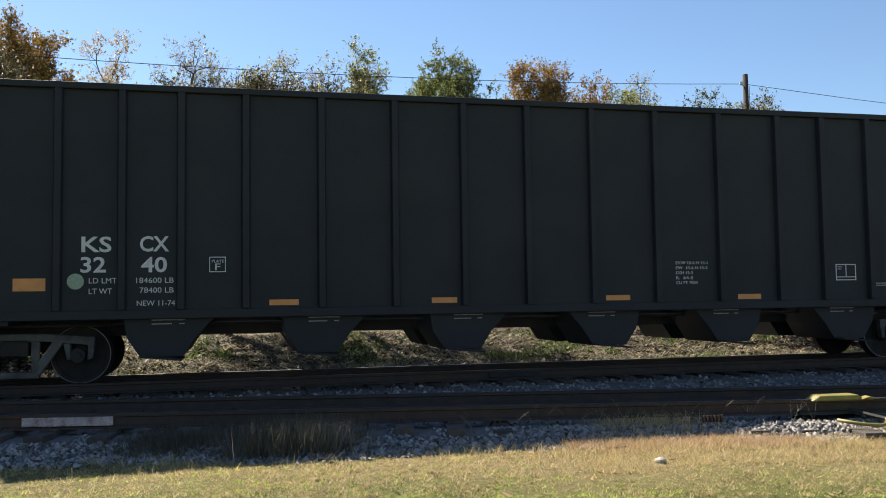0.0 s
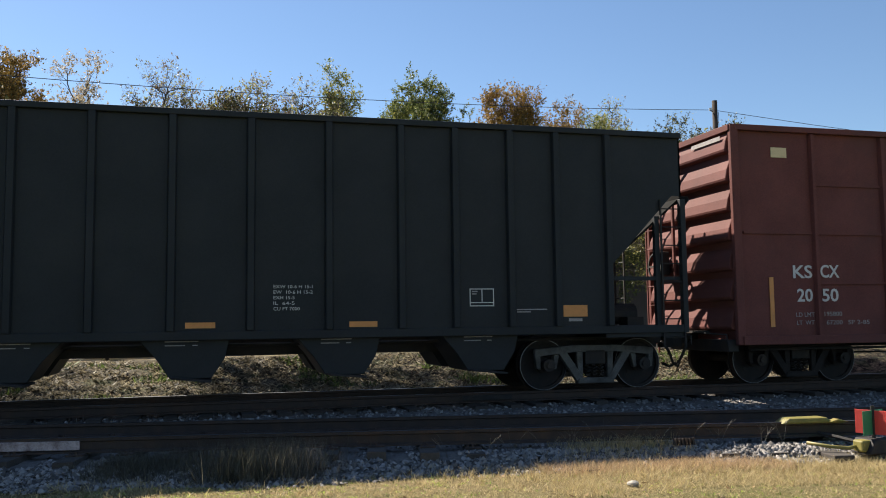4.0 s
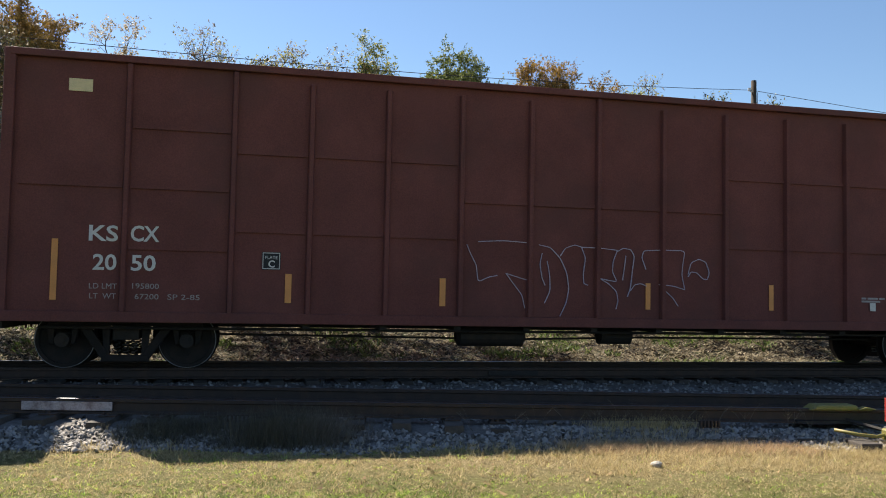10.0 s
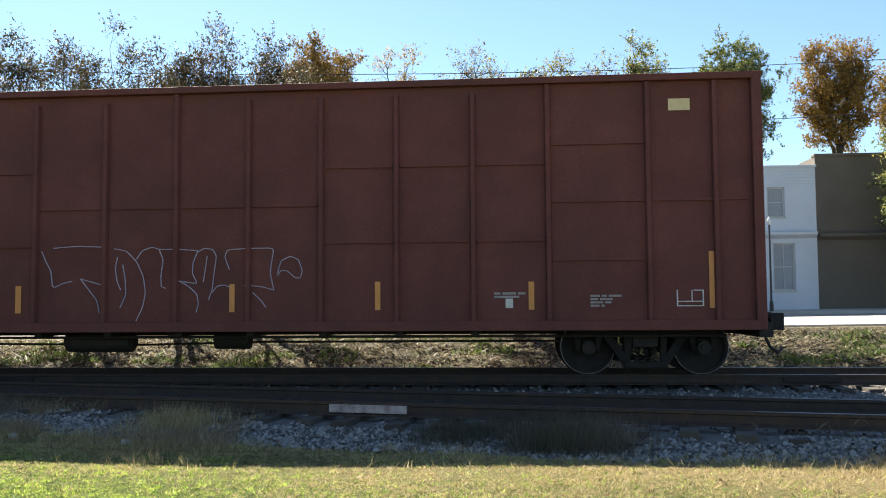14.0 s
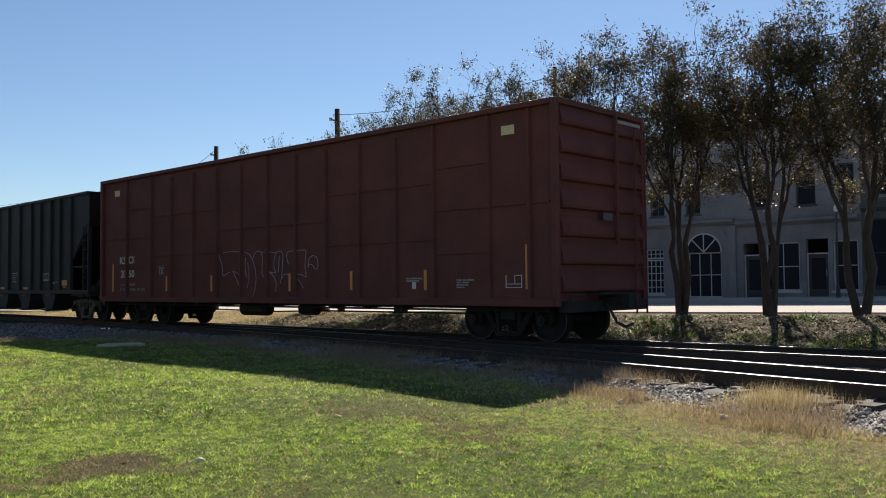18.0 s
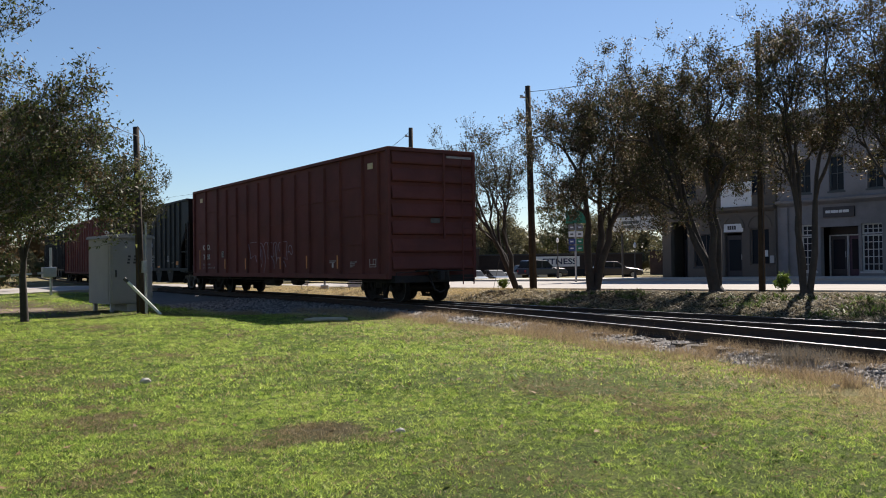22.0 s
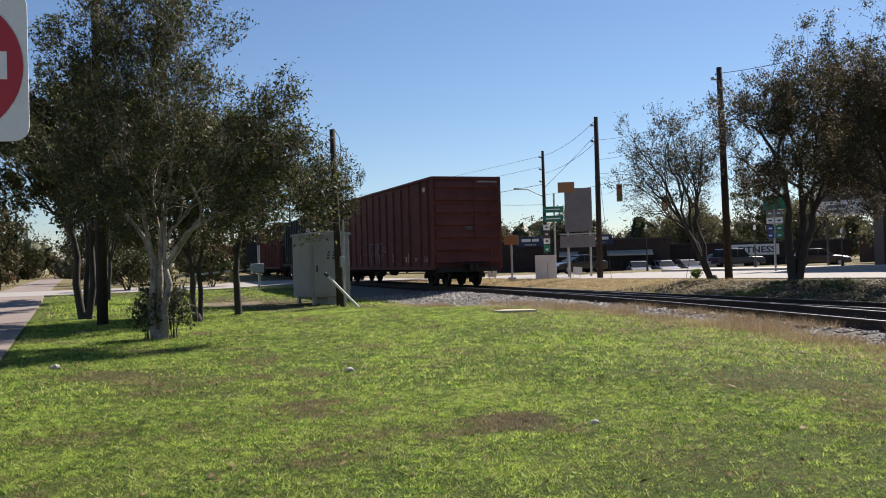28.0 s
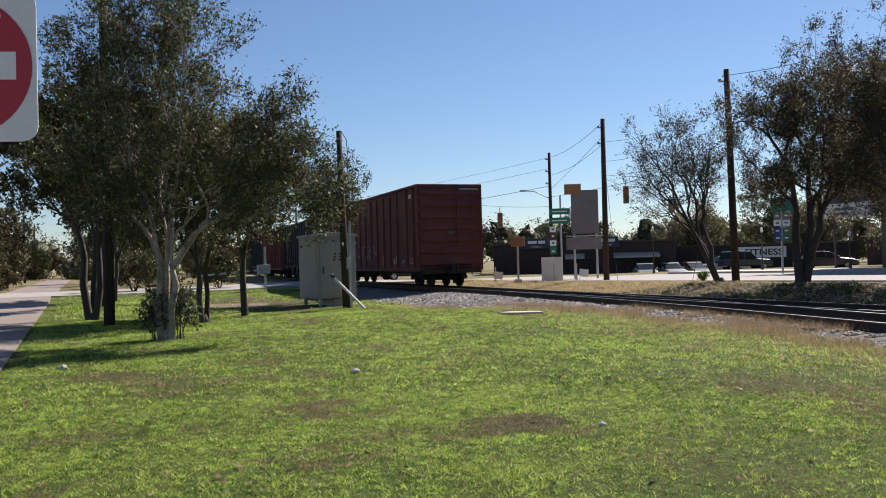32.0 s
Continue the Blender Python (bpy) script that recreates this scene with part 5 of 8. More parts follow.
    p = np.column_stack([RNG.uniform(-30, 16, 26000), 18.2 + 5.6 * RNG.random(26000) ** 1.1])
    blades("bank_grass", p, np.array([ground_z(*q) for q in p]) - 0.01, 0.06, 0.06, 1.8, leaf_mat("bank_leaves", (0.015, 0.012, 0.008), (0.42, 0.36, 0.24), 0.7, 0.3), "dead leaves and rough grass on the bank", per=3, spread=0.08)
    p = np.column_stack([RNG.uniform(-24, 16, 7000), 18.4 + 4.6 * RNG.random(7000)])
    p = p[np.array([noise.noise(Vector((a * 0.55, b * 0.8, 17))) for a, b in p]) > 0.18]
    blades("bank_weeds", p, np.array([ground_z(*q) for q in p]) - 0.01, 0.13, 0.05, 0.9, leaf_mat("bank_weed_leaf", (0.03, 0.05, 0.012), (0.16, 0.22, 0.06), 0.6, 0.35), "patches of low green weeds on the bank", "weeds", per=4, spread=0.07)
    # fallen leaves on the lawn
    p, z = lawn_points(1500, -24, 7, -2, 10)
    blades("fallen_leaves", p, z + 0.02, 0.02, 0.05, 2.0, leaf_mat("fallen_leaf", (0.16, 0.09, 0.04), (0.4, 0.28, 0.14), 0.7, 0.2), "scattered fallen leaves on the lawn", "fallen leaves")


def stone_lump(name, x, y, z, s, m, label, seed):
    rnd = random.Random(seed)
    bm = bmesh.new()
    bmesh.ops.create_icosphere(bm, subdivisions=2, radius=s)
    for v in bm.verts:
        v.co *= 0.8 + 0.35 * noise.noise(v.co * (2.2 / s) + Vector((seed, 0, 0)))
        v.co.z *= 0.65
    me = bpy.data.meshes.new(name)
    bm.to_mesh(me)
    bm.free()
    me.materials.append(m)
    return tagged(part(name, me, None, None, "", pose(x, y, z + s * 0.25, 0, 0, rnd.uniform(0, 360))), label, "stone", "lawn stones")


def build_lawn_stones():
    pale = mat("pale_stone", (0.38, 0.35, 0.3), 0.9, 0, 0.2, 12, 60, 0.4)
    for k, (x, y, s) in enumerate(((-7.06, 4.48, 0.06), (-12.36, 3.66, 0.1), (-5.94, 9.94, 0.065), (4.02, 7.88, 0.07), (-4.4, 9.6, 0.08), (-15.6, -0.35, 0.1))):
        stone_lump("stone", x, y, ground_z(x, y), s, pale, "pale stone lying on the lawn", k)
    slab = part("concrete_slab", Geo().prism([(-0.55, -0.2), (-0.1, -0.3), (0.6, -0.2), (0.5, 0.2), (-0.3, 0.28)], "z", -0.03, 0.07), mat("pale_tan_concrete", (0.5, 0.43, 0.31), 0.9, 0, 0.2, 5, 60, 0.3, (0.36, 0.3, 0.2), 0.5, 2), None, "", pose(-20.95, 10.9, max(ground_z(-20.95, 10.9), ballast_z(-20.95, 10.9)), 0, 0, 62), bevel=0.01)
    tagged(slab, "flat pale tan concrete slab lying on the lawn by the ballast", "slab")


# ---- trees ----
BARK = mat("grey_bark", (0.045, 0.037, 0.031), 0.9, 0, 0.35, 5, 30, 0.6, (0.085, 0.07, 0.06), 0.5, 2)
PALE_BARK = mat("pale_peeling_bark", (0.31, 0.26, 0.21), 0.85, 0, 0.5, 6, 30, 0.9, (0.05, 0.038, 0.03), 0.85, 3.5)


def split(rng, pts):
    """Two or three groups of neighbouring points."""
    k = 2 if len(pts) < 9 or rng.random() < 0.55 else 3
    c = pts[rng.choice(len(pts), k, replace=False)]
    for _ in range(5):
        near = np.argmin(((pts[:, None] - c[None]) ** 2).sum(2), 1)
        c = np.array([pts[near == j].mean(0) if (near == j).any() else c[j] for j in range(k)])
    return [pts[near == j] for j in range(k) if (near == j).any()]


def limb(rng, geo, p, d, goal, r0, r1, seg):
    """A bent, tapering limb from p towards goal; gives back its last direction."""
    v = goal - p
    s = v.length
    pts, rad = [p], [r0]
    for k in range(1, 4):
        f = k / 3
        q = p + d * (s * f * (1 - f) * 0.6) + v * f
        if k < 3:
            q = q + Vector(rng.normal(0, 0.026 * s, 3))
        pts.append(q)
        rad.append(r0 + (r1 - r0) * f)
    geo.tube(pts, rad, seg, caps=False)
    return (pts[-1] - pts[-2]).normalized()


def branch(rng, geo, p, d, pts, tip_r, reach):
    n = len(pts)
    r = tip_r * n ** 0.46
    for g in split(rng, pts) if n > 1 else [pts]:
        m = len(g)
        c = Vector(g.mean(0))
        goal = Vector(g[0]) if m == 1 else p + (c - p) * rng.uniform(reach - 0.1, reach + 0.1)
        rg = tip_r * m ** 0.46
        e = limb(rng, geo, p, d, goal, min(r, rg * 1.25), rg if m > 1 else 0.004, 7 if m > 60 else (5 if m > 8 else 3))
        if m > 1:
            branch(rng, geo, goal, e, g, tip_r, reach)


def crown_points(rng, n, lobes, low, seed, gap):
    """Places of leaf clumps inside uneven lobes (x, y, z, rx, ry, rz), with gaps of sky between them."""
    out = []
    size = np.array([(q[3] * q[4] * q[5]) ** 0.85 for q in lobes])
    size /= size.sum()
    while len(out) < n:
        c = lobes[rng.choice(len(lobes), p=size)]
        u = Vector(rng.normal(0, 1, 3)).normalized()
        k = rng.random() ** 0.42 * (0.88 + 0.5 * noise.noise(u * 2.2 + Vector((seed * 3.1 + c[2], 0, 0))))
        q = Vector((c[0] + u.x * c[3] * k, c[1] + u.y * c[4] * k, c[2] + u.z * c[5] * k))
        if q.z < low + rng.random() * 0.5 or noise.noise(q * 0.95 + Vector((seed * 1.7, 3, 0))) < gap - 0.25 * rng.random():
            continue
        if len(lobes) > 1 or math.hypot(q.x - c[0], q.y - c[1]) > 0.25 * max(c[3], c[4]) or q.z > c[2] - 0.5 * c[5]:
            out.append(q)
    return np.array([tuple(q) for q in out])


def twigs_and_leaves(rng, pts, centre, twigs, leaves, length, size, radius=0.006):
    """Fine twigs fanned out from each limb end, with small pointed leaves along them."""
    n = len(pts) * twigs
    base = np.repeat(pts, twigs, 0) + rng.normal(0, length * 0.25, (n, 3))
    out = np.repeat(pts - np.array(centre), twigs, 0)
    out /= np.linalg.norm(out, axis=1)[:, None] + 1e-6
    d = out * 0.7 + rng.normal(0, 0.65, (n, 3)) + (0, 0, 0.25)
    d /= np.linalg.norm(d, axis=1)[:, None]
    s = length * rng.uniform(0.5, 1.3, (n, 1))
    tip = base + d * s
    a = np.cross(d, rng.normal(0, 1, (n, 3)))
    a /= np.linalg.norm(a, axis=1)[:, None]
    b = np.cross(d, a)
    tv = np.stack([base + a * radius, base - a * radius * 0.5 + b * radius * 0.87, base - a * radius * 0.5 - b * radius * 0.87, tip], 1).reshape(-1, 3)
    k = np.arange(n)[:, None] * 4
    tf = np.concatenate([k + (0, 1, 3), k + (1, 2, 3), k + (2, 0, 3)], 0)
    # leaves
    idx = rng.integers(0, n, leaves)
    c = base[idx] + d[idx] * s[idx] * rng.uniform(0.1, 1.05, (leaves, 1)) + rng.normal(0, size * 0.7, (leaves, 3))
    u = d[idx] * 0.5 + rng.normal(0, 0.7, (leaves, 3))
    u /= np.linalg.norm(u, axis=1)[:, None]
    t = np.cross(u, rng.normal(0, 1, (leaves, 3)))
    t /= np.linalg.norm(t, axis=1)[:, None]
    z = size * rng.uniform(0.55, 1.4, (leaves, 1))
    lv = np.stack([c + u * z, c - u * z * 0.75 + t * z * 0.48, c - u * z * 0.75 - t * z * 0.48], 1).reshape(-1, 3)
    return tv, tf, lv


def tree(name, label, x, y, z, height, radius, leaves, count, leaf_size, seed, bark=BARK, stems=3, clumps=150, low=2.6, twigs=7, twig=0.42, tip_r=0.009, shift=(0, 0), fan=0.25, fork=0.3, squash=1.0, reach=0.45, category="tree", group="", lobes=None, gap=-0.12):
    """A tree with one or several stems, forked limbs, fine twigs and separate leaves."""
    rng = np.random.default_rng(seed)
    t = thing(name, label, category, pose(x, y, z, 0, 0, 0), group)
    rz = (height - low) / 2 + 0.1
    centre = (shift[0], shift[1], low + rz)
    pts = crown_points(rng, clumps, lobes or [(*centre, radius, radius * squash, rz)], low, seed, gap)
    geo = Geo()
    # sectors of the crown round the trunk, one for each stem
    ang = (np.arctan2(pts[:, 1] - shift[1], pts[:, 0] - shift[0]) + rng.uniform(0, 6.28)) % 6.283
    sec = (ang / 6.284 * stems).astype(int)
    for k in range(stems):
        g = pts[sec == k]
        if not len(g):
            continue
        c = Vector(g.mean(0))
        flat = Vector((c.x, c.y, 0)) if stems > 1 else Vector((0, 0, 0))
        p = (flat.normalized() * 0.1 if flat.length > 0 else flat) + Vector((0, 0, -0.08))
        r = tip_r * len(g) ** 0.46
        goal = Vector((c.x * fan * 1.2 + shift[0] * 0.2, c.y * fan * 1.2 + shift[1] * 0.2, height * fork * rng.uniform(0.85, 1.15)))
        e = limb(rng, geo, p, Vector((flat.x * 0.1, flat.y * 0.1, 1)).normalized(), goal, r * 1.5, r * 1.05, 9)
        branch(rng, geo, goal, e, g, tip_r, reach)
    r = tip_r * clumps ** 0.46
    geo.tube([(0, 0, -0.1), (0, 0, 0.04), (0, 0, 0.22)], [r * (1.2 if lobes else 1.9), r * (1.05 if lobes else 1.5), r * 0.8], 10)
    part("trunk", geo, bark, t, smooth=True, recalc=False)
    for j, (share, m) in enumerate(leaves):
        tv, tf, lv = twigs_and_leaves(rng, pts, (shift[0] * 0.5, shift[1] * 0.5, height * 0.3), twigs, int(count * share * 0.72), twig, leaf_size * 1.16)
        if j == 0:
            tagged(part("branchwork", mesh_from_arrays("branchwork", tv, tf, BARK), None, t), "fine bare twigs", kind="stuff")
        tagged(part("crown", mesh_from_arrays("crown", lv, np.arange(len(lv)).reshape(-1, 3), m), None, t), kind="stuff")
    return t


L_OLIVE = leaf_mat("olive_leaf", (0.03, 0.034, 0.013), (0.12, 0.118, 0.045), 0.52, 0.25, 0.14)
L_FRESH = leaf_mat("light_green_leaf", (0.06, 0.085, 0.025), (0.22, 0.235, 0.075), through=0.4)
L_WOODS = leaf_mat("far_woods_leaf", (0.04, 0.047, 0.025), (0.12, 0.13, 0.06), through=0.3)
L_WOODS_B = leaf_mat("far_woods_olive_leaf", (0.05, 0.048, 0.026), (0.15, 0.135, 0.068), through=0.3)
# olive leaf lightened and greyed so that its colour carries the distance haze
L_HAZE = leaf_mat("hazy_olive_leaf", (0.07, 0.068, 0.036), (0.24, 0.215, 0.11), through=0.42)
L_BROWN = leaf_mat("brown_leaf", (0.05, 0.036, 0.02), (0.17, 0.115, 0.058), 0.52, 0.28, 0.14)
L_GREEN = leaf_mat("green_leaf", (0.024, 0.033, 0.012), (0.095, 0.115, 0.036), 0.5, 0.22, 0.14)
L_ORANGE = leaf_mat("orange_leaf", (0.16, 0.1, 0.025), (0.42, 0.24, 0.055))
L_RUST = leaf_mat("rusty_oak_leaf", (0.1, 0.075, 0.025), (0.3, 0.19, 0.06))
L_YELLOW = leaf_mat("yellow_leaf", (0.26, 0.24, 0.06), (0.42, 0.38, 0.12))
# pale autumn leaves, used as painted bright glints in the street trees too
L_PALE_GLINT = leaf_mat("pale_leaf_and_glint", (0.3, 0.24, 0.16), (0.52, 0.43, 0.3))
L_GREY = leaf_mat("grey_twig", (0.13, 0.11, 0.1), (0.24, 0.2, 0.18))


def build_trees():
    row = "street trees on the bank"
    # the 0.08 share of pale leaves imitates sky glints and backlit leaves
    spec = [(-28.7, 24.2, 7.9, 2.5, ((0.8, L_OLIVE), (0.2, L_BROWN)), 9000, 3, (-0.6, -1.5), 190), (-24.4, 24.3, 9.2, 3.6, ((0.56, L_OLIVE), (0.36, L_BROWN), (0.08, L_PALE_GLINT)), 60000, 3, (0.3, 0.4), 430),
            (-18.7, 24.4, 9.3, 3.4, ((0.56, L_OLIVE), (0.36, L_BROWN), (0.08, L_PALE_GLINT)), 50000, 4, (-1.0, -0.2), 430), (-15.4, 24.3, 9.8, 2.3, ((0.56, L_OLIVE), (0.36, L_BROWN), (0.08, L_PALE_GLINT)), 24000, 3, (0, 0), 240),
            (-12.5, 24.4, 9.6, 2.3, ((0.5, L_OLIVE), (0.5, L_BROWN)), 24000, 3, (0, 0), 240), (-9.7, 24.2, 9.0, 2.4, ((0.4, L_OLIVE), (0.6, L_BROWN)), 24000, 3, (0, 0), 240),
            (-7.4, 24.6, 9.4, 2.9, ((0.45, L_OLIVE), (0.47, L_BROWN), (0.08, L_PALE_GLINT)), 27000, 3, (0.1, 0), 300), (2.6, 24.5, 7.5, 2.5, ((0.6, L_OLIVE), (0.28, L_BROWN), (0.12, L_YELLOW)), 28000, 3, (0, 0), 170), (-0.3, 24.0, 7.7, 2.9, ((0.7, L_OLIVE), (0.3, L_BROWN)), 48000, 2, (0, 0), 270), (14.6, 24.6, 7.9, 2.6, ((0.8, L_OLIVE), (0.2, L_YELLOW)), 30000, 2, (0, 0), 220)]
    for k, (x, y, h, r, lv, n, stems, shift, clumps) in enumerate(spec):
        lab = "sparse leaning crape myrtle with bare twigs on the bank" if k == 0 else ("dense leafy tree with hanging branches on the bank" if k >= 8 else "multi-stemmed street tree with browning leaves on the bank")
        z = ground_z(x, y)
        tree("street_tree", lab, x, y, z, h - z, r, lv, int(n * 1.6), 0.038, 20 + k, stems=stems, clumps=clumps, tip_r=0.0112 if k < 3 else 0.0095, low=1.5 if k >= 8 else (1.9 if k in (1, 2) else 2.7 if k else 1.8), shift=shift, fork=0.27, group=row, twigs=16, twig=0.46, gap=0.08 if 0 < k < 7 else -0.08)
    # tall trees behind the shops
    far = "autumn trees behind the shops"
    spec = [(-9.3, 66, 21.4, 2.3, ((1.0, L_PALE_GLINT),), 2600, 60), (-3.2, 66.5, 21.4, 3.4, ((0.6, L_GREY), (0.4, L_YELLOW)), 3000, 170), (2.2, 67, 20.6, 3.2, ((0.5, L_GREY), (0.5, L_YELLOW)), 5500, 150),
            (6.4, 66, 20.0, 2.1, ((0.7, L_GREY), (0.3, L_YELLOW)), 2400, 100), (9.7, 66, 21.6, 1.7, ((0.6, L_FRESH), (0.4, L_YELLOW)), 9000, 120), (16.2, 66, 21.6, 3.6, ((0.95, L_FRESH), (0.05, L_YELLOW)), 22000, 210),
            (23.7, 66, 21.0, 2.9, ((0.6, L_ORANGE), (0.4, L_RUST)), 20000, 170), (28.4, 66.2, 19.6, 2.2, ((0.5, L_ORANGE), (0.5, L_RUST)), 9000, 110), (32.6, 66, 19.9, 2.6, ((0.5, L_GREY), (0.5, L_YELLOW)), 3500, 120),
            (-14.6, 66, 22.3, 3.7, ((0.3, L_ORANGE), (0.7, L_RUST)), 30000, 230), (-23, 70, 17, 3.4, ((0.7, L_OLIVE), (0.3, L_BROWN)), 8000, 110), (43, 66, 18.2, 3, ((0.7, L_GREY), (0.3, L_OLIVE)), 5000, 120)]
    for k, (x, y, h, r, m) in enumerate(((18.7, 38.7, 11.4, 2.9, L_FRESH), (24.0, 38.9, 10.2, 3.0, L_OLIVE))):
        tree("pavement_tree", "light green leafy tree hanging low over the pavement", x, y, 1.0, h - 1.0, r, ((0.75, m), (0.25, L_YELLOW)), 42000, 0.06, 90 + k, stems=2, clumps=330, low=0.5, twig=0.55, twigs=10, tip_r=0.008, squash=0.85, group="trees before the plain shops")
    words = {L_PALE_GLINT: "thin pale-leaved", L_GREY: "half-bare grey-twigged", L_OLIVE: "olive-leaved", L_FRESH: "tall green-leaved", L_ORANGE: "orange autumn-leaved"}
    for k, (x, y, h, r, lv, n, clumps) in enumerate(spec):
        tree("autumn_tree", f"{words[lv[0][1]]} tall tree standing behind the shops", x, y, 0.7, h - 0.7, r, lv, int(n * 1.9), 0.092, 60 + k, stems=1 + k % 2, clumps=clumps, low=10.5, twig=0.85, twigs=8, tip_r=0.022, fork=0.45, group=far)
    # trees on the lawn beside the lane
    near = "trees on the lawn beside the lane"
    # the crape myrtle: lobes given along the lane's normal (u), away (v) and up, some of them overhanging the cabinet's side
    lobes = []
    for u, v, z, r, d, h in ((0.1, 0.2, 4.9, 2.2, 2.2, 1.9), (0.1, 0.3, 7.0, 1.9, 1.8, 1.5), (1.8, 0.2, 3.7, 1.6, 1.6, 1.3), (2.6, 0.4, 4.8, 1.15, 1.1, 1.05), (2.9, 0.2, 3.5, 1.2, 1.2, 1.1), (2.2, -0.1, 2.75, 1.5, 1.3, 0.75), (3.1, 0.1, 2.8, 0.8, 0.9, 0.7), (-1.9, 0.5, 4.8, 1.5, 1.6, 1.9), (-1.3, 0.3, 6.6, 1.5, 1.5, 1.3), (-0.6, 0.0, 3.2, 1.4, 1.5, 0.9)):
        lobes.append((0.386 * u - 0.923 * v, 0.923 * u + 0.386 * v, z, r, d, h))
    # the 0.18 share of light green leaves imitates sunlit leaves by colour
    tree("lawn_tree", "crape myrtle with pale peeling trunks and small dark leaves", -20.3, 1.7, 0, 8.6, 2.65, ((0.62, L_GREEN), (0.2, L_BROWN), (0.18, L_FRESH)), 92000, 0.036, 117, PALE_BARK, stems=3, clumps=820, low=1.95, twigs=11, twig=0.42, tip_r=0.0047, fork=0.2, fan=0.07, group=near, lobes=lobes, gap=-0.03)
    tree("lawn_tree", "thin light-leaved tree behind the signal cabinet", -35.5, 9.7, 0, 6.1, 1.75, ((0.7, L_OLIVE), (0.3, L_GREEN)), 17000, 0.045, 102, stems=2, clumps=150, low=2.5, shift=(0.1, 0.1), twig=0.5, twigs=9, fan=0.2, group=near)
    tree("lawn_tree", "reddish-brown leafy tree between the crape myrtle and the cabinet", -28.9, 4.9, 0, 6.4, 2.7, ((0.55, L_GREEN), (0.45, L_BROWN)), 52000, 0.045, 111, stems=1, clumps=300, low=2.2, tip_r=0.006, group=near)
    tree("lawn_tree", "low dark tree behind the crape myrtle", -26.4, 3.3, 0, 6.2, 2.7, ((0.7, L_GREEN), (0.3, L_BROWN)), 42000, 0.045, 107, stems=2, clumps=260, low=1.7, tip_r=0.006, group=near)
    tree("lawn_tree", "dark leafy tree beside the lane", -30.5, 0.3, 0, 7.6, 3.5, ((0.8, L_GREEN), (0.2, L_BROWN)), 90000, 0.055, 103, stems=3, clumps=380, low=3.1, fan=0.18, group=near)
    tree("lawn_tree", "dark leafy tree farther along the lane", -40, 0.9, 0, 8.0, 3.2, ((0.8, L_GREEN), (0.2, L_OLIVE)), 20000, 0.095, 104, stems=3, clumps=220, low=3.3, group=near)
    tree("lawn_tree", "dark leafy tree near the crossing street", -47, 1.5, 0, 6.5, 2.6, ((0.8, L_GREEN), (0.2, L_OLIVE)), 14000, 0.11, 105, stems=2, clumps=160, low=2.8, group=near)
    tree("lawn_tree", "slender young tree on the lawn", -42, 5.1, 0, 3.8, 1.0, ((1.0, L_OLIVE),), 1500, 0.07, 106, stems=1, clumps=40, low=1.6, twig=0.3, group=near)
    for k, (x, y, h, r) in enumerate(((-57, 3.0, 2.6, 2.2), (-57.5, 8.2, 2.2, 1.8), (-58, -6.5, 3.0, 2.4))):
        tree("shrub", "dark overgrown bush beyond the lawn", x, y, 0.1, h, r, ((0.7, L_GREEN), (0.3, L_BROWN)), 7000, 0.09, 140 + k, stems=5, clumps=110, low=0.2, twig=0.4, tip_r=0.006, fork=0.2, category="shrub", group="dark bushes")
    # trees and bushes where the lane goes on beyond the crossing street
    for k, (x, y, h, r, m) in enumerate(((-76, -7.4, 5.4, 2.2, L_OLIVE), (-84, -5.9, 7.4, 2.2, L_OLIVE), (-82, -12, 8.0, 3.4, L_WOODS), (-95, 1.6, 7.6, 3.0, L_GREEN), (-84, 5.5, 7.0, 3.2, L_OLIVE), (-79, 10.5, 6.0, 3.0, L_BROWN))):
        tree("roadside_tree", "dusty olive tree along the lane beyond the crossing street", x, y, 0.1, h, r, ((0.75, m), (0.25, L_BROWN)), 7000, 0.13, 170 + k, stems=2, clumps=120, low=1.0, twig=0.6, tip_r=0.012, group="trees beyond the crossing street")
    for k, (x, y, h, r) in enumerate(((-70, 1.4, 1.9, 1.5), (-70.5, 5.0, 1.7, 1.6), (-74, -5.6, 1.6, 1.4))):
        tree("shrub", "dark reddish-brown bush beyond the crossing street", x, y, 0.1, h, r, ((0.6, L_BROWN), (0.4, L_GREEN)), 4000, 0.1, 180 + k, stems=5, clumps=80, low=0.2, twig=0.35, tip_r=0.006, fork=0.2, category="shrub", group="dark bushes")
    # one tree alone on the horizon beyond the junction
    tree("distant_tree", "lone round tree beyond the low stores", -92, 34.5, -0.5, 7.2, 2.6, ((0.8, L_GREEN), (0.2, L_OLIVE)), 9000, 0.14, 130, stems=1, clumps=130, low=2.4, twig=0.5)
    for k, (x, y, h, r, m) in enumerate(((-80, 64, 7.5, 3.8, L_HAZE), (-72, 74, 8.2, 4.2, L_HAZE), (-62, 80, 8.6, 4.2, L_BROWN), (-90, 55, 7.2, 3.4, L_GREEN), (-58, 84, 10.8, 5.2, L_HAZE), (-49, 78, 10.4, 5.0, L_HAZE), (-68, 86, 10.4, 4.8, L_HAZE), (-82, 78, 10.0, 4.6, L_GREEN), (-41, 84, 10.8, 5.2, L_BROWN), (-53, 66, 8.2, 4.0, L_HAZE))):
        tree("distant_tree", "olive-green tree beyond the junction, coloured lighter for haze", x, y, -0.4, h, r, ((0.7, m), (0.3, L_HAZE)), 26000, 0.1, 150 + k, stems=2, clumps=210, low=1.2, twig=0.7, tip_r=0.014, group="trees beyond the junction")
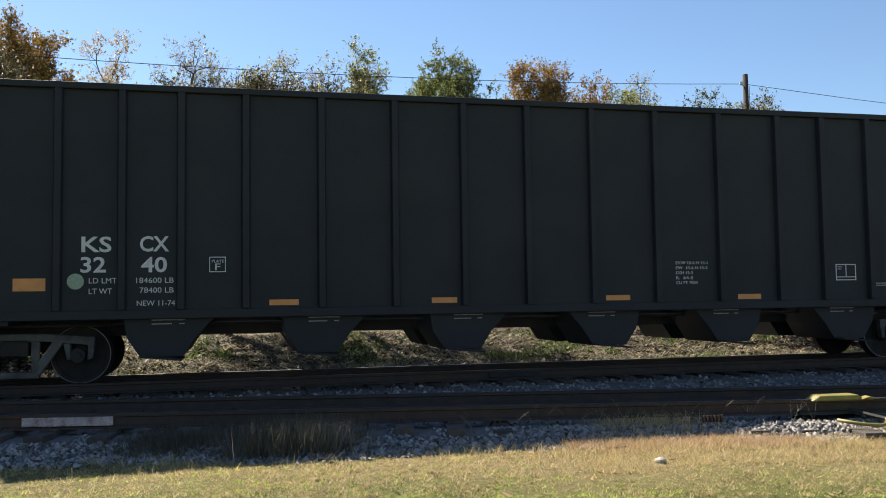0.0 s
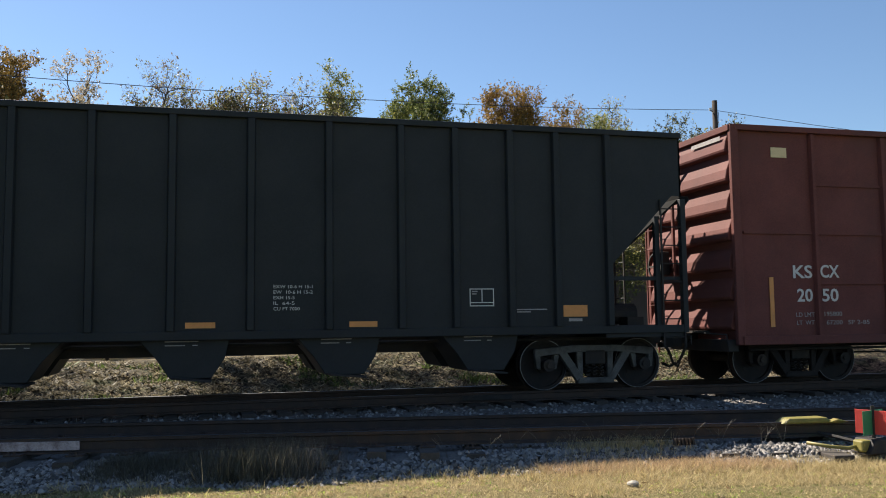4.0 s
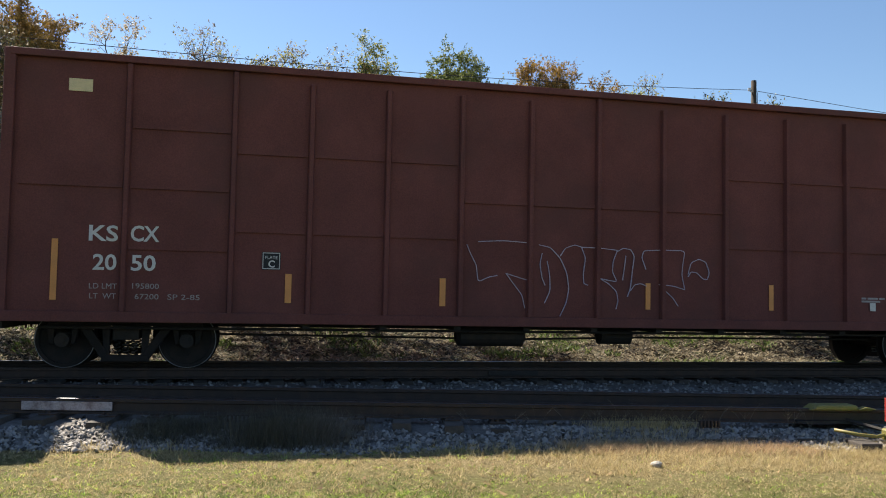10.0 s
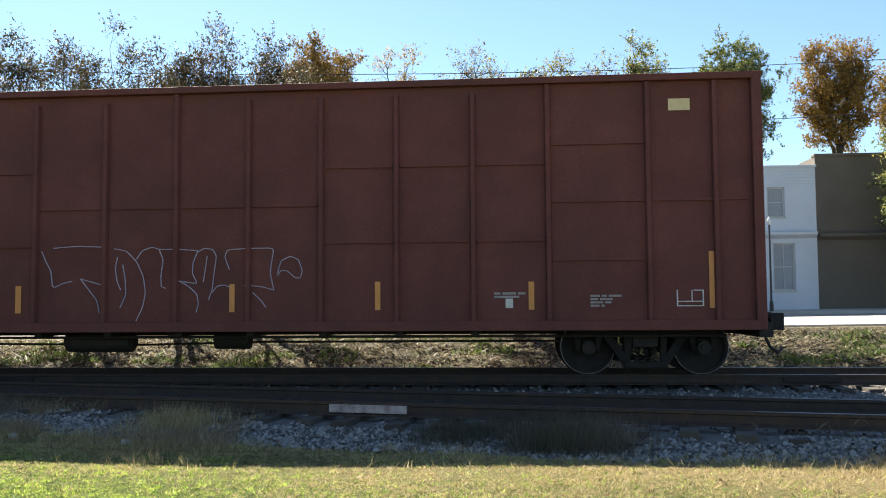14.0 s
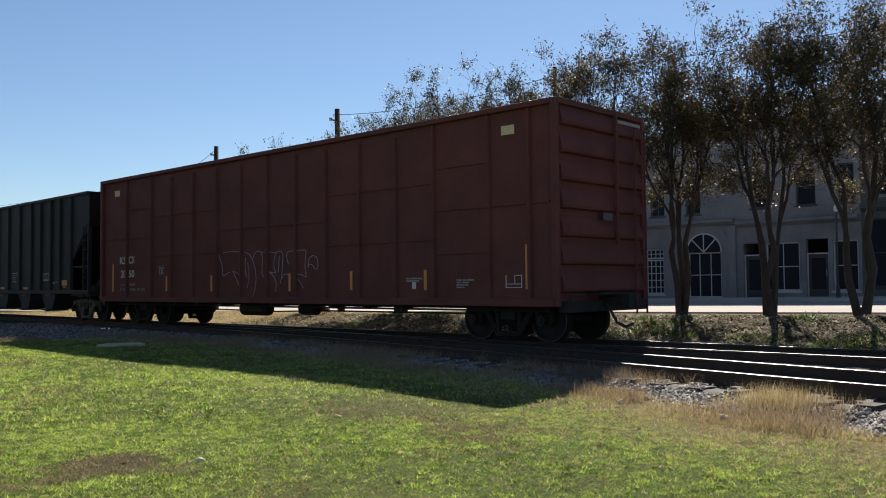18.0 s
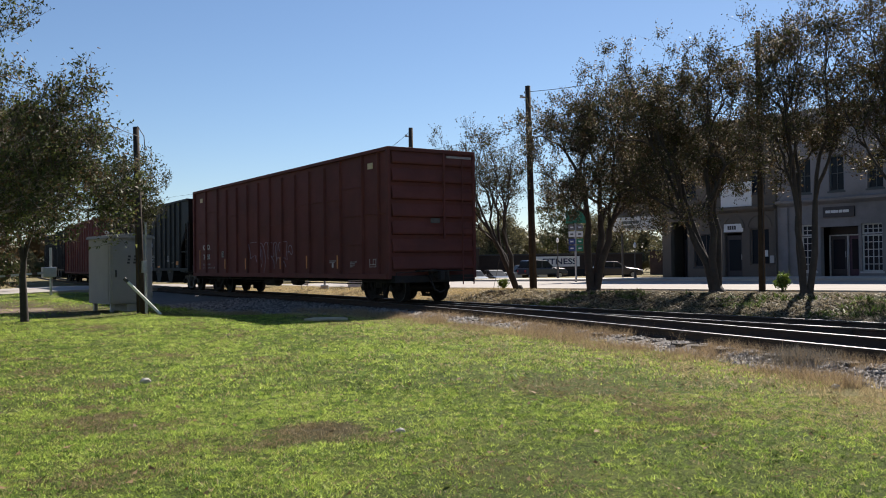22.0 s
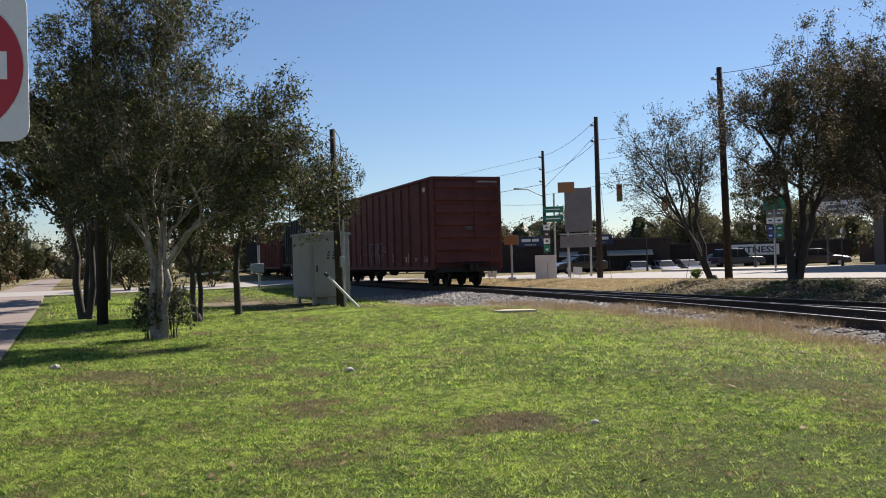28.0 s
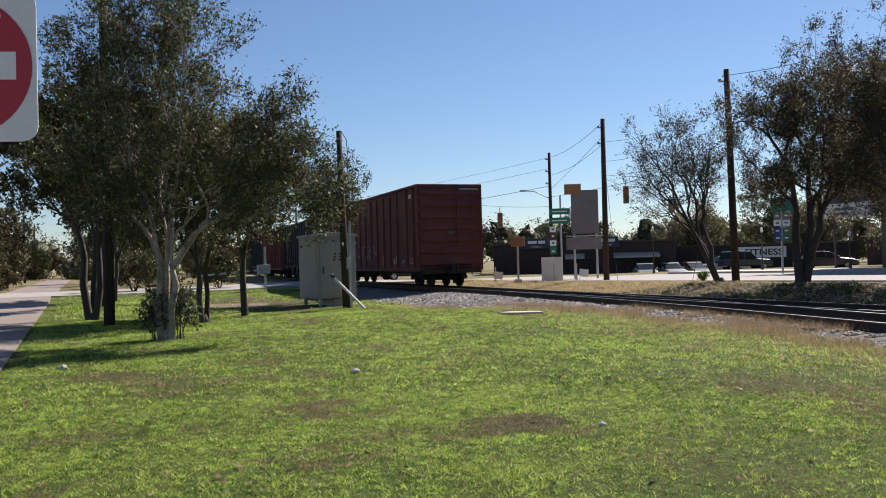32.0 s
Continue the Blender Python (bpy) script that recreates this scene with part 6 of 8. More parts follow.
    # shrubs at the trunk feet and along the bank
    shrub_leaf = leaf_mat("shrub_leaf", (0.07, 0.13, 0.02), (0.2, 0.26, 0.05))
    for k, (x, y, h, r, n) in enumerate(((-20.4, 2.0, 1.1, 0.42, 650), (-20.45, 1.45, 0.9, 0.45, 600), (-29.0, 2.6, 1.2, 0.7, 3000))):
        tree("shrub", "leafy green shoots round the tree foot", x, y, 0, h, r, ((1.0, L_GREEN),), n, 0.05, 200 + k, stems=6, clumps=90, low=0.02, twig=0.2, twigs=5, tip_r=0.0025, fork=0.1, category="shrub", group="leafy shoots")
    for k, (x, y, h) in enumerate(((-16.85, 25.3, 0.8), (-31.05, 25.2, 0.5), (-2.6, 25.4, 0.95))):
        tree("shrub", "small round green shrub by the street kerb", x, y, ground_z(x, y) - 0.03, h * 0.42, 0.12 + h * 0.12, ((1.0, shrub_leaf),), 1500, 0.04, 220 + k, stems=5, clumps=50, low=0.05, twig=0.13, twigs=4, tip_r=0.003, fork=0.2, category="shrub", group="kerb shrubs")


def build_far_woods():
    """Tree line round the horizon: many clumps of leaves on short trunks."""
    for j, (m, n) in enumerate(((L_WOODS, 80000), (L_WOODS_B, 80000), (L_BROWN, 5000))):
        rng = np.random.default_rng(300 + j)
        # centres of crowns, on a wide ring of the plan
        c = []
        for k in range(230 if j < 2 else 14):
            a = rng.uniform(0, 2 * math.pi) if k % 5 == 0 else rng.uniform(1.1, 3.6)
            r = rng.uniform(112, 150)
            x, y = -30 + r * math.cos(a), 12 + r * math.sin(a)
            c.append((x, y, rng.uniform(1.5, 5.6), rng.uniform(2.2, 4.2)))
        c = np.array(c)
        # a dense inner mass in each crown, uneven all over
        bm = bmesh.new()
        bmesh.ops.create_icosphere(bm, subdivisions=2, radius=1.0)
        ball = np.array([tuple(q.co) for q in bm.verts])
        tri = np.array([[w.index for w in q.verts] for q in bm.faces])
        bm.free()
        bv = c[:, None, :3] + ball[None] * c[:, None, 3:4] * rng.uniform(0.15, 0.78, (len(c), len(ball), 1))
        bv[..., 2] = np.maximum(bv[..., 2], -0.5)
        core = part("far_woods", mesh_from_arrays("far_woods_mass", bv.reshape(-1, 3), (tri[None] + len(ball) * np.arange(len(c))[:, None, None]).reshape(-1, 3), m), None)
        tagged(core, "dense inner foliage of the distant tree line", "woods", kind="stuff")
        idx = rng.integers(0, len(c), n)
        u = rng.normal(0, 1, (n, 3))
        u /= np.linalg.norm(u, axis=1)[:, None]
        p = c[idx, :3] + u * c[idx, 3:4] * rng.uniform(0.5, 1.05, (n, 1))
        p[:, 2] = np.abs(p[:, 2])
        d = rng.normal(0, 1, (n, 3))
        d /= np.linalg.norm(d, axis=1)[:, None]
        t = np.cross(d, u)
        s = rng.uniform(0.14, 0.34, (n, 1))
        v = np.stack([p - d * s, p + t * s * 0.7, p + d * s, p - t * s * 0.7], 1).reshape(-1, 3)
        ob = part("far_woods", mesh_from_arrays("far_woods", v, np.arange(4 * n).reshape(-1, 4), m), None)
        tagged(ob, "distant mixed tree line round the town", "woods", kind="stuff")


build_trees()
build_far_woods()


# ---- shops ----
GLASS = glass_mat("dark_shop_glass")
# near-black colour that stands for the dimness of rooms and recesses
ROOM_SHADE = mat("room_shade_paint", (0.02, 0.02, 0.022), 0.9, 0, 0.3, 3, 30, 0)
FRAME_W = mat("white_painted_frame", (0.52, 0.52, 0.5), 0.6, 0, 0.12, 5, 50, 0.1, (0.4, 0.38, 0.34), 0.4, 2)
FRAME_D = mat("dark_painted_frame", (0.05, 0.045, 0.045), 0.6, 0, 0.2, 5, 50, 0.1)
LAVENDER = mat("pale_grey_stucco", (0.235, 0.222, 0.218), 0.9, 0, 0.18, 0.8, 40, 0.3, (0.13, 0.122, 0.115), 0.6, 0.5)
BEIGE = mat("beige_stucco", (0.135, 0.113, 0.09), 0.9, 0, 0.14, 0.8, 40, 0.3, (0.1, 0.085, 0.07), 0.5, 0.6)
TEAL = mat("grey_green_painted_brick", (0.085, 0.095, 0.092), 0.9, 0, 0.15, 1.2, 40, 0.3, (0.075, 0.085, 0.085), 0.6, 0.6)
BLUEWHITE = mat("bluish_white_siding", (0.6, 0.64, 0.7), 0.8, 0, 0.08, 1.0, 40, 0.2, (0.5, 0.52, 0.56), 0.4, 0.7)
BRICK_D = mat("dark_brick", (0.075, 0.045, 0.036), 0.9, 0, 0.25, 2, 40, 0.4, (0.11, 0.065, 0.052), 0.5, 1)
ROOF = mat("tar_roof", (0.06, 0.06, 0.06), 0.95, 0, 0.3, 1, 40, 0.3)
POLE = mat("weathered_pole_wood", (0.05, 0.038, 0.03), 0.9, 0, 0.35, 3, 40, 0.5, (0.085, 0.07, 0.055), 0.5, 1.5, spec=0.2)
STEEL = mat("galvanised_steel", (0.42, 0.43, 0.43), 0.45, 0.7, 0.2, 5, 60, 0.1, (0.3, 0.3, 0.3), 0.4, 2)
WIRE = mat("black_wire", (0.02, 0.02, 0.02), 0.7, 0, 0.2, 5, 40, 0)
CABINET = mat("pale_aluminium_cabinet", (0.31, 0.295, 0.285), 0.6, 0.0, 0.12, 1.5, 50, 0.1, (0.36, 0.34, 0.3), 0.5, 1.2)
SIGN_G = mat("green_road_sign", (0.01, 0.16, 0.09), 0.45, 0, 0.1, 4, 50, 0)
SIGN_W = mat("white_road_sign", (0.72, 0.72, 0.7), 0.45, 0, 0.08, 4, 50, 0, (0.55, 0.53, 0.5), 0.4, 2)
SIGN_R = mat("red_road_sign", (0.42, 0.015, 0.025), 0.45, 0, 0.1, 4, 50, 0)
SIGN_B = mat("blue_road_sign", (0.02, 0.05, 0.2), 0.45, 0, 0.1, 4, 50, 0)
SIGN_BACK = mat("grey_sign_back", (0.16, 0.15, 0.145), 0.7, 0.1, 0.2, 1.5, 50, 0.1, (0.22, 0.2, 0.18), 0.5, 1)
ORANGE_BOX = mat("amber_signal_housing", (0.27, 0.13, 0.045), 0.5, 0, 0.15, 4, 50, 0)


def wall_with_openings(x0, x1, z0, z1, y0, y1, holes):
    """A wall slab with rectangular openings right through it."""
    xs = sorted({x0, x1, *[h[0] for h in holes], *[h[1] for h in holes]})
    zs = sorted({z0, z1, *[h[2] for h in holes], *[h[3] for h in holes]})
    n, m = len(xs), len(zs)
    solid = lambda i, j: 0 <= i < n - 1 and 0 <= j < m - 1 and not any(h[0] <= xs[i] and xs[i + 1] <= h[1] and h[2] <= zs[j] and zs[j + 1] <= h[3] for h in holes)
    v = [(x, y, z) for y in (y0, y1) for x in xs for z in zs]
    at = lambda k, i, j: k * n * m + i * m + j
    f = []
    for i in range(n - 1):
        for j in range(m - 1):
            if solid(i, j):
                f.append((at(0, i, j), at(0, i + 1, j), at(0, i + 1, j + 1), at(0, i, j + 1)))
                f.append((at(1, i, j), at(1, i, j + 1), at(1, i + 1, j + 1), at(1, i + 1, j)))
                for di, dj, p, q in ((-1, 0, (i, j), (i, j + 1)), (1, 0, (i + 1, j + 1), (i + 1, j)), (0, -1, (i + 1, j), (i, j)), (0, 1, (i, j + 1), (i + 1, j + 1))):
                    if not solid(i + di, j + dj):
                        f.append((at(0, *p), at(0, *q), at(1, *q), at(1, *p)))
    return Geo().add(v, f)


def window(parent, x0, x1, z0, z1, y, cols, rows, frame, sill=True, glass=None):
    """Framed window in an opening, its glass set back."""
    t = 0.07
    g = Geo().box(x0, x0 + t, y, y + 0.12, z0, z1).box(x1 - t, x1, y, y + 0.12, z0, z1).box(x0 + t, x1 - t, y, y + 0.12, z0, z0 + t).box(x0 + t, x1 - t, y, y + 0.12, z1 - t, z1)
    w = part("window", g, frame, parent, bevel=0.008)
    for k in range(1, cols):
        x = x0 + (x1 - x0) * k / cols
        part("mullion", Geo().box(x - 0.018, x + 0.018, y + 0.02, y + 0.1, z0 + t, z1 - t), frame, w)
    for k in range(1, rows):
        z = z0 + (z1 - z0) * k / rows
        part("glazing_bar", Geo().box(x0 + t, x1 - t, y + 0.03, y + 0.09, z - 0.02, z + 0.02), frame, w)
    part("pane", Geo().box(x0 + t, x1 - t, y + 0.06, y + 0.075, z0 + t, z1 - t), glass or GLASS, w)
    if sill:
        part("sill", Geo().box(x0 - 0.08, x1 + 0.08, y - 0.12, y, z0 - 0.09, z0), frame, w)
    return w


def door(parent, x0, x1, z0, z1, y, frame, leaf):
    d = part("door", Geo().box(x0, x1, y + 0.06, y + 0.11, z0, z1 - 0.0), leaf, parent)
    part("door_frame", Geo().box(x0 - 0.06, x0, y, y + 0.14, z0, z1 + 0.06).box(x1, x1 + 0.06, y, y + 0.14, z0, z1 + 0.06).box(x0, x1, y, y + 0.14, z1, z1 + 0.06), frame, d)
    part("door_glass", Geo().box(x0 + 0.14, x1 - 0.14, y + 0.05, y + 0.058, z0 + 0.35, z1 - 0.18), GLASS, d)
    part("handle", Geo().bar((x1 - 0.09, y + 0.03, z0 + 0.95), (x1 - 0.09, y + 0.03, z0 + 1.25), 0.03, 0.03, (0, 1, 0)), STEEL, d)
    return d


def arch_ring(parent, cx, z, r, y, m, w=0.16):
    g = Geo()
    for k in range(14):
        a, b = math.pi * k / 14, math.pi * (k + 1) / 14
        g.prism([(cx + r * math.cos(a), z + r * math.sin(a)), (cx + (r + w) * math.cos(a), z + (r + w) * math.sin(a)), (cx + (r + w) * math.cos(b), z + (r + w) * math.sin(b)), (cx + r * math.cos(b), z + r * math.sin(b))], "y", y - 0.05, y)
    return part("arch_moulding", g, m, parent)


def block(name, label, x0, x1, top, depth, wall, holes, cornice=None, y=FRONT_Y):
    """A two-storey shop block: front with openings, side and back walls, flat roof and parapet."""
    zb = min(street_z(x0, y), street_z(x1, y)) - 0.2
    b = thing(name, label, "building")
    part("front_wall", wall_with_openings(x0, x1, zb, top, y, y + 0.3, holes), wall, b)
    part("side_wall", Geo().box(x0, x0 + 0.25, y + 0.3, y + depth, zb, top), wall, b)
    part("side_wall", Geo().box(x1 - 0.25, x1, y + 0.3, y + depth, zb, top), wall, b)
    part("back_wall", Geo().box(x0 + 0.25, x1 - 0.25, y + depth - 0.25, y + depth, zb, top), wall, b)
    part("roof", Geo().box(x0 + 0.25, x1 - 0.25, y + 0.3, y + depth - 0.25, top - 0.6, top - 0.45), ROOF, b)
    # upright near-black sheet behind the openings, in place of unlit rooms
    part("upper_floor", Geo().box(x0 + 0.25, x1 - 0.25, y + 1.6, y + 1.7, zb, top - 0.6), ROOM_SHADE, b)
    part("parapet_cap", Geo().box(x0 - 0.04, x1 + 0.04, y - 0.1, y + 0.4, top, top + 0.12), wall, b, bevel=0.02)
    if cornice:
        part("cornice", Geo().prism([(y - 0.3, cornice + 0.16), (y - 0.34, cornice + 0.3), (y, cornice + 0.34), (y, cornice)], "x", x0 + 0.05, x1 - 0.05), wall, b, bevel=0.02)
    return b


def build_shops():
    fz = lambda x: street_z(x, FRONT_Y) + 0.14
    # beige shop with arches
    h = [(-35.1, -33.85, fz(-34), 3.9), (-31.25, -30.1, fz(-31), 3.1), (-29.6, -28.4, 1.3, 3.3), (-33.4, -31.8, 1.2, 3.1), (-34.2, -33.2, 5.2, 7.2), (-31.6, -30.6, 5.2, 7.2), (-29.6, -28.6, 5.2, 7.2)]
    b = block("shop_block", "beige stucco two-storey shop with arched openings", -35.75, -27.85, 9.3, 16, BEIGE, h, 4.2)
    # back of the recess, its shade painted in as near-black
    part("recess_wall", Geo().box(-35.1, -33.85, FRONT_Y + 1.3, FRONT_Y + 1.4, 0.2, 3.9), ROOM_SHADE, b)
    door(b, -34.9, -34.0, fz(-34), 2.8, FRONT_Y + 1.1, FRAME_D, FRAME_D)
    door(b, -31.2, -30.15, fz(-31), 2.9, FRONT_Y + 0.12, FRAME_D, FRAME_D)
    window(b, -29.6, -28.4, 1.3, 3.3, FRONT_Y + 0.1, 1, 1, BEIGE)
    window(b, -33.4, -31.8, 1.2, 3.1, FRONT_Y + 0.1, 2, 1, FRAME_D)
    for x in (-34.2, -31.6, -29.6):
        window(b, x, x + 1.0, 5.2, 7.2, FRONT_Y + 0.1, 1, 2, FRAME_D)
    for cx, r in ((-30.68, 0.62), (-29.0, 0.66)):
        arch_ring(b, cx, 3.35, r, FRONT_Y, BEIGE, 0.14)
    part("number_board", Geo().box(-31.25, -30.0, FRONT_Y - 0.04, FRONT_Y, 3.15, 3.6), SIGN_W, b, "white fascia board")
    bars(b, -31.0, 3.5, [(0.1, 0.12, 0.12, 0.12)], 0.22, 0.02, FRONT_Y - 0.045, FRAME_D)
    part("white_panel", Geo().box(-31.4, -29.4, FRONT_Y - 0.08, FRONT_Y - 0.01, 4.55, 5.9), SIGN_W, b, "blank white sign panel")
    part("paper_notice", Geo().box(-28.9, -28.5, FRONT_Y + 0.05, FRONT_Y + 0.06, 1.75, 2.1), SIGN_W, b)
    part("downpipe", Geo().tube([(-27.95, FRONT_Y - 0.06, 0.8), (-27.95, FRONT_Y - 0.06, 8.4)], 0.05, 8), BEIGE, b)
    part("meter_box", Geo().box(-28.25, -28.0, FRONT_Y - 0.16, FRONT_Y, 1.4, 1.8), STEEL, b, bevel=0.01)
    # pale shop with white-framed windows and the arched window
    h = [(-26.5, -25.65, 0.95, 3.35), (-25.4, -23.4, fz(-25), 3.2), (-23.25, -22.2, 0.95, 3.3), (-20.85, -19.05, fz(-20), 3.05), (-26.7, -25.9, 5.0, 6.8), (-24.9, -24.1, 5.0, 6.8), (-22.9, -22.1, 5.0, 6.8), (-20.9, -20.1, 5.0, 6.8)]
    b = block("shop_block", "pale grey two-storey shop with white-framed windows and an arched window", -27.85, -18.25, 9.2, 16, LAVENDER, h, 4.35)
    window(b, -26.5, -25.65, 0.95, 2.75, FRONT_Y + 0.1, 3, 5, FRAME_W)
    window(b, -26.5, -25.65, 2.79, 3.35, FRONT_Y + 0.1, 3, 2, FRAME_W, sill=False)
    window(b, -23.25, -22.2, 0.95, 2.75, FRONT_Y + 0.1, 4, 5, FRAME_W)
    window(b, -23.25, -22.2, 2.79, 3.3, FRONT_Y + 0.1, 4, 2, FRAME_W, sill=False)
    part("recess_wall", Geo().box(-25.4, -23.4, FRONT_Y + 0.9, FRONT_Y + 1.0, 0.4, 3.2), FRAME_D, b)
    door(b, -25.3, -24.4, fz(-25), 2.75, FRONT_Y + 0.7, FRAME_W, FRAME_D)
    door(b, -24.3, -23.5, fz(-25), 2.75, FRONT_Y + 0.7, FRAME_W, mat("plum_door", (0.09, 0.04, 0.06), 0.6, 0, 0.2, 4, 50, 0.1))
    part("shop_sign", Geo().box(-25.2, -23.55, FRONT_Y - 0.1, FRONT_Y - 0.01, 3.68, 4.2), FRAME_D, b, "black hanging sign board", bevel=0.01)
    bars(b, -25.05, 4.03, [(0.25, 0.4, 0.2, 0.3)], 0.14, 0.03, FRONT_Y - 0.105, SIGN_W)
    window(b, -20.85, -19.05, fz(-20), 3.05, FRONT_Y + 0.1, 3, 2, FRAME_W, sill=False)
    arch_ring(b, -19.95, 3.05, 0.9, FRONT_Y, FRAME_W, 0.07)
    arch_ring(b, -19.95, 3.05, 1.33, FRONT_Y, LAVENDER, 0.14)
    g = Geo()
    g.prism([(-19.95 + 0.9 * math.cos(math.pi * k / 16), 3.05 + 0.95 * math.sin(math.pi * k / 16)) for k in range(17)], "y", FRONT_Y - 0.03, FRONT_Y - 0.012)
    fan = part("fanlight", g, GLASS, b)
    for k in (1, 2, 3):
        a = math.pi * k / 4
        part("fan_bar", Geo().bar((-19.95, FRONT_Y - 0.035, 3.05), (-19.95 + 0.92 * math.cos(a), FRONT_Y - 0.035, 3.05 + 0.95 * math.sin(a)), 0.05, 0.05, (0, 1, 0)), FRAME_W, fan)
    for x in (-26.7, -24.9, -22.9, -20.9):
        window(b, x, x + 0.8, 5.0, 6.8, FRONT_Y + 0.1, 2, 2, TEAL)
    for x in (-27.6, -21.75, -18.65):
        part("pilaster", Geo().box(x, x + 0.4, FRONT_Y - 0.12, FRONT_Y, 0.4, 4.3), LAVENDER, b, bevel=0.015)
    # shop with plain plate windows
    h = [(-17.9, -16.95, fz(-17), 3.4), (-16.8, -15.2, 1.1, 3.4), (-14.9, -13.9, fz(-14), 3.5), (-13.7, -12.6, 1.1, 3.4), (-17.5, -16.6, 5.1, 6.9), (-15.3, -14.4, 5.1, 6.9), (-13.4, -12.7, 5.1, 6.9)]
    b = block("shop_block", "grey stucco two-storey shop with plate-glass windows", -18.25, -12.45, 9.3, 15, LAVENDER, h, 4.2)
    door(b, -17.85, -17.0, fz(-17), 2.8, FRONT_Y + 0.12, FRAME_W, FRAME_D)
    window(b, -16.8, -15.2, 1.1, 3.4, FRONT_Y + 0.1, 2, 2, FRAME_W)
    door(b, -14.85, -13.95, fz(-14), 2.8, FRONT_Y + 0.12, FRAME_W, FRAME_D)
    window(b, -13.7, -12.6, 1.1, 3.4, FRONT_Y + 0.1, 1, 2, FRAME_W)
    for x, w in ((-17.5, 0.9), (-15.3, 0.9), (-13.4, 0.7)):
        window(b, x, x + w, 5.1, 6.9, FRONT_Y + 0.1, 1, 2, FRAME_D)
    # dark shopfront with a white door pair
    h = [(-12.2, -10.15, 1.25, 4.3), (-10.05, -8.45, fz(-9), 4.3), (-8.35, -6.7, 1.25, 4.3), (-12.1, -11.3, 5.3, 6.7), (-9.9, -9.1, 5.3, 6.7), (-8.0, -7.2, 5.2, 6.6)]
    b = block("shop_block", "grey-green two-storey shop with a dark front and white double doors", -12.45, -6.5, 9.3, 15, TEAL, h, 4.6)
    window(b, -12.2, -10.15, 1.25, 4.3, FRONT_Y + 0.1, 1, 2, FRAME_D)
    window(b, -8.35, -6.7, 1.25, 4.3, FRONT_Y + 0.1, 1, 2, FRAME_D)
    door(b, -9.98, -9.28, fz(-9), 3.4, FRONT_Y + 0.4, FRAME_W, FRAME_D)
    door(b, -9.2, -8.5, fz(-9), 3.4, FRONT_Y + 0.4, FRAME_W, FRAME_D)
    for x, z in ((-12.1, 5.3), (-9.9, 5.3), (-8.0, 5.2)):
        window(b, x, x + 0.8, z, z + 1.4, FRONT_Y + 0.1, 1, 2, LAVENDER)
    arch_ring(b, -7.6, 6.62, 0.42, FRONT_Y, FRAME_W, 0.06)
    # next block
    h = [(-4.2, -1.85, fz(-3), 3.7), (-5.9, -4.6, 1.2, 3.6), (-1.4, 0.6, 1.2, 3.6), (-5.5, -4.6, 5.2, 7.0), (-3.2, -2.3, 5.2, 7.0), (-0.9, 0.0, 5.2, 7.0)]
    b = block("shop_block", "grey-green two-storey block with dark openings", -6.5, 2.6, 8.8, 15, TEAL, h, 4.4)
    part("recess_wall", Geo().box(-4.2, -1.85, FRONT_Y + 0.8, FRONT_Y + 0.9, 0.6, 3.7), FRAME_D, b)
    door(b, -3.5, -2.6, fz(-3), 2.9, FRONT_Y + 0.6, FRAME_D, FRAME_D)
    window(b, -5.9, -4.6, 1.2, 3.6, FRONT_Y + 0.1, 2, 1, FRAME_D)
    window(b, -1.4, 0.6, 1.2, 3.6, FRONT_Y + 0.1, 2, 1, FRAME_W)
    for x in (-5.5, -3.2, -0.9):
        window(b, x, x + 0.9, 5.2, 7.0, FRONT_Y + 0.1, 1, 2, FRAME_D)
    # bluish white house
    BLIND = mat("window_with_pale_blind", (0.3, 0.32, 0.35), 0.5, 0, 0.15, 6, 40, 0)
    h = [(4.7, 6.2, 2.0, 3.8), (7.6, 8.55, 1.9, 4.2), (9.9, 10.9, fz(10), 3.3), (11.8, 12.8, 2.0, 4.2), (5.2, 6.0, 5.4, 6.8), (8.6, 9.4, 5.4, 6.8), (11.6, 12.4, 5.4, 6.8)]
    b = block("white_house", "bluish white clapboard building with white window frames", 3.2, 13.8, 7.7, 13, BLUEWHITE, h, 4.4)
    window(b, 4.7, 6.2, 2.0, 3.8, FRONT_Y + 0.1, 3, 2, FRAME_W, glass=BLIND)
    window(b, 7.6, 8.55, 1.9, 4.2, FRONT_Y + 0.1, 2, 2, FRAME_W, glass=BLIND)
    door(b, 9.95, 10.85, fz(10), 3.2, FRONT_Y + 0.12, FRAME_W, BLUEWHITE)
    window(b, 11.8, 12.8, 2.0, 4.2, FRONT_Y + 0.1, 2, 2, FRAME_W, glass=BLIND)
    for x in (5.2, 8.6, 11.6):
        window(b, x, x + 0.8, 5.4, 6.8, FRONT_Y + 0.1, 1, 2, FRAME_W, glass=BLIND)
    for k in range(19):
        part("clapboard_lip", Geo().prism([(FRONT_Y - 0.025, 4.9 + k * 0.145), (FRONT_Y, 4.9 + k * 0.145), (FRONT_Y, 4.93 + k * 0.145)], "x", 3.2, 13.8), BLUEWHITE, b) if k > 13 else None
    # closing blocks farther along the street
    block("shop_block", "plain beige two-storey shop block", 13.8, 26, 8.2, 15, BEIGE, [], 4.3)
    block("shop_block", "plain brick two-storey shop block", 26, 44, 8.6, 15, BRICK_D, [], 4.3)
    # upper storey over the open corner, on posts
    c = thing("corner_storey", "beige upper storey over an open corner passage with a pale fascia", "building")
    part("upper_wall", wall_with_openings(-39.5, -35.79, 4.1, 9.3, FRONT_Y, FRONT_Y + 0.3, [(-38.6, -37.6, 5.2, 7.2)]), BEIGE, c)
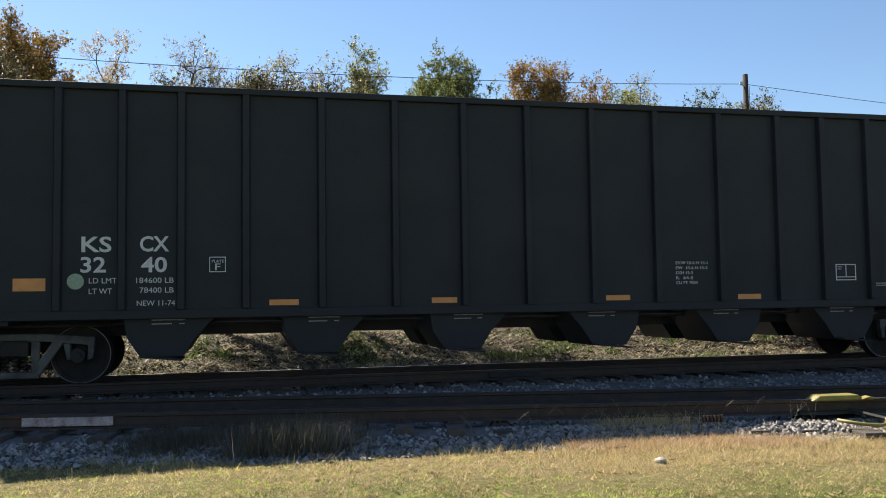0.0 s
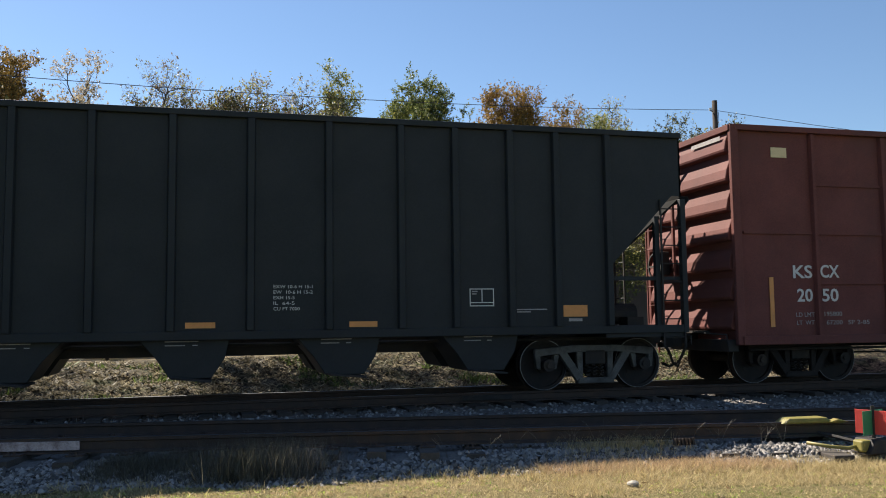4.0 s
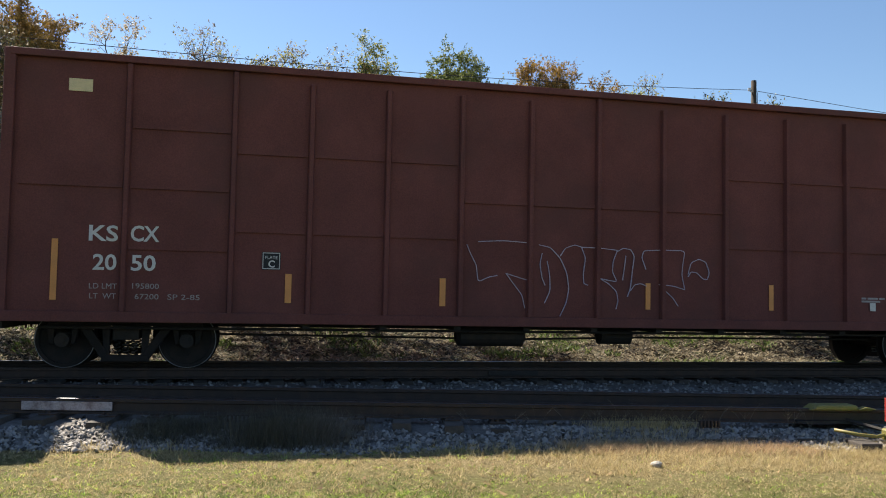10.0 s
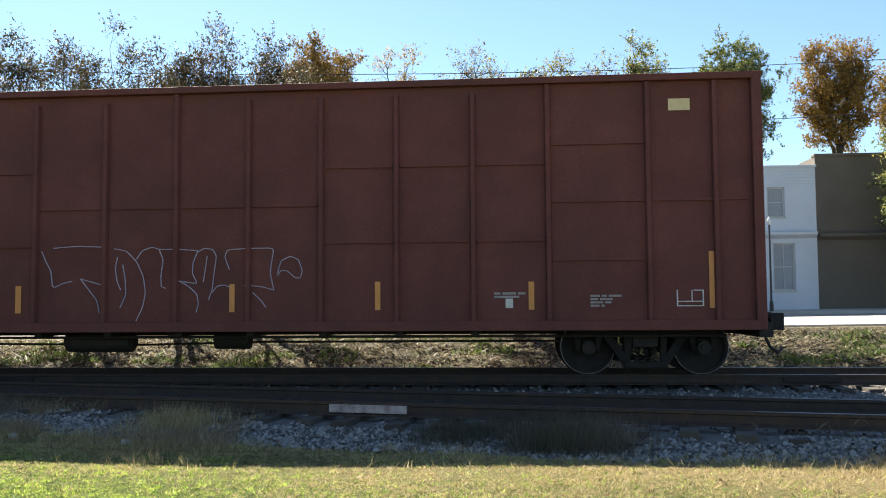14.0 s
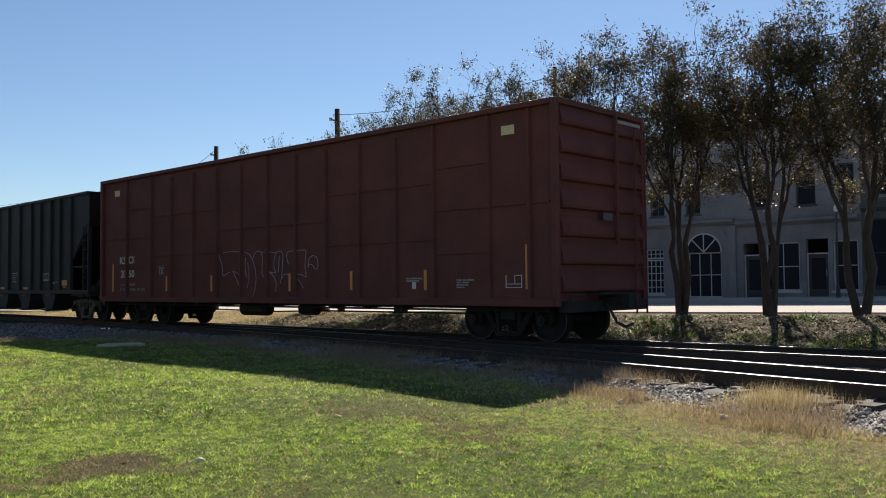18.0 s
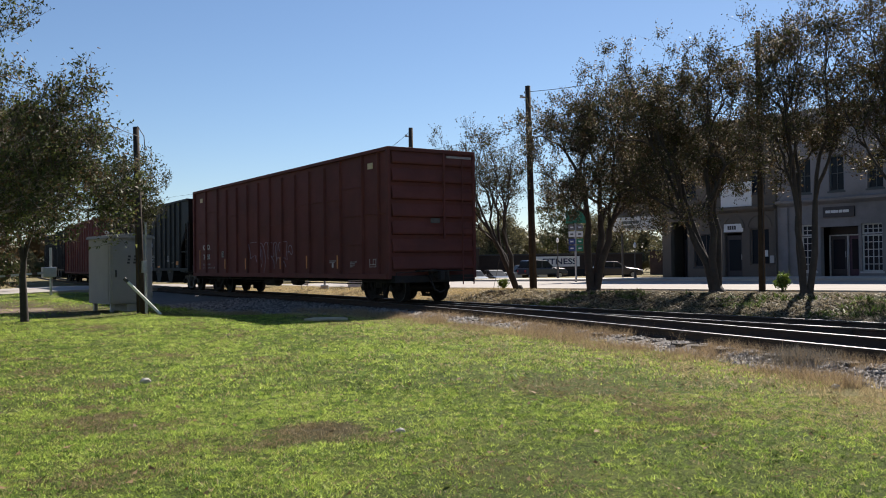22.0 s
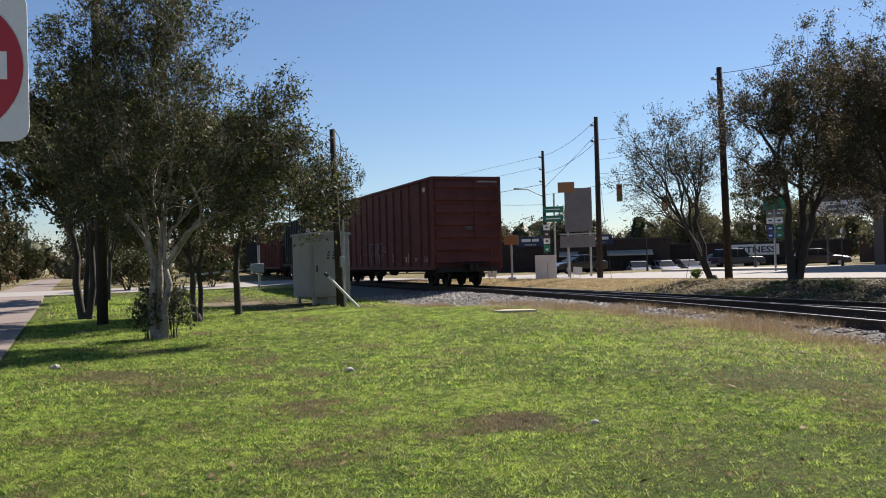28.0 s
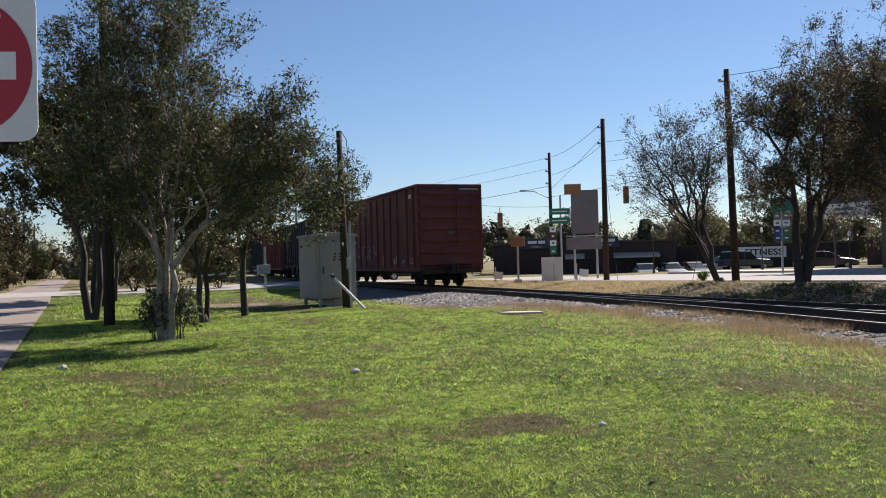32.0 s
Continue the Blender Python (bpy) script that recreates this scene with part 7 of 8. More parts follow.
    part("side_wall", Geo().box(-39.5, -39.2, FRONT_Y + 0.3, FRONT_Y + 13, 4.1, 9.3), BEIGE, c)
    part("back_wall", Geo().box(-39.2, -35.79, FRONT_Y + 12.7, FRONT_Y + 13, 4.1, 9.3), BEIGE, c)
    part("soffit", Geo().box(-39.2, -35.79, FRONT_Y + 0.3, FRONT_Y + 12.7, 4.1, 4.25), BEIGE, c)
    part("roof", Geo().box(-39.2, -35.79, FRONT_Y + 0.3, FRONT_Y + 12.7, 8.7, 8.85), ROOF, c)
    part("parapet_cap", Geo().box(-39.56, -35.81, FRONT_Y - 0.1, FRONT_Y + 0.4, 9.3, 9.42), BEIGE, c, bevel=0.02)
    window(c, -38.6, -37.6, 5.2, 7.2, FRONT_Y + 0.1, 1, 2, FRAME_D)
    # dark sheet added behind the window to pass for an unlit room
    part("room_screen", Geo().box(-38.9, -37.3, FRONT_Y + 1.2, FRONT_Y + 1.25, 4.3, 8.6), ROOM_SHADE, c)
    part("fascia", Geo().box(-39.4, -35.82, FRONT_Y - 0.45, FRONT_Y - 0.02, 3.5, 4.35), FRAME_W, c, bevel=0.02)
    bars(c, -38.6, 4.1, [(0.5, 0.35, 0.5), (0.4, 0.6)], 0.18, 0.09, FRONT_Y - 0.46, TEAL)
    for x, y in ((-39.2, FRONT_Y + 0.2), (-39.2, FRONT_Y + 12.5)):
        part("post", Geo().tube([(x, y, 0.1), (x, y, 4.1)], 0.07, 10), FRAME_D, c)


def low_store(name, label, p, q, depth, z0, z1, wall, parts_fn=None):
    """A low building whose front runs from p to q, seen across the junction."""
    p, q = Vector((p[0], p[1])), Vector((q[0], q[1]))
    L = (q - p).length
    b = thing(name, label, "building", pose(p.x, p.y, 0, 0, 0, math.degrees(math.atan2(q.y - p.y, q.x - p.x))))
    part("wall", Geo().box(0, L, 0, depth, z0, z1), wall, b)
    part("roof", Geo().box(-0.15, L + 0.15, -0.15, depth + 0.15, z1, z1 + 0.15), ROOF, b)
    if parts_fn:
        parts_fn(b, L)
    return b


AWNING = leaf_mat("thin_pale_awning_cloth", (0.75, 0.7, 0.62), (0.8, 0.76, 0.68), 0.8, 0.65, 0.1)
BRICK_N = mat("dark_brown_brick", (0.036, 0.026, 0.022), 0.9, 0, 0.25, 2, 40, 0.4, (0.055, 0.036, 0.03), 0.5, 1)
NAVY = mat("navy_sign_face", (0.012, 0.02, 0.065), 0.5, 0, 0.1, 4, 50, 0)


def build_far_stores():
    def pharmacy(b, L):
        for k, x in enumerate((4.2, 10.75)):
            s = part("store_sign", Geo().prism([(x - 1.35 + (0.25 if j in (2, 3) else 0), 2.5 if j in (0, 1) else 3.5) if j in (0, 3) else (x + 1.35 - (0.25 if j == 2 else 0), 2.5 if j == 1 else 3.5) for j in range(4)], "y", -0.3, -0.02), NAVY, b, "dark blue shield-shaped store sign", bevel=0.02)
            for a, w in ((-0.84, 0.86), (0.16, 0.66)):
                part("sign_bar", Geo().box(x + a, x + a + w, -0.31, -0.3, 3.0, 3.28), SIGN_W, s, "plain pale bar")
            letters("PHARMACY", 0.15, SIGN_W, s, x - 0.55, -0.305, 2.64, width=1.1)
        for x0, x1 in ((6.9, 8.7), (11.4, 15.6)):
            g = Geo().prism([(-1.3, 1.45), (-1.3, 1.55), (0.0, 1.95), (0.0, 1.85)], "x", x0, x1)
            a = part("awning", g, AWNING, b, "pale striped awning")
        for x0, x1 in ((5.4, 7.2), (7.6, 9.2), (10.6, 12.6), (12.9, 15)):
            part("shop_window", Geo().box(x0, x1, -0.05, 0.0, 0.3, 1.4), GLASS, b)
    low_store("pharmacy_store", "low dark brick store with blue signs and pale awnings", (-76.3, 37.0), (-67.2, 51.6), 16, -1.2, 2.95, BRICK_N, pharmacy)

    def store2(b, L):
        part("fascia_sign", Geo().box(6.2, 11.5, -0.15, -0.01, 1.1, 2.2), SIGN_W, b, "white store sign with dark letters")
        letters("FITNESS", 0.62, NAVY, b, 7.6, -0.156, 1.36, width=3.6, bold=0.02)
        for k in range(5):
            part("shop_window", Geo().box(0.6 + k * 2.4, 2.4 + k * 2.4, -0.04, 0.0, -0.1, 0.8), GLASS, b)
    low_store("strip_store", "low brown brick strip store with a white sign", (-75.5, 57.0), (-63.5, 70.5), 12, -1.2, 2.35, BRICK_N, store2)
    low_store("brick_shop", "low red brick building across the street", (-62, 70), (-48, 76), 10, -0.4, 2.6, BRICK_D)


def pole(label, x, y, z, h, r=0.15, lean=(0, 0), arms=0):
    t = thing("utility_pole", label, "utility pole", pose(x, y, z - 0.05), "utility poles")
    part("shaft", Geo().tube([(0, 0, 0), (lean[0] * 0.5, lean[1] * 0.5, h * 0.5), (lean[0], lean[1], h)], [r, r * 0.88, r * 0.72], 12), POLE, t, smooth=True)
    for k in range(arms):
        part("insulator", Geo().tube([(lean[0], lean[1], h - 0.5 - k * 0.9), (lean[0] - 0.25, lean[1] - 0.12, h - 0.45 - k * 0.9)], 0.045, 8).disc((lean[0] - 0.28, lean[1] - 0.13, h - 0.42 - k * 0.9), (0, 0, 1), 0.07, 0.12, 10), STEEL, t)
    part("ground_wire", Geo().tube([(r * 0.9, -r * 0.5, 0), (r * 0.8 + lean[0], -r * 0.5 + lean[1], h * 0.95)], 0.012, 5), WIRE, t)
    return t


def wire(p, q, sag, r=0.012, label="sagging overhead cable between poles"):
    p, q = Vector(p), Vector(q)
    pts = [p.lerp(q, k / 14) - Vector((0, 0, sag * 4 * (k / 14) * (1 - k / 14))) for k in range(15)]
    ob = part("overhead_cable", Geo().tube(pts, r, 5), WIRE, None, smooth=True)
    return tagged(ob, label, "cable", "overhead cables")


def build_poles():
    B, D, C = (-28.6, 24.9), (-41.4, 27.0), (-30.1, 8.7)
    A, S = (20.6, 32.0), (-17.6, 25.3)
    zs = lambda p: ground_z(*p)
    pole("weathered wooden utility pole on the bank", *B, zs(B), 8.9, 0.16, (-0.25, 0.05), 3)
    pole("weathered wooden utility pole near the crossing", *D, zs(D), 9.1, 0.17, (0.05, 0.0), 2)
    pole("short dark utility pole beside the signal cabinet", *C, 0, 6.4, 0.135, (-0.1, -0.1), 0)
    pole("wooden utility pole beyond the street", *A, zs(A), 9.9, 0.15, (0, 0), 2)
    pole("tall wooden utility pole among the street trees", *S, zs(S), 8.7, 0.11, (0, 0), 1)
    E = (-56.2, 32.0)
    pole("utility pole with a street light at the junction", *E, 0.1, 9.3, 0.15, (0, 0), 3)
    Lp = (-26.8, 0.7)
    pole("tall utility pole among the lawn trees", *Lp, 0, 10.5, 0.16, (0, 0), 1)
    Fp = (-62, 16.8)
    pole("utility pole beyond the crossing", *Fp, 0.2, 9.2, 0.15)
    for k, (x, y, h) in enumerate(((-118, -6.3, 9), (-132, -9, 8.5), (-150, -6.5, 9))):
        pole("far utility pole along the lane", x, y, 0, h, 0.15, (0, 0), 1)
    tB, tD, tE, tA, tS = (B[0] - 0.2, B[1], 9.0), (D[0], D[1], 9.1), (E[0], E[1], 9.0), (A[0], A[1], 10.4), (S[0], S[1], 8.9)
    wire((tB[0], tB[1], 7.7), (tD[0], tD[1], 8.0), 0.3, 0.009)
    wire((tB[0], tB[1], 7.0), (tD[0], tD[1], 6.9), 0.3, 0.009)
    wire((tB[0], tB[1], 6.2), (tD[0], tD[1], 6.1), 0.3, 0.009)
    wire(tD, tE, 0.3)
    wire((tD[0], tD[1], 7.9), (tE[0], tE[1], 7.7), 0.3)
    wire((tD[0], tD[1], 8.3), (tE[0], tE[1], 6.6), 0.05)
    far = (-112, 26.0)
    pole("far utility pole along the railway", *far, -0.2, 9.2, 0.15, (0, 0), 1)
    for za, r in ((9.0, 0.01), (8.2, 0.01), (6.9, 0.018)):
        wire((tE[0], tE[1], za), (far[0], far[1], za), 0.35, r)
    wire(tB, tS, 0.3)
    wire(tS, (tA[0] - 0.3, tA[1], tA[2]), 0.5)
    wire(tA, (90, 36, 10.5), 1.2)
    wire((tA[0], tA[1], 8.8), (90, 36, 8.8), 1.2)
    wire((tA[0], tA[1], 8.8), (tS[0], tS[1], 7.6), 0.9)
    # service wires on the short pole
    g = Geo().tube([(-30.0, 8.6, 6.35), (-29.8, 8.75, 6.0), (-29.85, 8.8, 5.5), (-30.0, 8.75, 5.1)], 0.015, 5)
    tagged(part("service_loop", g, WIRE, None, smooth=True), "loop of black service wire at the pole top", "wire")
    wire((C[0], C[1], 6.0), (Lp[0], Lp[1], 8.5), 0.2)
    # conduit and meter on the short pole
    cd = thing("meter_conduit", "grey conduit with a meter box strapped to the pole", "conduit", pose(C[0] + 0.2, C[1] + 0.12, 0))
    part("pipe", Geo().tube([(0, 0, 0), (0, 0, 3.1)], 0.04, 8), STEEL, cd)
    part("meter_box", Geo().box(-0.12, 0.12, -0.14, 0.0, 1.4, 1.8), STEEL, cd, bevel=0.02)
    # street lights
    arm = thing("street_light", "grey cobra-head street light on the junction pole", "street light", pose(E[0], E[1], 6.0))
    part("bracket", Geo().tube([(0, -0.1, 0), (-0.6, -1.0, 0.55), (-0.9, -1.6, 0.6)], 0.035, 8), STEEL, arm, smooth=True)
    part("lamp_head", Geo().prism([(-0.25, 0.0), (0.3, 0.0), (0.25, 0.12), (-0.15, 0.14)], "y", -0.12, 0.12), STEEL, arm, "", pose(-1.0, -1.75, 0.55, 0, 0, 60), bevel=0.02)
    for k, (x, y, z, h) in enumerate(((-56.5, 41.2, 0.2, 3.7), (-44.1, 40.6, 0.4, 2.9), (-37.1, 40.55, 0.4, 2.4), (-12.5, 38.4, 0.85, 4.0), (10.8, 38.4, 1.0, 4.2))):
        t = thing("lamp_post", "dark post-top street lamp with a white globe", "street lamp", pose(x, y, z), "post-top lamps")
        part("post", Geo().tube([(0, 0, 0), (0, 0, 0.5), (0, 0, 0.55), (0, 0, h - 0.4)], [0.09, 0.08, 0.045, 0.035], 10), FRAME_D, t)
        g = Geo().tube([(0, 0, h - 0.4), (0, 0, h - 0.3), (0, 0, h - 0.16), (0, 0, h - 0.06)], [0.04, 0.1, 0.08, 0.02], 12)
        part("globe", g, SIGN_W, t, "white glass globe", smooth=True)


def traffic_light(x, y, z, turn):
    t = thing("traffic_light", "yellow three-lamp traffic light hung from a span wire", "traffic light", pose(x, y, z, 0, 0, turn), "traffic lights")
    part("housing", Geo().box(-0.17, 0.17, -0.12, 0.12, 0, 1.05), ORANGE_BOX, t, bevel=0.03)
    for k, c in enumerate(((0.02, 0.12, 0.06), (0.2, 0.12, 0.01), (0.25, 0.01, 0.01))):
        part("lens", Geo().disc((0, -0.125, 0.18 + k * 0.345), (0, 1, 0), 0.12, 0.02, 16), mat("lens", c, 0.3, 0, 0.1, 5, 50, 0), t)
        part("visor", Geo().prism([(0.14 * math.cos(a), 0.18 + k * 0.345 + 0.14 * math.sin(a)) for a in (0.2, 0.9, 1.57, 2.24, 2.94)] + [(0.12 * math.cos(a), 0.18 + k * 0.345 + 0.12 * math.sin(a)) for a in (2.94, 2.24, 1.57, 0.9, 0.2)], "y", -0.34, -0.12), ORANGE_BOX, t)
    part("hanger", Geo().tube([(0, 0, 1.05), (0, 0, 1.4)], 0.03, 6), STEEL, t)


def build_junction():
    traffic_light(-44.46, 30.55, 4.78, 60)
    traffic_light(-54.0, 41.1, 4.75, 20)
    traffic_light(-53.7, 26.6, 3.75, 70)
    wire((-41.4, 27.0, 6.0), (-60, 46, 6.1), 0.2, 0.012, "span wire that carries the traffic lights")
    wire((-56.2, 32.0, 6.1), (-37.0, 29.5, 6.2), 0.15, 0.012, "span wire that carries the traffic lights")
    wire((-56.2, 32.0, 5.4), (-51, 22, 5.3), 0.15, 0.012, "span wire that carries the traffic lights")
    # large sign boards seen from behind
    face = 58
    s = thing("sign_structure", "tall grey advertising sign seen from behind, on steel posts", "sign", pose(-47.5, 29.5, 0.1, 0, 0, face))
    part("panel", Geo().box(-0.85, 0.85, -0.1, 0.1, 3.0, 5.75), SIGN_BACK, s, bevel=0.02)
    part("lower_panel", Geo().box(-1.2, 1.0, -0.1, 0.1, 2.0, 2.75), SIGN_BACK, s, bevel=0.02)
    for x in (-0.7, 0.7):
        part("post", Geo().tube([(x, 0.15, 0), (x, 0.15, 5.2)], 0.07, 8), STEEL, s)
    part("light_bar", Geo().tube([(-1.2, -0.25, 2.85), (1.1, -0.25, 2.85)], 0.04, 6), STEEL, s)
    part("top_sign", Geo().box(-1.25, -0.2, -0.12, 0.12, 5.5, 6.15), ORANGE_BOX, s, "amber box sign on the corner", bevel=0.02)
    g = thing("road_sign", "green street-name signs and route shields on a steel post", "road sign", pose(-50.0, 29.2, 0.1, 0, 0, face))
    part("post", Geo().tube([(0, 0, 0), (0, 0, 5.6)], 0.06, 8), STEEL, g)
    for k, z in enumerate((4.35, 3.75)):
        p = part("name_panel", Geo().box(-0.72, 0.6, -0.06, -0.03, z, z + 0.4), SIGN_G, g, "green street-name panel")
        part("panel_bar", Geo().box(-0.55, 0.4, -0.066, -0.06, z + 0.17, z + 0.24), SIGN_W, p)
    for k, (z, m) in enumerate(((3.2, SIGN_W), (2.75, FRAME_D), (2.3, SIGN_W), (1.75, SIGN_G))):
        p = part("route_shield", Geo().box(-0.74, -0.32, -0.07, -0.04, z, z + (0.36 if k < 3 else 0.5)), m, g, "green arrow panel" if k == 3 else "route shield")
        part("shield_mark", Geo().box(-0.61, -0.45, -0.076, -0.07, z + 0.13, z + 0.24), FRAME_D if m is SIGN_W else SIGN_W, p)
    r = thing("road_sign", "cluster of blue, white and green route signs on a post", "road sign", pose(-37.5, 35.95, 0.5, 0, 0, 48))
    part("post", Geo().tube([(0, 0, -0.1), (0, 0, 5.0)], 0.06, 8), STEEL, r)
    part("name_panel", Geo().box(-0.55, 0.65, -0.07, -0.04, 3.35, 4.1), SIGN_G, r, "green guide panel")
    for k in range(2):
        for j, (z, m) in enumerate(((2.95, SIGN_BACK), (2.55, SIGN_W), (2.12, SIGN_B if k == 0 else SIGN_G), (1.72, SIGN_B if k == 0 else SIGN_G))):
            x = -0.4 + k * 0.46
            p = part("route_shield", Geo().box(x, x + 0.38, -0.07, -0.04, z, z + 0.33), m, r)
            part("shield_mark", Geo().bar((x + 0.1, -0.076, z + 0.165), (x + 0.28, -0.076, z + 0.165), 0.01, 0.08, (0, 0, 1)), FRAME_D if m is SIGN_W else SIGN_W, p)
    wb = thing("white_board", "blank white board on legs beside the crossing", "board", pose(-43.4, 24.7, 0.15, 0, 0, 62))
    part("panel", Geo().box(-0.6, 0.6, -0.03, 0.03, 0.15, 1.5), SIGN_W, wb, bevel=0.01)
    for x in (-0.5, 0.5):
        part("leg", Geo().box(x - 0.03, x + 0.03, 0.03, 0.09, -0.2, 1.4), STEEL, wb)
    for k, (x, y, w) in enumerate(((-42.6, 26.2, 0.5), (-45.0, 22.0, 0.5))):
        y2 = thing("yard_sign", "small white yard sign on thin wire legs", "yard sign", pose(x, y, ground_z(x, y), 0, 8, 60), "yard signs")
        part("panel", Geo().box(-w / 2, w / 2, -0.006, 0.006, 0.3, 0.72), SIGN_W, y2)
        for s2 in (-1, 1):
            part("leg", Geo().tube([(s2 * w * 0.4, 0, -0.1), (s2 * w * 0.4, 0, 0.5)], 0.008, 5), STEEL, y2)
    # crossing signal seen from behind and bollards
    cs = thing("crossing_signal", "crossing signal post with an amber lamp box", "railway signal", pose(-44.3, 23.0, 0.1, 0, 0, 60))
    part("mast", Geo().tube([(0, 0, 0), (0, 0, 2.9)], 0.06, 10), STEEL, cs)
    part("base", Geo().box(-0.22, 0.22, -0.22, 0.22, 0, 0.35), STEEL, cs, bevel=0.03)
    part("lamp_box", Geo().box(-0.4, 0.4, -0.1, 0.1, 2.2, 2.75), ORANGE_BOX, cs, bevel=0.03)
    gt = thing("crossing_gate", "railway crossing gate with a grey mechanism and striped arm", "crossing gate", pose(-50.9, 9.9, 0.1, 0, 0, 90))
    part("mast", Geo().tube([(0, 0, 0), (0, 0, 2.6)], 0.07, 10), STEEL, gt)
    part("mechanism", Geo().box(-0.45, 0.25, -0.25, 0.25, 1.0, 1.55), STEEL, gt, bevel=0.04)
    arm = part("gate_arm", Geo().bar((-0.3, -0.3, 1.25), (-4.6, -0.3, 0.95), 0.05, 0.11), STEEL, gt)
    for k in range(6):
        a = 0.1 + 0.15 * k
        p0, p1 = Vector((-0.3, -0.3, 1.25)).lerp(Vector((-4.6, -0.3, 0.95)), a), Vector((-0.3, -0.3, 1.25)).lerp(Vector((-4.6, -0.3, 0.95)), a + 0.06)
        part("red_stripe", Geo().bar(p0, p1, 0.054, 0.114), BRICK_D, arm)
    for k, (x, y) in enumerate(((-42.5, 24.3), (-41.9, 25.4), (-46.2, 22.5))):
        tagged(part("marker_post", Geo().tube([(0, 0, -0.1), (0, 0, 1.0)], 0.03, 6), STEEL, None, "", pose(x, y, ground_z(x, y), 3, 5)), "thin pale marker post by the crossing", "post", "marker posts")
    # guy wires of the junction pole
    wire((-41.35, 27.0, 7.2), (-38.2, 25.6, ground_z(-38.2, 25.6)), 0.0, 0.01, "pale guy wire of the utility pole")
    wire((-28.7, 24.9, 8.0), (-32.0, 25.4, ground_z(-32, 25.4)), 0.0, 0.01, "guy wire of the utility pole")


def build_cabinet():
    """The signal bungalow with its two doors, beside the short pole."""
    x, y = -32.8, 8.75
    c = thing("signal_cabinet", "pale aluminium railway signal cabinet with one door on short legs", "signal cabinet", pose(x, y, 0, 0, 0, 98))
    part("body", Geo().box(-0.78, 0.78, -0.95, 0.95, 0.3, 2.62), CABINET, c, bevel=0.02)
    part("roof", Geo().prism([(-0.85, 2.62), (0.85, 2.62), (0.81, 2.72), (0, 2.8), (-0.81, 2.72)], "y", -1.02, 1.02), CABINET, c)
    d = part("door", Geo().box(-0.7, 0.72, -0.985, -0.952, 0.4, 2.5), CABINET, c, bevel=0.008)
    part("handle", Geo().bar((-0.58, -1.01, 1.25), (-0.58, -1.01, 1.5), 0.04, 0.05, (0, 1, 0)), FRAME_D, d, "black door handle")
    for k in range(6):
        part("vent_slat", Geo().bar((0.02, -0.993, 0.62 + 0.075 * k), (0.36, -0.993, 0.62 + 0.075 * k), 0.02, 0.035, (0, 1, 0)), STEEL, d)
    for k in range(3):
        for a, w in ((-0.17, 0.09), (0.05, 0.12), (0.23, 0.07)):
            part("label_bar", Geo().box(a + 0.02 * k, a + 0.02 * k + w, -0.993, -0.986, 1.72 + 0.11 * k, 1.79 + 0.11 * k), FRAME_D, d, "unreadable dark stencilled mark")
    for h in (0.55, 1.45, 2.3):
        part("hinge", Geo().box(0.725, 0.775, -0.985, -0.955, h, h + 0.14), STEEL, c)
    part("side_panel", Geo().box(-0.8, -0.782, -0.85, 0.85, 0.42, 2.5), CABINET, c, bevel=0.006)
    for sx in (-0.62, 0.62):
        for sy in (-0.75, 0.75):
            part("leg", Geo().box(sx - 0.06, sx + 0.06, sy - 0.06, sy + 0.06, -0.1, 0.3), STEEL, c)
    part("plinth", Geo().box(-0.1, 0.55, -0.8, 0.6, -0.1, 0.28), CONCRETE, c)
    part("lifting_eye", Geo().disc((-0.5, 0, 2.85), (0, 1, 0), 0.07, 0.03, 12, 0.04), STEEL, c)
    dirt = part("bare_soil", Geo().prism([(4.2 * math.cos(a) * (1 + 0.2 * math.sin(3 * a)), 2.3 * math.sin(a) * (1 + 0.15 * math.cos(5 * a))) for a in [k * 0.2618 for k in range(24)]], "z", -0.05, 0.015), mat("bare_brown_soil", (0.13, 0.088, 0.052), 0.95, 0, 0.35, 3, 40, 0.6, (0.34, 0.26, 0.17), 0.5, 1), None, "", pose(-35.6, 7.3, 0.0, 0, 0, 75))
    tagged(dirt, "patch of bare brown soil in the lawn", "soil", kind="structure")
    st = part("leaning_pipe", Geo().tube([(0, 0, -0.03), (-0.3, -1.12, 1.22)], 0.05, 10), SIGN_W, None, "", pose(-29.3, 9.15, 0.0))
    tagged(st, "white pipe leaning against the pole with a black cap", "pipe")
    part("cap", Geo().tube([(-0.274, -1.02, 1.11), (-0.303, -1.13, 1.232)], 0.06, 10), FRAME_D, st, "black rubber cap")


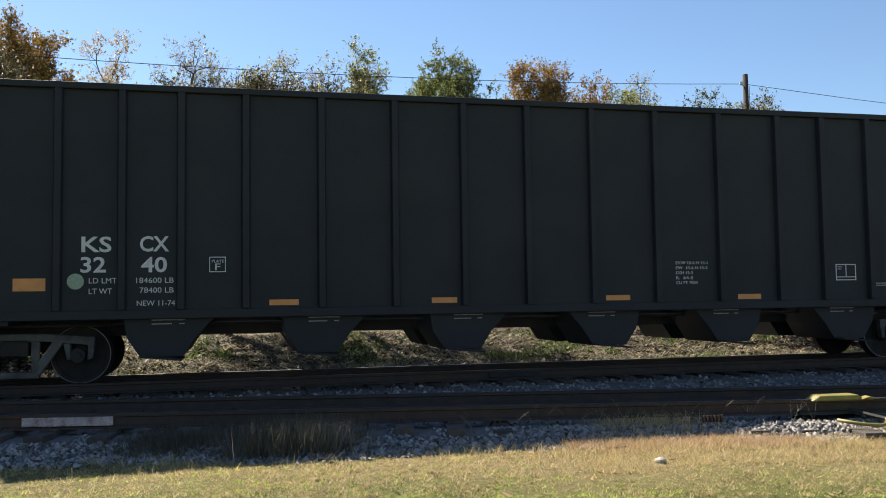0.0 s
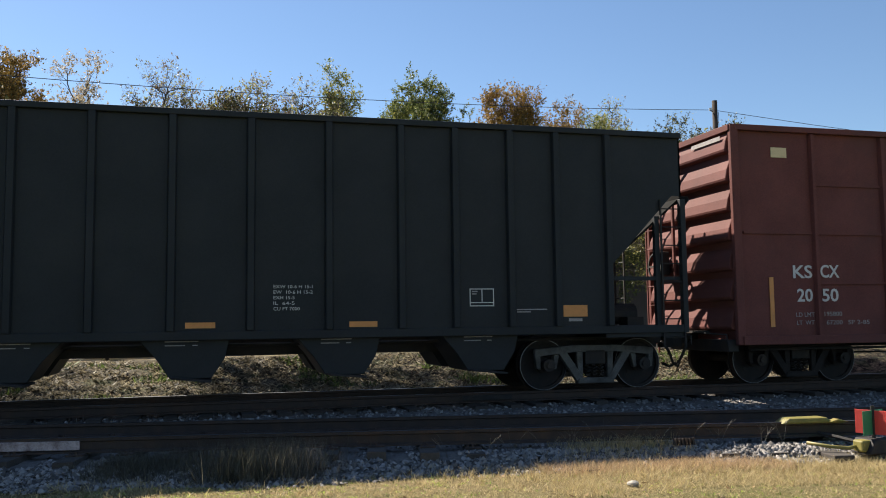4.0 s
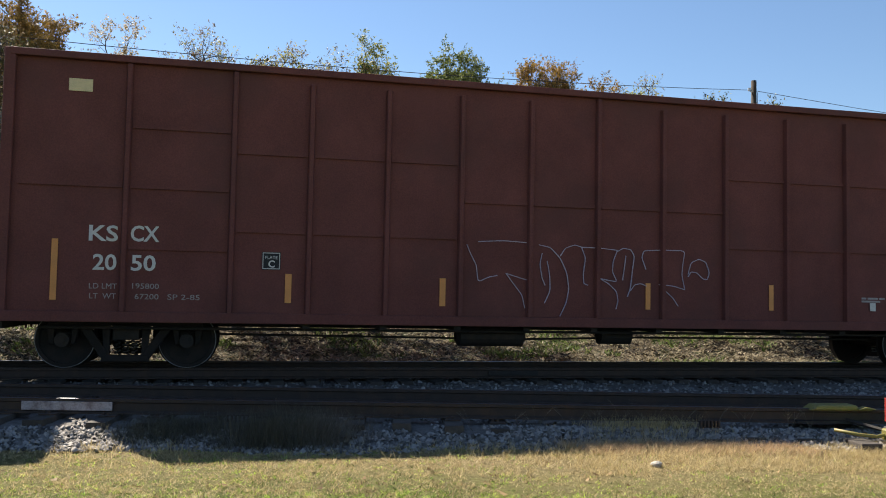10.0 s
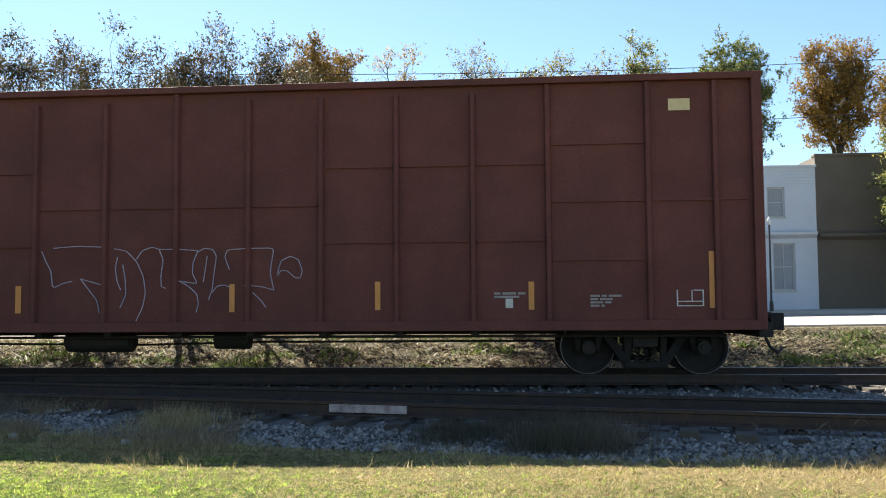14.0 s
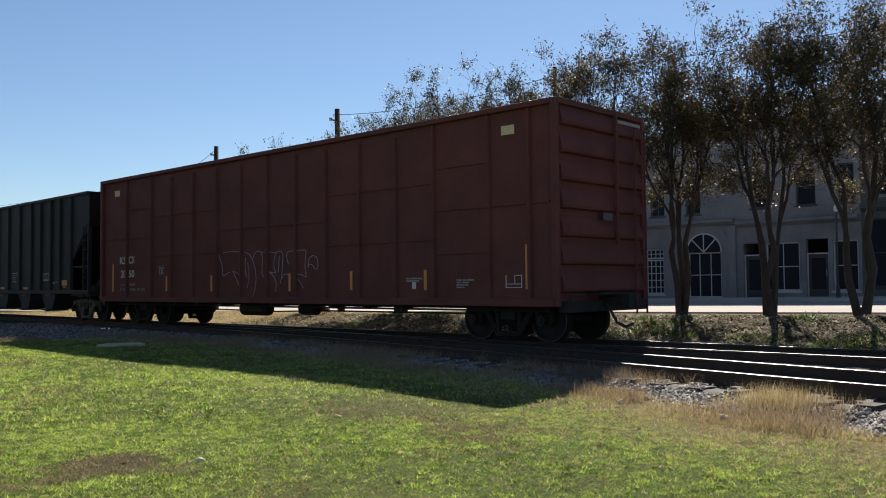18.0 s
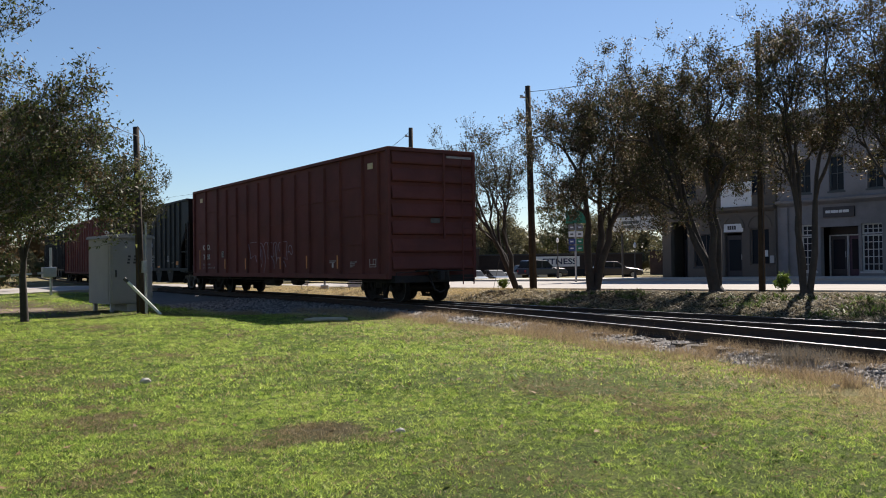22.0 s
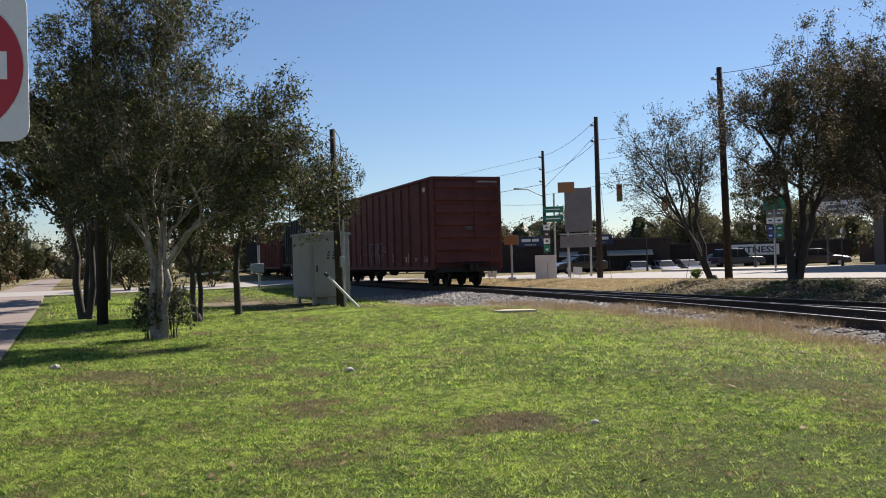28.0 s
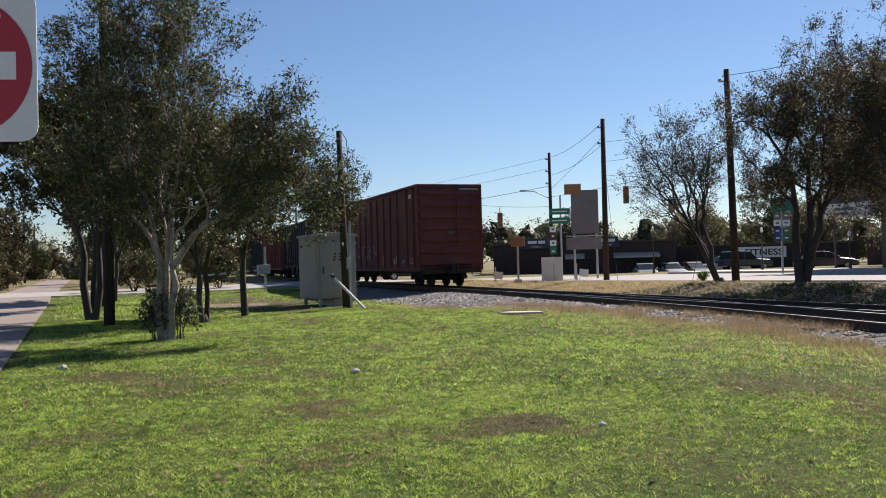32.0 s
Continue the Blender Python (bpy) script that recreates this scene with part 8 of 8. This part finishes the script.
def build_no_entry():
    """The sign on its post close to the camera."""
    s = thing("road_sign", "square white sign with a red disc on a steel post", "road sign", pose(-3.95, -0.56, 0, 0, 0, 73))
    r = 0.06
    out = []
    mx, mz, q = 0.075, 2.435, 0.245
    for cx, cz, a0 in ((q, q, 0), (-q, q, 90), (-q, -q, 180), (q, -q, 270)):
        out += [(mx + cx + r * math.cos(radians(a0 + k * 22.5)), mz + cz + r * math.sin(radians(a0 + k * 22.5))) for k in range(5)]
    part("panel", Geo().prism(out, "y", -0.002, 0.002), SIGN_W, s)
    part("red_disc", Geo().disc((mx, -0.004, mz), (0, 1, 0), 0.287, 0.003, 48), SIGN_R, s)
    part("white_bar", Geo().box(mx - 0.226, mx + 0.226, -0.008, -0.0058, mz - 0.056, mz + 0.056), SIGN_W, s, "white horizontal bar")
    letters("DO NOT", 0.08, SIGN_W, s, mx - 0.17, -0.008, mz + 0.13, width=0.34, bold=0.003)
    letters("ENTER", 0.08, SIGN_W, s, mx - 0.15, -0.008, mz - 0.21, width=0.3, bold=0.003)
    part("post", Geo().prism([(mx - 0.04, 0.004), (mx + 0.04, 0.004), (mx + 0.025, 0.04), (mx - 0.025, 0.04)], "z", -0.2, 2.76), STEEL, s)
    for z in (mz - 0.25, mz + 0.25):
        part("bolt", Geo().disc((mx, -0.012, z), (0, 1, 0), 0.012, 0.012, 6), STEEL, s)


TYRE = mat("tyre_rubber", (0.02, 0.02, 0.02), 0.9, 0, 0.2, 8, 60, 0.1)


def vehicle(label, m, paint, kind="sedan"):
    """A parked or passing car: shaped body, glass house, wheels, lights."""
    cat = {"sedan": "car", "suv": "car", "pickup": "pickup truck"}[kind]
    c = thing("car" if kind != "pickup" else "pickup_truck", label, cat, m, "cars in the town")
    prof = {"sedan": [(-2.3, 0.3), (-2.38, 0.55), (-2.33, 0.84), (-2.1, 0.97), (-1.5, 1.0), (0.8, 0.95), (1.6, 0.88), (2.1, 0.77), (2.33, 0.62), (2.38, 0.45), (2.3, 0.28)],
            "suv": [(-2.3, 0.4), (-2.3, 1.05), (0.9, 1.05), (2.1, 0.98), (2.35, 0.75), (2.35, 0.4)],
            "pickup": [(-2.7, 0.5), (-2.7, 1.15), (0.9, 1.15), (2.3, 1.08), (2.55, 0.8), (2.55, 0.5)]}[kind]
    part("body", Geo().prism(prof, "y", -0.88, 0.88), paint, c, bevel=0.09)
    cab = {"sedan": [(-1.95, 0.97), (-1.5, 1.19), (-0.95, 1.39), (-0.3, 1.46), (0.15, 1.41), (0.75, 1.14), (1.25, 0.91)], "suv": [(-2.2, 1.04), (-2.0, 1.74), (0.1, 1.76), (0.95, 1.04)], "pickup": [(-0.9, 1.14), (-0.8, 1.78), (0.4, 1.8), (1.05, 1.14)]}[kind]
    part("glass_house", Geo().prism(cab, "y", -0.76, 0.76), GLASS, c, "dark window glass", bevel=0.06)
    top = max(z for _, z in cab)
    a, b = (cab[1][0], cab[-2][0]) if kind != "sedan" else (-1.05, 0.25)
    part("roof", Geo().prism([(a - 0.03, top - 0.07), (b + 0.03, top - 0.07), (b - 0.12, top + 0.01), ((a + b) / 2, top + 0.035), (a + 0.12, top + 0.01)], "y", -0.7, 0.7), paint, c, bevel=0.03)
    x = cab[0][0] * 0.45 + cab[-1][0] * 0.55
    part("door_pillar", Geo().box(x - 0.05, x + 0.05, -0.775, 0.775, cab[0][1] - 0.02, top - 0.08), paint, c)
    for s in (-1, 1):
        for x in (-1.4, 1.45):
            w = part("wheel", Geo().disc((x, s * 0.8, 0.33), (0, 1, 0), 0.33, 0.22, 24), TYRE, c, bevel=0.03)
            part("rim", Geo().disc((x, s * 0.915, 0.33), (0, 1, 0), 0.2, 0.02, 16), STEEL, w)
        part("headlight", Geo().box(2.2, 2.36, s * 0.7 - 0.14, s * 0.7 + 0.14, 0.6, 0.74), SIGN_W, c, bevel=0.03)
        part("tail_light", Geo().box(prof[0][0] - 0.02, prof[0][0] + 0.05, s * 0.7 - 0.13, s * 0.7 + 0.13, 0.65, 0.85), SIGN_R, c, bevel=0.02)
        part("door_mirror", Geo().box(0.7, 0.85, s * 0.95 - 0.08, s * 0.95 + 0.08, 0.95, 1.08), paint, c, bevel=0.03)
    part("bumper", Geo().box(2.28, 2.42, -0.8, 0.8, 0.36, 0.52), FRAME_D, c, bevel=0.04)
    return c


def build_cars():
    P = lambda n, c: mat(n, c, 0.3, 0.1, 0.06, 3, 60, 0.0, coat=0.6)
    silver, dark, white, blue = P("silver_paint", (0.33, 0.34, 0.35)), P("dark_paint", (0.03, 0.033, 0.04)), P("white_paint", (0.45, 0.46, 0.46)), P("dark_blue_paint", (0.02, 0.03, 0.06))
    vehicle("silver sedan parked before the low brick store", pose(-66.6, 47.6, ground_z(-66.6, 47.6), 0, 0, -28), silver)
    vehicle("white sedan parked before the low brick store", pose(-66.4, 50.3, ground_z(-66.4, 50.3), 0, 0, -20), white)
    vehicle("dark grey sedan parked before the low brick store", pose(-66.8, 53.2, ground_z(-66.8, 53.2), 0, 0, -15), dark)
    vehicle("dark sport utility car parked by the strip store", pose(-63.5, 56.4, 0.0, 0, 0, 80), blue, "suv")
    vehicle("white pickup truck parked by the strip store", pose(-68.0, 57.6, ground_z(-68, 57.6) + 0.1, 0, 0, -110), white, "pickup")
    vehicle("dark sedan parked beyond the junction", pose(-54.0, 56.3, 0.1, 0, 0, 60), dark)
    return vehicle("black sedan driving slowly through the junction", pose(-61, 38, 0.15, 0, 0, -90), P("black_sedan_paint", (0.02, 0.021, 0.025)))


build_shops()
build_far_stores()
build_poles()
build_junction()
build_cabinet()
build_no_entry()
SEDAN = build_cars()
build_lawn_stones()
build_track_furniture()
build_grass()
build_ties()


def motions():
    """The train: each car on its two trucks, each wheelset rolling."""
    times = [k / 6 for k in range(193)]
    for car, centre, half, trucks in CARS:
        rows = []
        for t in times:
            xc = travel(t) + centre
            a, b = main_y(xc - half), main_y(xc + half)
            rows.append((t, pose(xc, (a + b) / 2, RAIL_Z, 0, 0, math.degrees(math.atan2(b - a, 2 * half)))))
        walk(car, rows)
        for k, (tr, sets) in enumerate(trucks):
            for j, ws in enumerate(sets):
                x = (-BASE, BASE)[j]
                walk(ws, [(t, pose(x, 0, WHEEL_R, 0, math.degrees((travel(t) - travel(0)) / WHEEL_R), 0)) for t in times])
    # the black sedan waits, then drives off along the crossing street
    ys = [(0, 43.5), (23, 42.0), (24, 41.3), (25, 40.9), (26, 40.65), (26.5, 40.3), (28.5, 36.7), (29, 35.75), (30, 32.5), (31, 28.0), (32, 22.5)]
    walk(SEDAN, [(t, pose(-61, y, 0.14 + (0.24 if y < 21 else 0.24 * (1 - sstep(19, 26, y)) if y < 26 else 0.0), 0, 0, -90)) for t, y in ys])


motions()
